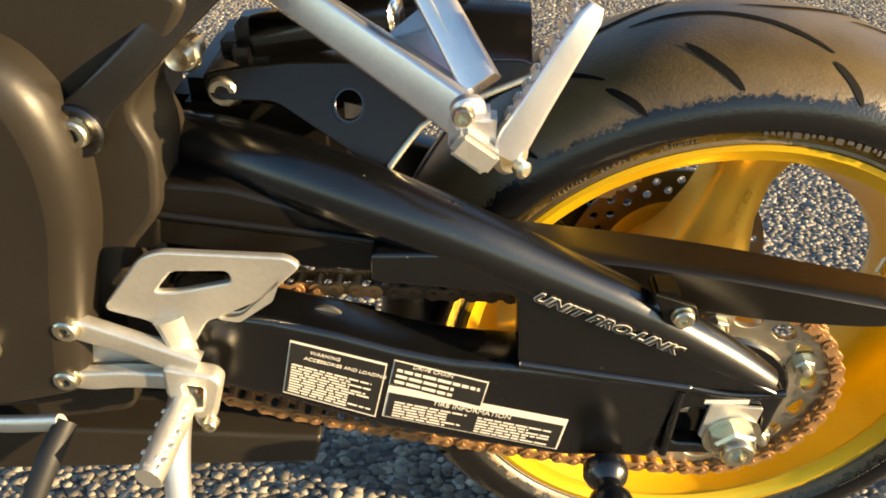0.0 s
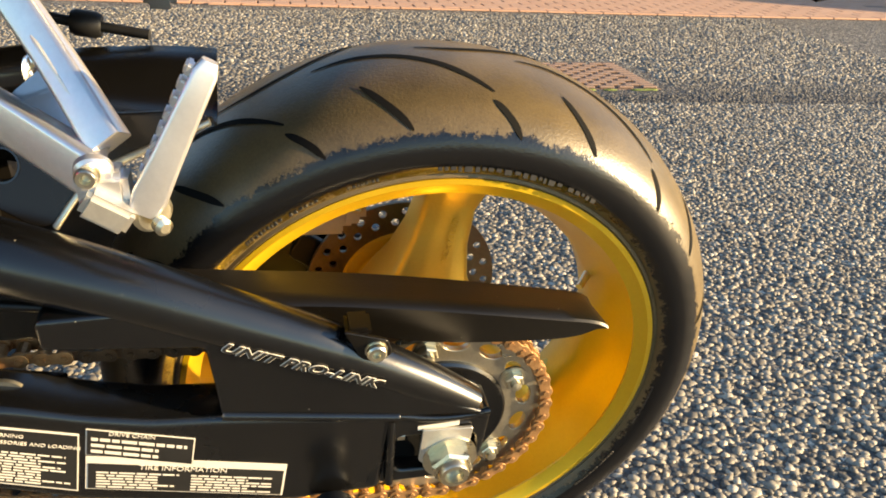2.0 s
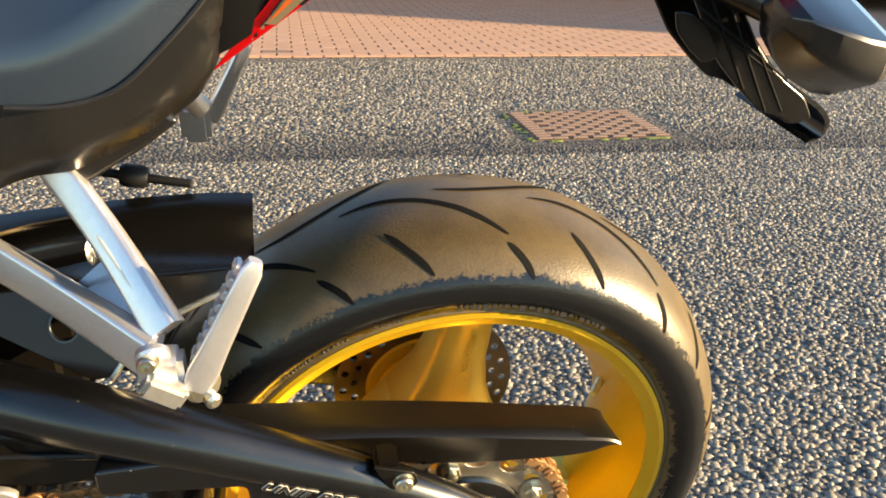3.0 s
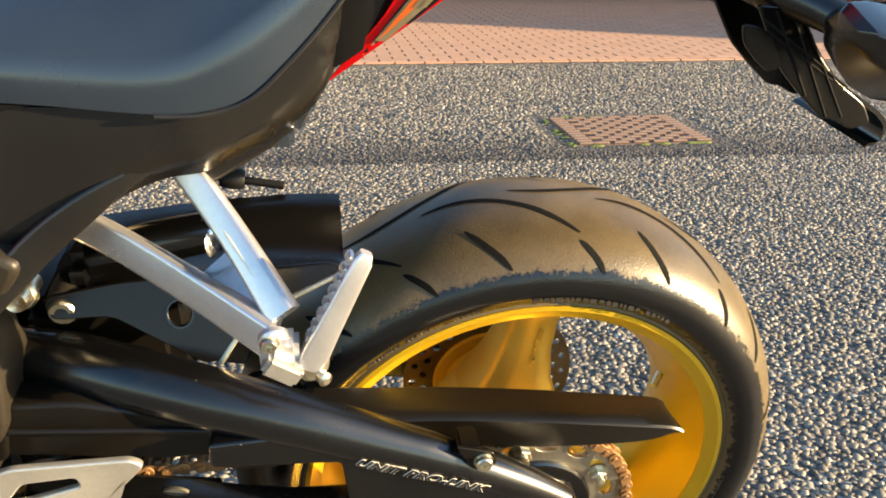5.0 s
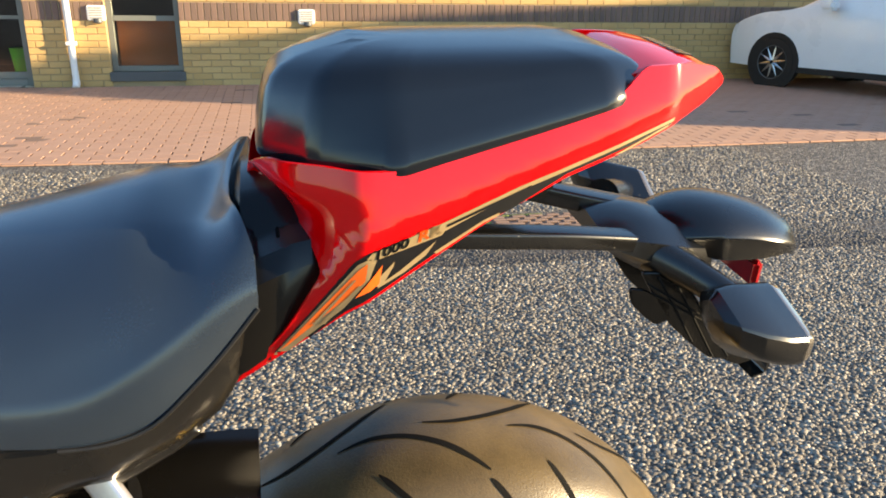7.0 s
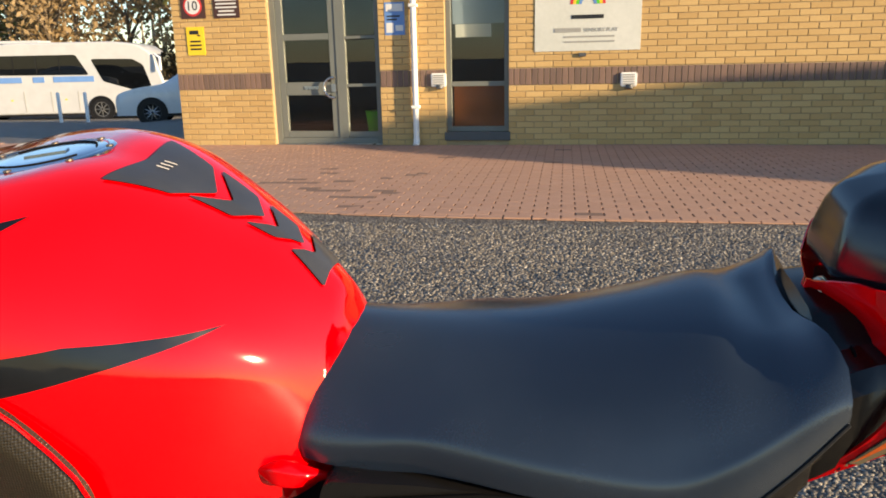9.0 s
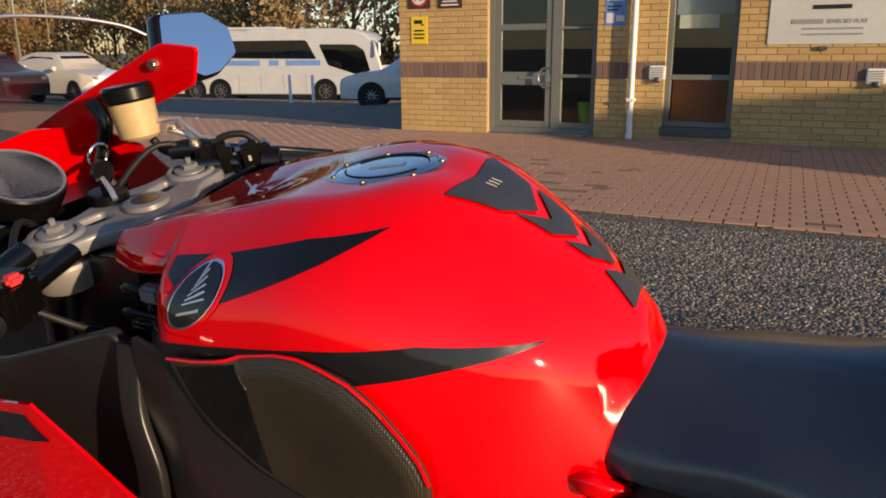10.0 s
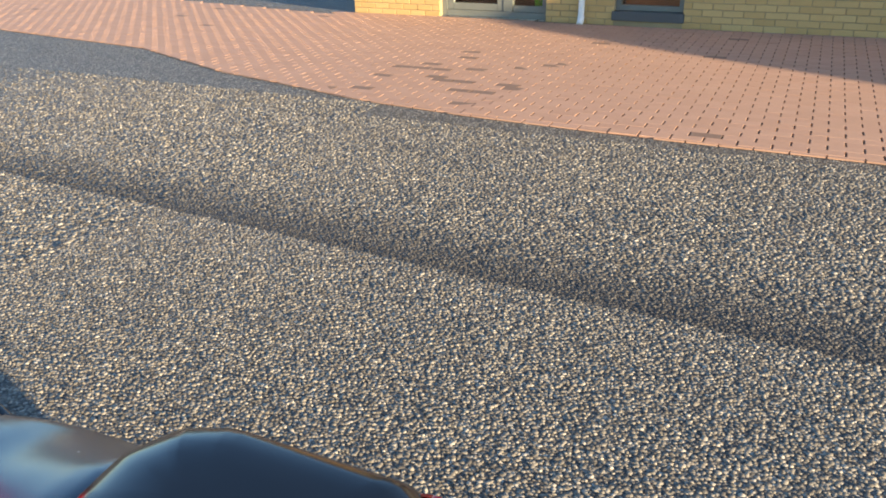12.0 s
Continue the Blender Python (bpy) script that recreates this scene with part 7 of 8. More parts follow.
tank = bp("fuel_tank", tank_mesh(), RED, None, "glossy red fuel tank with black stripes")
tank_tree = tree_of(tank)
bp("tank_corner_tab", flat_bar([(-0.636, -0.138, 0.468), (-0.618, -0.140, 0.466), (-0.600, -0.136, 0.461), (-0.580, -0.126, 0.455)], [(0.002, 0.004), (0.009, 0.008), (0.008, 0.008), (0.003, 0.003)]), RED, tank)
for nm, o in (("stripe_low", [(-1.026, 0.584), (-0.944, 0.593), (-0.859, 0.602), (-0.758, 0.607), (-0.657, 0.594), (-0.739, 0.584), (-0.800, 0.5755), (-0.828, 0.570), (-0.90, 0.570), (-0.98, 0.564), (-1.026, 0.564)]), ("stripe_high", [(-0.801, 0.6945), (-0.870, 0.6880), (-0.957, 0.6690), (-1.026, 0.6580), (-1.028, 0.6440), (-1.000, 0.6300), (-0.950, 0.6310), (-0.906, 0.6480), (-0.850, 0.6715)])):
    decal(nm, o, DECAL_BLACK, tank_tree, (0, 1, 0), from_left, 0.0007, tank)
    decal(nm, o, DECAL_BLACK, tank_tree, (0, -1, 0), lambda x, z: Vector((x, 0.6, z)), 0.0007, tank)


def onto_top(x, y):
    return Vector((x, y, 1.1))


pads = [[(-0.775, -0.067), (-0.768, 0.0), (-0.777, 0.064), (-0.727, 0.045), (-0.704, 0.0), (-0.727, -0.042)],
        [(-0.718, -0.031), (-0.690, 0.003), (-0.720, 0.048), (-0.683, 0.042), (-0.664, 0.0095), (-0.6825, -0.021)],
        [(-0.6725, -0.0166), (-0.650, 0.007), (-0.6727, 0.0457), (-0.645, 0.041), (-0.6275, 0.010), (-0.647, -0.0115)],
        [(-0.633, -0.0126), (-0.617, 0.010), (-0.6354, 0.0524), (-0.6036, 0.045), (-0.600, -0.0245)]]
for o in pads:
    decal("tank_pad", [tuple(p) for p in rounded(o, 0.0035, 3)], PAD_RUBBER, tank_tree, (0, 0, -1), onto_top, 0.0022, tank, "black carbon-look tank pad")
for k in range(3):
    y = -0.010 + 0.008 * k
    decal("pad_mark", [(-0.756, y), (-0.756, y + 0.0022), (-0.746, y + 0.0052), (-0.746, y + 0.003)], LABEL_WHITE, tank_tree, (0, 0, -1), onto_top, 0.0030, tank)
CAP_METAL = surf("satin_cap_metal", (0.42, 0.44, 0.47), (0.52, 0.54, 0.57), 14, 120, (0.10, 0.18), metal=1.0, relief=0.03)
cap_at = Vector((-0.872, 0.0, 0.7100))
cap_axis = Vector((-0.08, 0, 1)).normalized()
bp("fuel_cap", lathe([(0.065, -0.014), (0.0645, 0.0000), (0.062, 0.0012), (0.058, 0.0014), (0.0565, 0.0002), (0.054, 0.0012), (0.03, 0.0020), (0.002, 0.0022)], cap_at, cap_axis, 56), CAP_METAL, tank, "bright round fuel filler cap")
bp("cap_flap", moved(box(-0.020, 0.020, -0.0075, 0.0075, 0, 0.0022, 0.0010), Matrix.Translation(cap_at + Vector((0, 0, 0.0016))) @ Matrix.Rotation(radians(-4.6), 4, "Y") @ Matrix.Rotation(radians(20), 4, "Z")), CAP_METAL, tank)
for start, end in ((20, 160), (200, 340)):
    arc = [cap_at + Matrix.Rotation(radians(-4.6), 3, "Y") @ Vector((0.046 * math.cos(radians(a)), 0.046 * math.sin(radians(a)), 0.0022)) for a in range(start, end + 1, 7)]
    bp("cap_seam", tube(arc, 0.0008, 6), GROOVE_SHADE, tank)
for k in range(7):
    a = 2 * math.pi * (k + 0.3) / 7
    bp("cap_screw", lathe([(0.001, 0.0008), (0.0022, 0.0010), (0.0034, 0.0014), (0.0038, 0)], cap_at + Vector((0.0595 * math.cos(a), 0.0595 * math.sin(a), 0.0010 + 0.0595 * 0.08 * math.cos(a))), cap_axis, 10), DISC_STEEL, tank)
emblem = [(-0.982 + 0.031 * math.cos(a) + 0.008 * math.sin(a), 0.632 + 0.029 * math.sin(a) + 0.0115 * math.cos(a)) for a in (2 * math.pi * k / 32 for k in range(32))]


def emblem_scaled(f):
    return [(-0.982 + (x + 0.982) * f, 0.632 + (z - 0.632) * f) for x, z in emblem]


decal("emblem_border", emblem_scaled(1.20), RED, tank_tree, (0, 1, 0), from_left, 0.0016, tank)
decal("emblem_rim", emblem, CHROME, tank_tree, (0, 1, 0), from_left, 0.0030, tank, "oval brand emblem with a bright rim")
decal("emblem_face", emblem_scaled(0.92), DECAL_BLACK, tank_tree, (0, 1, 0), from_left, 0.0040, tank)
for k in range(6):
    z = 0.623 + k * 0.0042
    decal("emblem_feather", [(-0.994 + 0.003 * k, z), (-0.966 - 0.0005 * k, z + 0.009 + 0.0015 * k), (-0.968 - 0.0005 * k, z + 0.0103 + 0.0015 * k), (-0.994 + 0.003 * k, z + 0.0013)], ALLOY, tank_tree, (0, 1, 0), from_left, 0.0048, tank)
decal("emblem_bar", [(-1.000, 0.6130), (-0.972, 0.6210), (-0.972, 0.6235), (-1.000, 0.6155)], ALLOY, tank_tree, (0, 1, 0), from_left, 0.0048, tank)
airbox = bp("airbox_front", box(-1.155, -1.030, -0.125, 0.125, 0.50, 0.622, 0.015, 3), BLACK_PLASTIC, None, "black airbox under the front of the tank")
for y, z, r in ((-0.145, 0.600, 0.006), (-0.152, 0.575, 0.0045), (-0.140, 0.555, 0.007)):
    bp("loom_cable", tube([tuple(p) for p in curve_points([(-1.165, y + 0.02, z - 0.02), (-1.12, y - 0.012, z + 0.004), (-1.07, y - 0.006, z - 0.006), (-1.02, y - 0.030, z - 0.03)], 5)], r, 8), BLACK_PLASTIC, airbox)
bp("loom_plug", box(-1.100, -1.072, -0.166, -0.148, 0.592, 0.612, 0.004, 2), PAINTED_ALLOY, airbox, "dull tan cable plug")

# -- side panel, frame spars and fairing below the tank
KNEE = [(-1.010, 0.573), (-0.965, 0.579), (-0.924, 0.5875), (-0.885, 0.5950), (-0.860, 0.5955), (-0.838, 0.5895), (-0.809, 0.5780), (-0.785, 0.5595), (-0.762, 0.5340), (-0.746, 0.5120), (-0.738, 0.4900), (-0.738, 0.455), (-0.76, 0.43), (-0.862, 0.4455), (-0.917, 0.4675), (-0.963, 0.5010), (-0.990, 0.5325), (-1.005, 0.560)]
KNEE_EDGE = [Vector(p) for p in KNEE[2:12]]


def knee_y(x, z):
    """Bulges out in the middle and rolls over along its top and rear edge."""
    p = Vector((x, z))
    near = 1.0
    for a, b in zip(KNEE_EDGE, KNEE_EDGE[1:]):
        f = min(max((p - a).dot(b - a) / (b - a).length_squared, 0.0), 1.0)
        near = min(near, (p - a.lerp(b, f)).length)
    return 0.2275 - 0.009 * max(0.0, 1 - near / 0.016) ** 1.6 - 0.08 * max(0.0, -0.97 - x)


def mesh_material():
    """Black plastic pressed with a fine grid of dimples."""
    m, nodes, links, bsdf = material("dimpled_black_mesh")
    coord = nodes.new("ShaderNodeTexCoord").outputs["Object"]
    v = nodes.new("ShaderNodeTexVoronoi")
    v.inputs["Scale"].default_value, v.inputs["Randomness"].default_value = 420.0, 0.08
    links.new(coord, v.inputs["Vector"])
    links.new(ramp(nodes, links, noise_out(nodes, links, coord, 9.0), [(0.3, (0.020, 0.015, 0.008)), (0.7, (0.036, 0.028, 0.015))]), bsdf.inputs["Base Color"])
    bsdf.inputs["Roughness"].default_value, bsdf.inputs["Specular IOR Level"].default_value = 0.32, 0.6
    bump(nodes, links, bsdf, v.outputs["Distance"], 0.55, 0.0016)
    return m


DIMPLED = mesh_material()
knee = bp("side_panel", curved_panel([tuple(p) for p in rounded(KNEE, 0.012, 4)], knee_y, thick=0.006), DIMPLED, None, "black dimpled airbox side panel")
bp("side_panel_right", flipped(curved_panel([tuple(p) for p in rounded(KNEE, 0.012, 4)], knee_y, thick=0.006)), DIMPLED, knee)
bp("panel_trim", tube([(p.x, -knee_y(p.x, p.z) - 0.0012, p.z + 0.001) for p in curve_points([(x, 0, z) for x, z in KNEE[:11]], 4)], 0.0018, 6), RED, knee)
bp("panel_inlet", curved_panel([(-1.000, 0.5665), (-0.965, 0.5745), (-0.928, 0.5825), (-0.9165, 0.5576), (-0.913, 0.5222), (-0.906, 0.4803), (-0.902, 0.4670), (-0.917, 0.4735), (-0.960, 0.5060), (-0.984, 0.5340)], lambda x, z: knee_y(x, z) + 0.0009, thick=0.0015), GLOSS_BLACK, knee, "glossy black front of the panel")


def spar(sign):
    rings = []
    for x, z0, z1, y in ((-1.17, 0.50, 0.60, 0.085), (-1.11, 0.46, 0.575, 0.150), (-1.05, 0.40, 0.562, 0.190), (-0.98, 0.34, 0.545, 0.212), (-0.90, 0.30, 0.490, 0.220), (-0.80, 0.28, 0.440, 0.215), (-0.68, 0.26, 0.395, 0.200), (-0.58, 0.22, 0.38, 0.175)):
        rings.append([(x, sign * (y + p.x), p.y) for p in rounded([(-0.05, z0), (0.0, z0), (0.004, (z0 + z1) / 2), (0.0, z1), (-0.05, z1)], 0.012, 3)])
    return loft(rings, angle=0.8)


frame_spar = bp("frame_spar", spar(-1), SATIN_BLACK, None, "black twin-spar frame beam")
bp("frame_spar_right", spar(1), SATIN_BLACK, frame_spar)
bp("frame_cover", curved_panel([tuple(p) for p in rounded([(-1.080, 0.574), (-1.012, 0.571), (-0.990, 0.534), (-0.963, 0.5020), (-0.917, 0.4685), (-0.862, 0.4465), (-0.76, 0.431), (-0.75, 0.36), (-1.060, 0.35), (-1.058, 0.44), (-1.078, 0.50)], 0.004, 3)], lambda x, z: 0.2225 - 0.25 * max(0.0, -1.02 - x) - 0.10 * max(0.0, z - 0.53), thick=0.006), SATIN_COVER, frame_spar, "satin dark cover over the frame")
bp("inner_trim", flat_bar([(-1.093, -0.195, 0.560), (-1.091, -0.212, 0.488), (-1.073, -0.224, 0.424), (-1.078, -0.226, 0.370)], [(0.016, 0.006), (0.015, 0.006), (0.018, 0.006), (0.018, 0.006)]), SATIN_COVER, None, "grey inner fairing trim")
bp("inner_panel", plate(rounded([(-1.40, 0.49), (-1.32, 0.500), (-1.12, 0.572), (-1.085, 0.52), (-1.02, 0.43), (-1.0, 0.32), (-1.36, 0.30)], 0.012), -0.196, -0.180, bevel=0.004), SATIN_COVER, None, "black inner fairing panel")
bp("airbox_side", plate(rounded([(-1.52, 0.58), (-1.36, 0.60), (-1.20, 0.612), (-1.06, 0.630), (-1.0, 0.60), (-0.98, 0.30), (-1.52, 0.30)], 0.012), -0.10, -0.07, bevel=0.006), SATIN_BLACK, None, "black ducting behind the fork")
fairing = bp("side_fairing", curved_panel([(-1.50, 0.50), (-1.36, 0.490), (-1.258, 0.486), (-1.202, 0.497), (-1.13, 0.455), (-1.059, 0.410), (-1.02, 0.375), (-0.98, 0.30), (-1.02, 0.12), (-1.25, 0.10), (-1.45, 0.30)], lambda x, z: 0.245 + 0.02 * math.cos((z - 0.3) * 6) - 0.10 * max(0, -1.2 - x), thick=0.004), RED, None, "red side fairing")
bp("side_fairing_right", flipped(curved_panel([(-1.50, 0.50), (-1.36, 0.490), (-1.258, 0.486), (-1.202, 0.497), (-1.13, 0.455), (-1.059, 0.410), (-1.02, 0.375), (-0.98, 0.30), (-1.02, 0.12), (-1.25, 0.10), (-1.45, 0.30)], lambda x, z: 0.245 + 0.02 * math.cos((z - 0.3) * 6) - 0.10 * max(0, -1.2 - x), thick=0.004)), RED, fairing)
bp("fairing_stripe", curved_panel([(-1.40, 0.478), (-1.265, 0.474), (-1.215, 0.482), (-1.177, 0.458), (-1.27, 0.440), (-1.40, 0.428)], lambda x, z: 0.2465 + 0.02 * math.cos((z - 0.3) * 6) - 0.10 * max(0, -1.2 - x), thick=0.001), DECAL_BLACK, fairing)
bp("grey_tag", loft([[(-1.135, -0.13, 0.50), (-1.115, -0.15, 0.50), (-1.11, -0.152, 0.538), (-1.128, -0.132, 0.54)], [(-1.13, -0.125, 0.50), (-1.11, -0.145, 0.50), (-1.105, -0.147, 0.538), (-1.123, -0.127, 0.54)]]), BARE_ALLOY)

# -- cockpit
clamp_outline = rounded([(-1.285, -0.135), (-1.20, -0.140), (-1.195, -0.085), (-1.155, -0.040), (-1.155, 0.040), (-1.195, 0.085), (-1.20, 0.140), (-1.285, 0.135), (-1.275, 0.06), (-1.295, 0.0), (-1.275, -0.06)], 0.02, 5)
flat_down = Matrix.Rotation(-math.pi / 2, 4, "X") @ Matrix.Diagonal((1, 1, -1, 1))
clamp = bp("top_yoke", moved(plate([(p.x, p.y) for p in clamp_outline], -0.010, 0.010, [rounded([(-1.255, -0.075), (-1.225, -0.07), (-1.22, -0.04), (-1.25, -0.035)], 0.008), rounded([(-1.255, 0.075), (-1.225, 0.07), (-1.22, 0.04), (-1.25, 0.035)], 0.008)], 0.004), Matrix.Translation((0, 0, 0.640)) @ flat_down), PAINTED_ALLOY, None, "grey alloy top yoke")
for y in (-0.108, 0.108):
    bp("fork_cap", join(lathe([(0.034, -0.02), (0.034, 0.004), (0.031, 0.008), (0.026, 0.008), (0.0255, 0.003)], (-1.242, y, 0.648), (0.05, 0, 1), 32), lathe([(0.022, 0.0), (0.021, 0.006), (0.014, 0.008)], (-1.242, y, 0.651), (0.05, 0, 1), 32), lathe([(0.012, 0.0), (0.012, 0.008), (0.004, 0.009), (0.004, 0.016), (0.002, 0.017)], (-1.241, y, 0.657), (0.05, 0, 1), 6, 0.3)), PAINTED_ALLOY, clamp, "silver fork cap")
    bp("fork_tube", tube([(-1.243, y, 0.64), (-1.30, y, 0.50), (-1.42, y, 0.20)], 0.027, 20), SATIN_BLACK, clamp)
    bp("bar_clamp", lathe([(0.036, -0.055), (0.038, -0.05), (0.038, -0.024), (0.035, -0.020)], (-1.243, y, 0.640), (0.05, 0, 1), 32), BARE_ALLOY, clamp)
bp("stem_nut", lathe([(0.030, 0.0), (0.029, 0.006), (0.020, 0.008), (0.019, 0.0075), (0.003, 0.0075)], (-1.205, 0.0, 0.6515), (0, 0, 1), 40), PAINTED_ALLOY, clamp)
bp("stem_plug", lathe([(0.0185, 0.0070), (0.0185, 0.0082), (0.001, 0.0084)], (-1.205, 0.0, 0.6515), (0, 0, 1), 32), SATIN_BLACK, clamp, "dark steering stem plug")
steer = Matrix.Translation((-1.272, 0, 0.630)) @ Matrix.Rotation(radians(-7), 4, "Z") @ Matrix.Rotation(radians(5), 4, "X") @ Matrix.Translation((1.245, 0, -0.640))
for ob in (clamp, *clamp.children):
    ob.data.transform(UP @ steer @ UP.inverted())
ignition = bp("ignition_switch", lathe([(0.026, -0.04), (0.027, 0.0), (0.025, 0.012), (0.012, 0.013)], (-1.305, 0.0, 0.640), (0.1, 0, 1), 28), BLACK_PLASTIC, None, "black ignition switch")
bp("key", join(box(-1.3075, -1.3045, -0.008, 0.008, 0.650, 0.668, 0.001), lathe([(0.006, -0.003), (0.017, -0.003), (0.017, 0.003), (0.006, 0.003)], (-1.306, 0.0, 0.678), (1, 0, 0), 24)), SATIN_BLACK, ignition)
bp("key_ring", tube([(-1.306 + 0.004 * math.sin(a), 0.016 * math.cos(a), 0.702 + 0.015 * math.sin(a)) for a in (2 * math.pi * k / 20 for k in range(21))], 0.0018, 6), CHROME, ignition, "steel key ring")
bp("key_tail", tube([(-1.304, -0.004, 0.672), (-1.285, -0.012, 0.660), (-1.275, -0.016, 0.648)], [0.003, 0.004, 0.004], 8), ALLOY, ignition)


def handlebar(s):
    bar = bp("handlebar", tapered_bar([(-1.245, s * 0.120, 0.618), (-1.225, s * 0.21, 0.606), (-1.19, s * 0.30, 0.592)], [0.0125, 0.0120, 0.0115], 14), SATIN_BLACK, None, "black clip-on handlebar")
    bp("grip", tapered_bar([(-1.205, s * 0.262, 0.600), (-1.18, s * 0.325, 0.590), (-1.155, s * 0.385, 0.580)], [0.0165, 0.0170, 0.0165], 18), BLACK_RUBBER, bar)
    bp("bar_end", tapered_bar([(-1.155, s * 0.385, 0.580), (-1.145, s * 0.412, 0.576)], [0.0150, 0.0130], 16), ALLOY, bar)
    bp("switch_block", moved(box(-0.026, 0.026, -0.030, 0.030, -0.026, 0.030, 0.009), Matrix.Translation((-1.215, s * 0.232, 0.610)) @ Matrix.Rotation(s * radians(-18), 4, "Z")), BLACK_PLASTIC, bar)
    bp("switch_button", moved(box(-0.006, 0.010, -0.010, 0.010, 0, 0.012, 0.004), Matrix.Translation((-1.198, s * 0.232, 0.632))), SIGN_RED if s < 0 else BLACK_PLASTIC, bar)
    bp("lever", tapered_bar([(-1.275, s * 0.21, 0.612), (-1.285, s * 0.28, 0.603), (-1.262, s * 0.36, 0.588), (-1.245, s * 0.405, 0.580)], [0.008, 0.0075, 0.0065, 0.0075], 10, 0.7), ALLOY, bar)
    bp("master_cylinder", tapered_bar([(-1.270, s * 0.16, 0.630), (-1.268, s * 0.21, 0.618)], [0.016, 0.014], 14), SATIN_BLACK, bar)
    return bar


handlebar(-1)


def right_handlebar():
    bar = bp("handlebar", tapered_bar([(-1.262, 0.115, 0.655), (-1.215, 0.155, 0.653), (-1.150, 0.210, 0.640), (-1.085, 0.265, 0.622)], [0.013, 0.012, 0.012, 0.0115], 14), SATIN_BLACK, None, "black clip-on handlebar with switches")
    bp("grip", tapered_bar([(-1.165, 0.197, 0.643), (-1.120, 0.236, 0.632), (-1.070, 0.278, 0.618)], [0.0165, 0.0172, 0.0165], 18), BLACK_RUBBER, bar)
    bp("grip_flange", lathe([(0.020, -0.003), (0.023, 0.0), (0.020, 0.003)], (-1.168, 0.194, 0.6435), (0.74, 0.64, -0.18), 24), BLACK_RUBBER, bar)
    bp("bar_end", tapered_bar([(-1.072, 0.276, 0.6185), (-1.058, 0.288, 0.6145)], [0.0155, 0.0130], 16), BLACK_PLASTIC, bar)
    turn = Matrix.Rotation(radians(-50), 4, "Z") @ Matrix.Rotation(radians(8), 4, "X")
    for (x, y, z), (a, b, c), bevel in (((-1.196, 0.172, 0.656), (0.022, 0.020, 0.027), 0.008), ((-1.228, 0.150, 0.662), (0.019, 0.013, 0.022), 0.006), ((-1.180, 0.184, 0.668), (0.013, 0.009, 0.012), 0.004), ((-1.250, 0.138, 0.668), (0.016, 0.014, 0.015), 0.006)):
        bp("switch_block", moved(box(-a, a, -b, b, -c, c, bevel), Matrix.Translation((x, y, z)) @ turn), BLACK_PLASTIC, bar)
    bp("throttle_cover", lathe([(0.020, -0.016), (0.025, -0.013), (0.026, 0.013), (0.021, 0.016)], (-1.178, 0.186, 0.6465), (0.74, 0.64, -0.18), 22), BLACK_PLASTIC, bar)
    bp("switch_button", moved(box(-0.007, 0.007, -0.004, 0.004, -0.006, 0.006, 0.002), Matrix.Translation((-1.188, 0.158, 0.662)) @ turn), SIGN_GREY, bar)
    bp("cable_elbow", tube(curve_points([(-1.246, 0.150, 0.684), (-1.225, 0.160, 0.692), (-1.204, 0.172, 0.692), (-1.190, 0.180, 0.678), (-1.184, 0.184, 0.660)], 5), 0.0052, 10), BLACK_RUBBER, bar)
    bp("master_cylinder", tapered_bar([(-1.300, 0.120, 0.676), (-1.270, 0.140, 0.676), (-1.238, 0.160, 0.668)], [0.013, 0.015, 0.012], 14), SATIN_BLACK, bar)
    bp("clamp_bolt", hexnut((-1.262, 0.132, 0.686), 0.0065, 0.006, (0, 0, 1)), ZINC, bar)
    bp("lever", tapered_bar([(-1.290, 0.150, 0.672), (-1.265, 0.205, 0.660), (-1.200, 0.275, 0.640), (-1.150, 0.315, 0.626)], [0.008, 0.0075, 0.0065, 0.0075], 10, 0.7), SATIN_BLACK, bar)


right_handlebar()
res = bp("brake_reservoir", lathe([(0.024, -0.046), (0.030, -0.041), (0.033, 0.0), (0.034, 0.012), (0.031, 0.014)], (-1.372, 0.135, 0.734), (-0.12, 0, 1), 28), CREAM_PLASTIC, None, "cream brake fluid reservoir with a black cap")
bp("reservoir_lid", lathe([(0.036, 0.010), (0.0375, 0.014), (0.0375, 0.030), (0.034, 0.035), (0.004, 0.036)], (-1.372, 0.135, 0.734), (-0.12, 0, 1), 24, 0.3), BLACK_PLASTIC, res)
bp("reservoir_arm", tube([(-1.325, 0.150, 0.700), (-1.300, 0.162, 0.690), (-1.290, 0.166, 0.668)], 0.005, 8), BARE_ALLOY, res)
bp("reservoir_bracket", tube([(-1.345, 0.142, 0.712), (-1.318, 0.152, 0.716), (-1.302, 0.152, 0.716), (-1.286, 0.152, 0.702), (-1.268, 0.152, 0.690), (-1.238, 0.152, 0.689)], 0.0034, 8), ALLOY, res)
bp("reservoir_hose", tube(curve_points([(-1.345, 0.135, 0.688), (-1.335, 0.145, 0.668), (-1.30, 0.160, 0.655), (-1.27, 0.175, 0.640)], 5), 0.0065, 10), BLACK_RUBBER, res)
bp("reservoir_bolt", hexnut((-1.318, 0.152, 0.704), 0.0075, 0.006, (0, 0, 1)), ZINC, res)
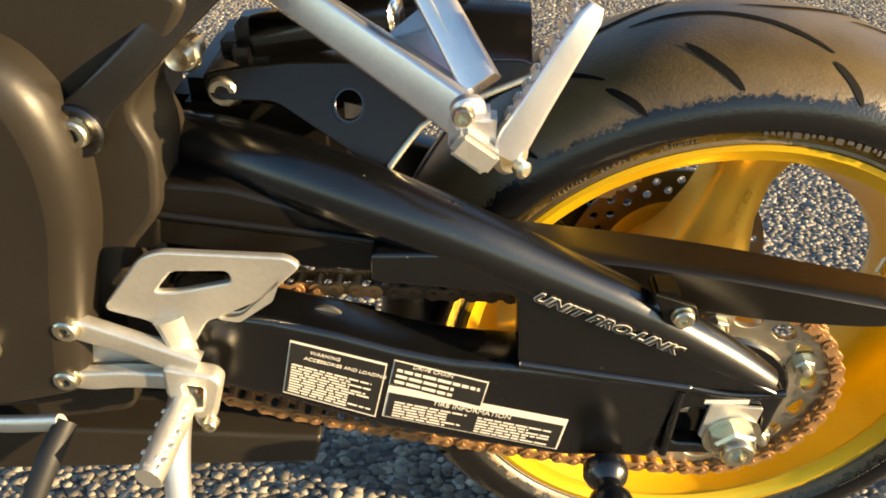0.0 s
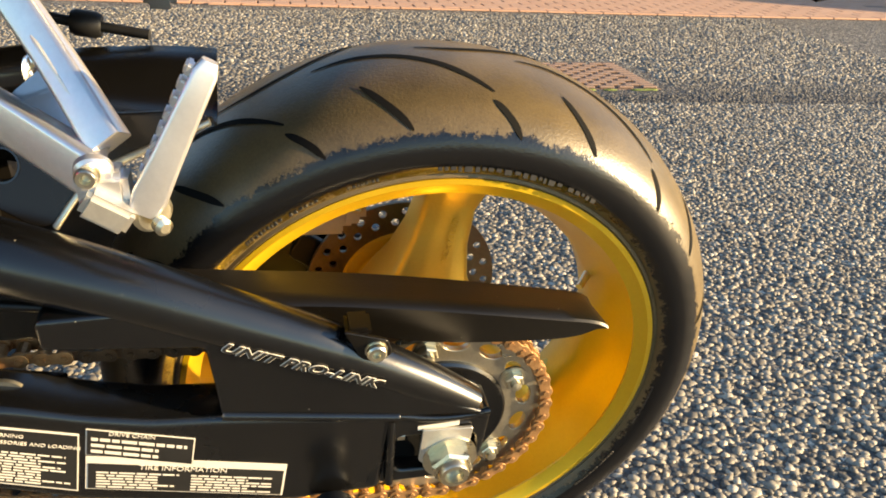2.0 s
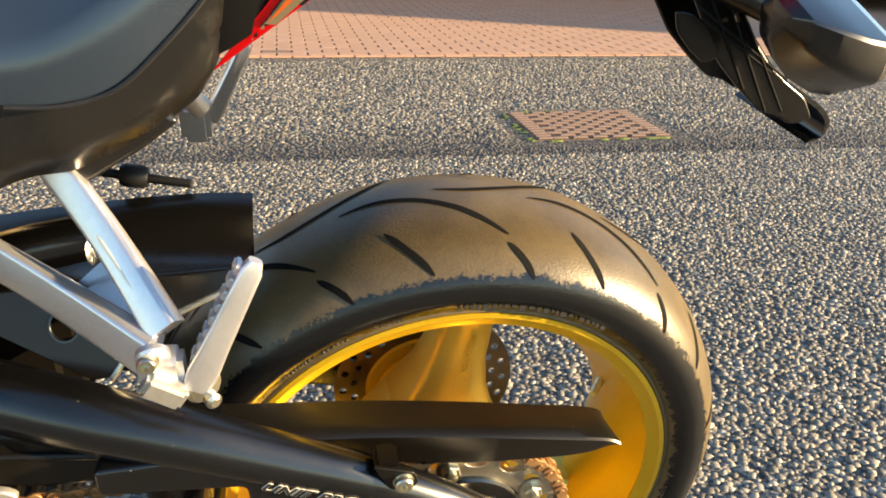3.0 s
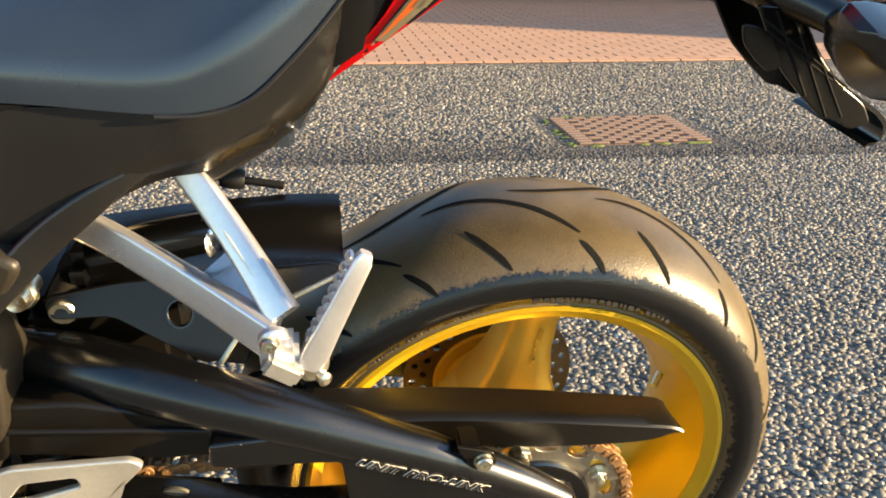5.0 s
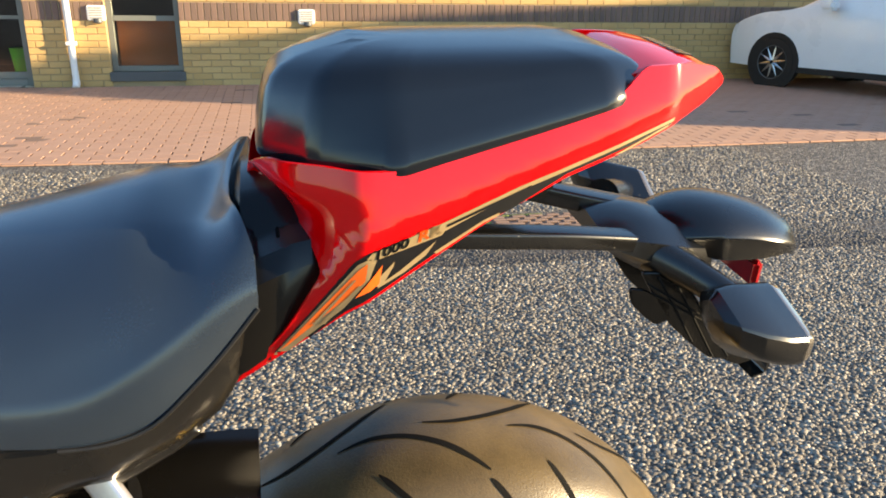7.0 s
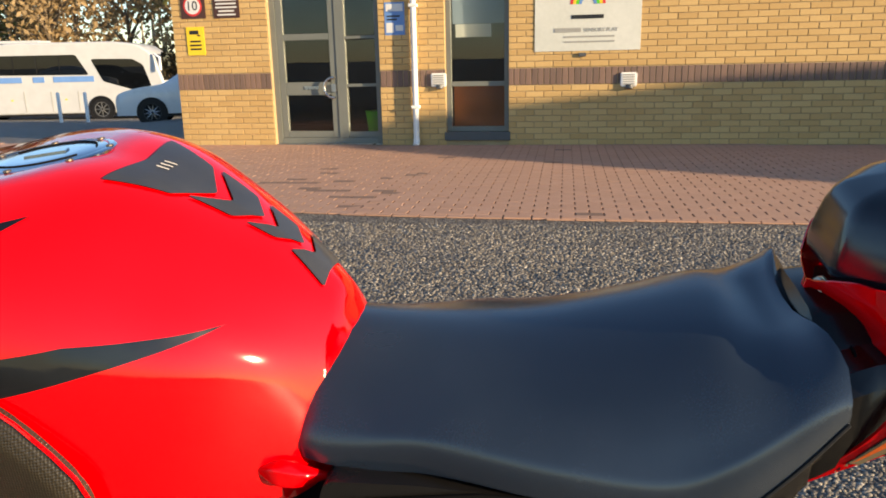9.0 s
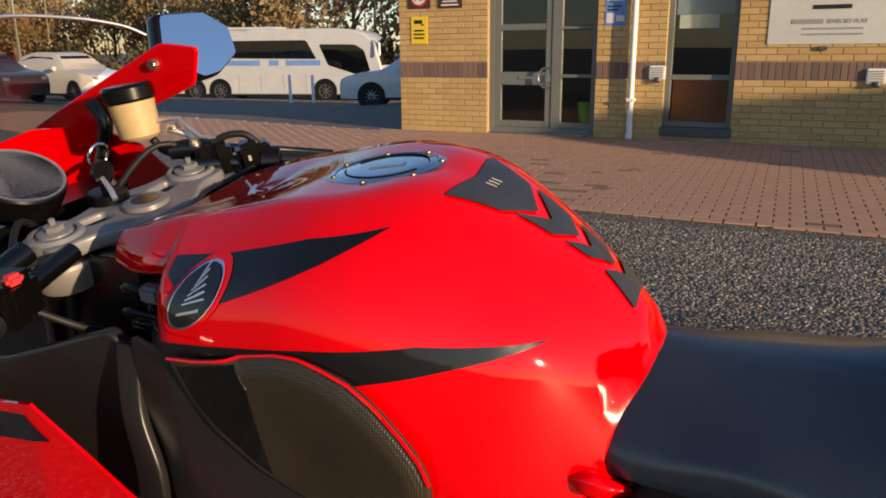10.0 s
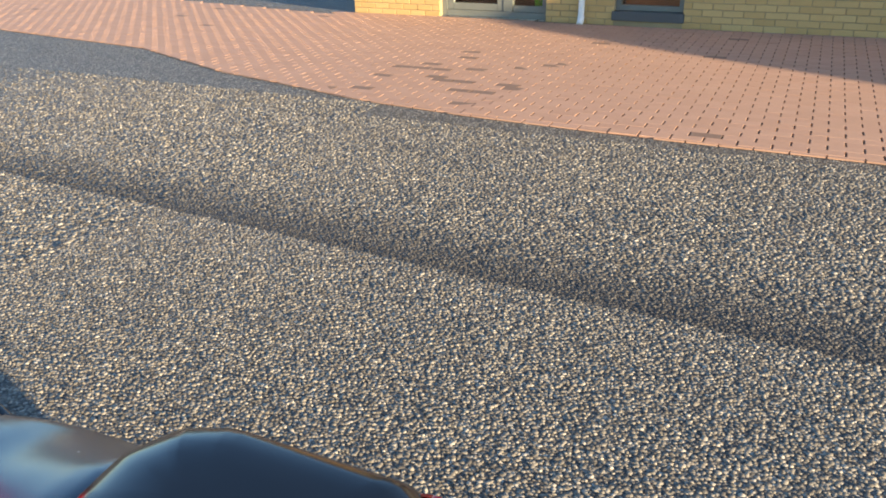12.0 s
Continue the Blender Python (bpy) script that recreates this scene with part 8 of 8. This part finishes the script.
for k, (a, b, c) in enumerate((((-1.25, 0.20, 0.625), (-1.30, 0.10, 0.690), (-1.36, 0.02, 0.600)), ((-1.23, 0.22, 0.600), (-1.17, 0.18, 0.655), (-1.28, 0.06, 0.590)), ((-1.25, -0.20, 0.615), (-1.32, -0.12, 0.650), (-1.36, -0.03, 0.560)), ((-1.22, -0.22, 0.60), (-1.18, -0.17, 0.55), (-1.2, -0.09, 0.50)))):
    bp("control_cable", tube(curve_points([a, b, c], 8), 0.0045, 8), BLACK_RUBBER)
dash = bp("instrument_panel", lathe([(0.055, -0.03), (0.060, 0.0), (0.060, 0.012), (0.056, 0.016)], (-1.418, -0.045, 0.668), (0.55, 0, 1), 40), BLACK_PLASTIC, None, "round rev counter in a black surround")
bp("dial", lathe([(0.054, 0.010), (0.002, 0.011)], (-1.418, -0.045, 0.668), (0.55, 0, 1), 40), LABEL_BLACK, dash)
bp("dial_rim", lathe([(0.053, 0.012), (0.057, 0.013), (0.058, 0.017), (0.054, 0.016)], (-1.418, -0.045, 0.668), (0.55, 0, 1), 40), ALLOY, dash)
bp("dial_needle", tube([(-1.411, -0.045, 0.680), (-1.392, -0.072, 0.6705)], 0.0015, 6), SIGN_RED, dash)
dial_at = Matrix.Translation((-1.418, -0.045, 0.668)) @ Vector((0.55, 0, 1)).to_track_quat("Z", "Y").to_matrix().to_4x4()
for k in range(25):
    a = radians(-30 + k * 10)
    long_one = k % 2 == 0
    bp("dial_tick", moved(box(0.040 if long_one else 0.045, 0.050, -0.0011 if long_one else -0.0006, 0.0011 if long_one else 0.0006, 0.0112, 0.0118, 0.0001, 1), dial_at @ Matrix.Rotation(a, 4, "Z")), SIGN_RED if k < 5 else LABEL_WHITE, dash)
bp("dial_ring", moved(lathe([(0.0365, 0.0112), (0.0365, 0.0118), (0.0355, 0.0118), (0.0355, 0.0112)], (0, 0, 0), (0, 0, 1), 40), dial_at), LABEL_WHITE, dash)
bp("dash_body", box(-1.50, -1.38, -0.13, 0.14, 0.56, 0.625, 0.02), BLACK_PLASTIC, dash)


def nose_side(sign):
    rings = []
    for x, y, z0, z1 in ((-1.72, 0.10, 0.42, 0.655), (-1.62, 0.15, 0.42, 0.690), (-1.52, 0.185, 0.43, 0.690), (-1.44, 0.200, 0.46, 0.660), (-1.38, 0.212, 0.50, 0.600)):
        rings.append([(x, sign * (y + 0.02), z0), (x, sign * (y + 0.025), (z0 + z1) / 2), (x, sign * y, z1), (x, sign * (y - 0.004), z1), (x, sign * (y + 0.020), (z0 + z1) / 2), (x, sign * (y + 0.015), z0)])
    return loft(rings, angle=0.8)


nose = bp("front_fairing", nose_side(1), RED, None, "red front fairing with a mirror mount")
bp("front_fairing_left", nose_side(-1), RED, nose)
flag = [(-1.72, 0.662), (-1.55, 0.738), (-1.356, 0.820), (-1.285, 0.813), (-1.303, 0.757), (-1.40, 0.722), (-1.50, 0.690), (-1.66, 0.640)]
bp("mirror_mount", plate(rounded(flag, 0.010), 0.196, 0.203, bevel=0.002), RED, nose)
bp("mount_stay", tapered_bar([(-1.512, 0.188, 0.728), (-1.492, 0.184, 0.700), (-1.500, 0.178, 0.660), (-1.512, 0.170, 0.610)], [0.014, 0.012, 0.012, 0.018], 12), SATIN_BLACK, nose, "black stay behind the mirror mount")
bp("mount_bolt", bolt((-1.372, 0.195, 0.788), 0.008, 0.008), ZINC, nose)
screen_rings = []
for y, h in ((0.195, 0.832), (0.165, 0.850), (0.10, 0.868), (0.0, 0.880), (-0.10, 0.868), (-0.165, 0.850), (-0.195, 0.832)):
    e = 1.4 * y * y
    screen_rings.append([(-1.74 + e, y, 0.665), (-1.60 + e, y, 0.665 + (h - 0.665) * 0.50), (-1.43 + e, y, h), (-1.43 + e, y, h - 0.003), (-1.60 + e, y, 0.662 + (h - 0.665) * 0.50), (-1.74 + e, y, 0.662)])
bp("windscreen", loft(screen_rings, angle=1.0), SCREEN, None, "smoked bubble windscreen")
bp("screen_edge", tube(curve_points([(r[2][0], r[2][1], r[2][2]) for r in screen_rings], 5), 0.0024, 8), ALLOY)


def wing_mirror(sign):
    stem = tapered_bar([(-1.42, sign * 0.20, 0.760), (-1.43, sign * 0.26, 0.775), (-1.42, sign * 0.315, 0.785)], [0.013, 0.011, 0.013], 12, 0.7)
    outline = rounded([(0.020, -0.041), (0.064, -0.020), (0.066, 0.016), (0.030, 0.041), (-0.046, 0.045), (-0.066, -0.010), (-0.010, -0.043)], 0.007, 4)
    shell = plate([(p.x, p.y) for p in outline], -0.004, 0.030, bevel=0.010)
    glass = plate([(p.x * 0.92, p.y * 0.92) for p in outline], -0.0058, -0.0038, bevel=0.0004)
    turn = Matrix.Translation((-1.410, sign * 0.335, 0.798)) @ Matrix.Rotation(radians(84 if sign > 0 else 96), 4, "Z") @ Matrix.Rotation(radians(-17), 4, "X") @ Matrix.Diagonal((1.3, 1, 1.35, 1))
    m = bp("wing_mirror", moved(shell, turn), BLACK_PLASTIC, None, "black wing mirror reflecting blue sky")
    bp("mirror_glass", moved(glass, turn), MIRROR_GLASS, m)
    bp("mirror_stem", stem, BLACK_PLASTIC, m)


wing_mirror(1)
wing_mirror(-1)


# ---- paving blocks and brickwork: single pieces last ----
def paving_edge(x):
    """The y at which the asphalt ends and the clay paving begins."""
    pts = [(-16, 9.2), (-13.5, 7.6), (-9.2, 6.10), (-6.4, 5.72), (-4.6, 4.98), (-4.1, 4.86), (-2.8, 4.50), (-1.75, 4.36), (-0.5, 4.29), (4, 4.20), (40, 3.6)]
    for (a, b), (c, d) in zip(pts, pts[1:]):
        if a <= x <= c:
            return b + (d - b) * (x - a) / (c - a)
    return 9.2


def wall_line(x):
    return 8.851 / math.cos(WALL_TURN) + math.tan(WALL_TURN) * x - 0.003


def paving_bed():
    xs = [-15.8 + 0.4 * k for k in range(80)]
    front, back = [(x, paving_edge(x)) for x in xs], [(x, max(wall_line(x) if x > -5.8 else 8.75 - (x + 5.8) * 0.19, paving_edge(x) + 0.05)) for x in xs]
    n = len(xs)
    verts = [(x, y, 0.003) for x, y in front] + [(x, y, 0.003) for x, y in back]
    return mesh(verts, [(i, i + 1, n + i + 1, n + i) for i in range(n - 1)])


pavement = solid("pavement", paving_bed(), SAND_JOINT, "terracotta clay block paving in running bond", "paving", kind="structure")
block_mesh = box(-0.0936, 0.0936, -0.0496, 0.0496, 0, 0.012, 0.0015, 1)
block_mesh.materials.append(PAVER)
rng = random.Random(11)
near, verts, faces = 0, [], []
corner = [(-0.0948, -0.0497), (0.0948, -0.0497), (0.0948, 0.0497), (-0.0948, 0.0497)]
for row in range(56):
    y = 4.06 + row * 0.1
    for col in range(-72, 62):
        x = col * 0.2 + (0.1 if row % 2 else 0.0)
        if y + 0.03 < paving_edge(x) or y + 0.05 > (wall_line(x) if x > -5.85 else 8.75 - (x + 5.8) * 0.19):
            continue
        lift, turn = rng.uniform(-0.0009, 0.0009), rng.uniform(-0.006, 0.006)
        if near < 300 and y < 5.0 and -1.9 < x < 5.2 and y - 0.05 > paving_edge(x - 0.1):
            near += 1
            ob = part("paving_block", block_mesh, PAVER, pavement)
            ob.location, ob.rotation_euler = (x, y, 0.003 + lift), (0, 0, turn)
            continue
        k = len(verts)
        for s, z in ((1.0, 0.0), (1.0, 0.0092), (0.992, 0.0100)):
            for a, b in corner:
                vx = x + a * s - b * turn
                verts.append((vx, max(y + b * (s if s == 1 else 0.99) + a * turn, paving_edge(vx)), 0.003 + lift + z))
        for q in (0, 4):
            faces += [(k + q + i, k + q + (i + 1) % 4, k + q + 4 + (i + 1) % 4, k + q + 4 + i) for i in range(4)]
        faces.append((k + 8, k + 9, k + 10, k + 11))
me = bpy.data.meshes.new("paving_rest")
me.from_pydata(verts, [], faces)
me.update()
tagged(part("paving_rest", me, PAVER_JOINED, pavement), kind="stuff")


def brick_rows():
    """Stretcher-bond courses over the visible wall, with a band of dark soldiers."""
    single = []
    courses = [(k * 0.075, 0.065, False) for k in range(10)] + [(0.752, 0.20, True)] + [(0.965 + k * 0.075, 0.065, False) for k in range(20)]
    for n, (z, h, soldier) in enumerate(courses):
        step = 0.075 if soldier else 0.225
        u = U0 + (0.1125 if n % 2 and not soldier else 0.0)
        if n % 2 and not soldier:
            single.append((U0, U0 + 0.1025, z, h, False))
        while u < 8.0:
            single.append((u, u + step - 0.010, z, h, soldier))
            u += step
    return single


def clipped(u0, u1, z0, z1):
    for a, b, c, d in (DOOR, WINDOW):
        if z1 > c and z0 < d and u1 > a and u0 < b:
            if u0 < a - 0.02:
                u1 = a - 0.001
            elif u1 > b + 0.02:
                u0 = b + 0.001
            else:
                return None
    return (u0, u1) if u1 - u0 > 0.015 else None


single_brick = moved(box(0, 0.215, 0, 0.02, 0, 0.065, 0.003, 1), Matrix.Identity(4))
single_brick.materials.append(BRICK)
vb, fb, vd, fd, count = [], [], [], [], 0
rng = random.Random(5)
for u0, u1, z, h, soldier in brick_rows():
    span = clipped(u0, u1, z, z + h)
    if not span:
        continue
    u0, u1 = span
    proud = rng.uniform(0.0, 0.003)
    if not soldier and u1 - u0 > 0.21 and 0.95 < z < 1.9 and -1.25 < u0 < 2.3 and count < 300:
        count += 1
        ob = part("brick", single_brick, BRICK, wall_front)
        ob.matrix_basis = WALL @ Matrix.Translation((u0, -proud, z + 0.004))
        continue
    v, f = (vd, fd) if soldier else (vb, fb)
    k = len(v)
    for y, s in ((0.012, 0.0), (0.003 - proud, 0.0), (-proud, 0.003)):
        for a, b in ((u0 + s, z + 0.004 + s), (u1 - s, z + 0.004 + s), (u1 - s, z + 0.004 + h - s), (u0 + s, z + 0.004 + h - s)):
            v.append(tuple(WALL @ Vector((a, y, b))))
    for q in (0, 4):
        f += [(k + q + i, k + q + (i + 1) % 4, k + q + 4 + (i + 1) % 4, k + q + 4 + i) for i in range(4)]
    f.append((k + 8, k + 9, k + 10, k + 11))
for nm, v, f, m in (("brickwork", vb, fb, BRICK_JOINED), ("soldier_band", vd, fd, block_material("brown_brick_joined", BAND_TONES, "island", stain_share=2.0))):
    me = bpy.data.meshes.new(nm)
    me.from_pydata(v, [], f)
    me.update()
    tagged(part(nm, me, m, wall_front), kind="stuff")


# ---- loose-looking stone chips standing out of the asphalt ----
def asphalt_chips(x0, x1, y0, y1, pitch, seed, fade):
    g = np.random.default_rng(seed)
    nx, ny = int((x1 - x0) / pitch), int((y1 - y0) / pitch)
    cx, cy = np.meshgrid(np.arange(nx), np.arange(ny))
    c = np.stack([x0 + (cx.ravel() + 0.5 * (cy.ravel() % 2)) * pitch, y0 + cy.ravel() * pitch], 1) + g.uniform(-0.45, 0.45, (nx * ny, 2)) * pitch
    drain = (c[:, 0] > 0.78) & (c[:, 0] < 1.58) & (c[:, 1] > 2.10) & (c[:, 1] < 2.77)
    keep = g.uniform(0, 1, len(c)) < np.clip((c[:, 0] - x0) / fade, 0, 1)
    c = c[~drain & keep & (c[:, 1] < 5.6 + 0.0 * c[:, 0])]
    n = len(c)
    size = g.uniform(0.36, 0.82, n) * pitch
    turn = g.uniform(0, 2 * math.pi, n)
    stretch = g.uniform(0.55, 1.0, n)
    angles = turn[:, None] + np.arange(5) * 2 * math.pi / 5 + g.uniform(-0.3, 0.3, (n, 5))
    ring = np.stack([np.cos(angles), np.sin(angles) * stretch[:, None]], 2)
    height = g.uniform(0.0004, 0.0040, n) * pitch / 0.014
    slope = g.normal(0, 0.19, (n, 2))
    low, top = np.empty((n, 5, 3)), np.empty((n, 5, 3))
    low[:, :, :2] = c[:, None] + ring * size[:, None, None]
    low[:, :, 2] = -0.001
    off = ring * (size * 0.82)[:, None, None]
    top[:, :, :2] = c[:, None] + off
    top[:, :, 2] = np.maximum(height[:, None] + (off * slope[:, None]).sum(2), 0.0002)
    verts = np.concatenate([low, top], 1).reshape(-1, 3)
    base = np.arange(n)[:, None] * 10
    quads = np.array([[i, (i + 1) % 5, 5 + (i + 1) % 5, 5 + i] for i in range(5)]).ravel()
    loops = np.concatenate([base + quads, base + np.arange(5, 10)], 1).ravel()
    starts = (np.arange(n)[:, None] * 25 + np.array([0, 4, 8, 12, 16, 20])).ravel()
    me = bpy.data.meshes.new("chips")
    me.vertices.add(len(verts))
    me.vertices.foreach_set("co", verts.ravel())
    me.loops.add(len(loops))
    me.loops.foreach_set("vertex_index", loops)
    me.polygons.add(len(starts))
    me.polygons.foreach_set("loop_start", starts)
    me.update(calc_edges=True)
    me.validate()
    return me


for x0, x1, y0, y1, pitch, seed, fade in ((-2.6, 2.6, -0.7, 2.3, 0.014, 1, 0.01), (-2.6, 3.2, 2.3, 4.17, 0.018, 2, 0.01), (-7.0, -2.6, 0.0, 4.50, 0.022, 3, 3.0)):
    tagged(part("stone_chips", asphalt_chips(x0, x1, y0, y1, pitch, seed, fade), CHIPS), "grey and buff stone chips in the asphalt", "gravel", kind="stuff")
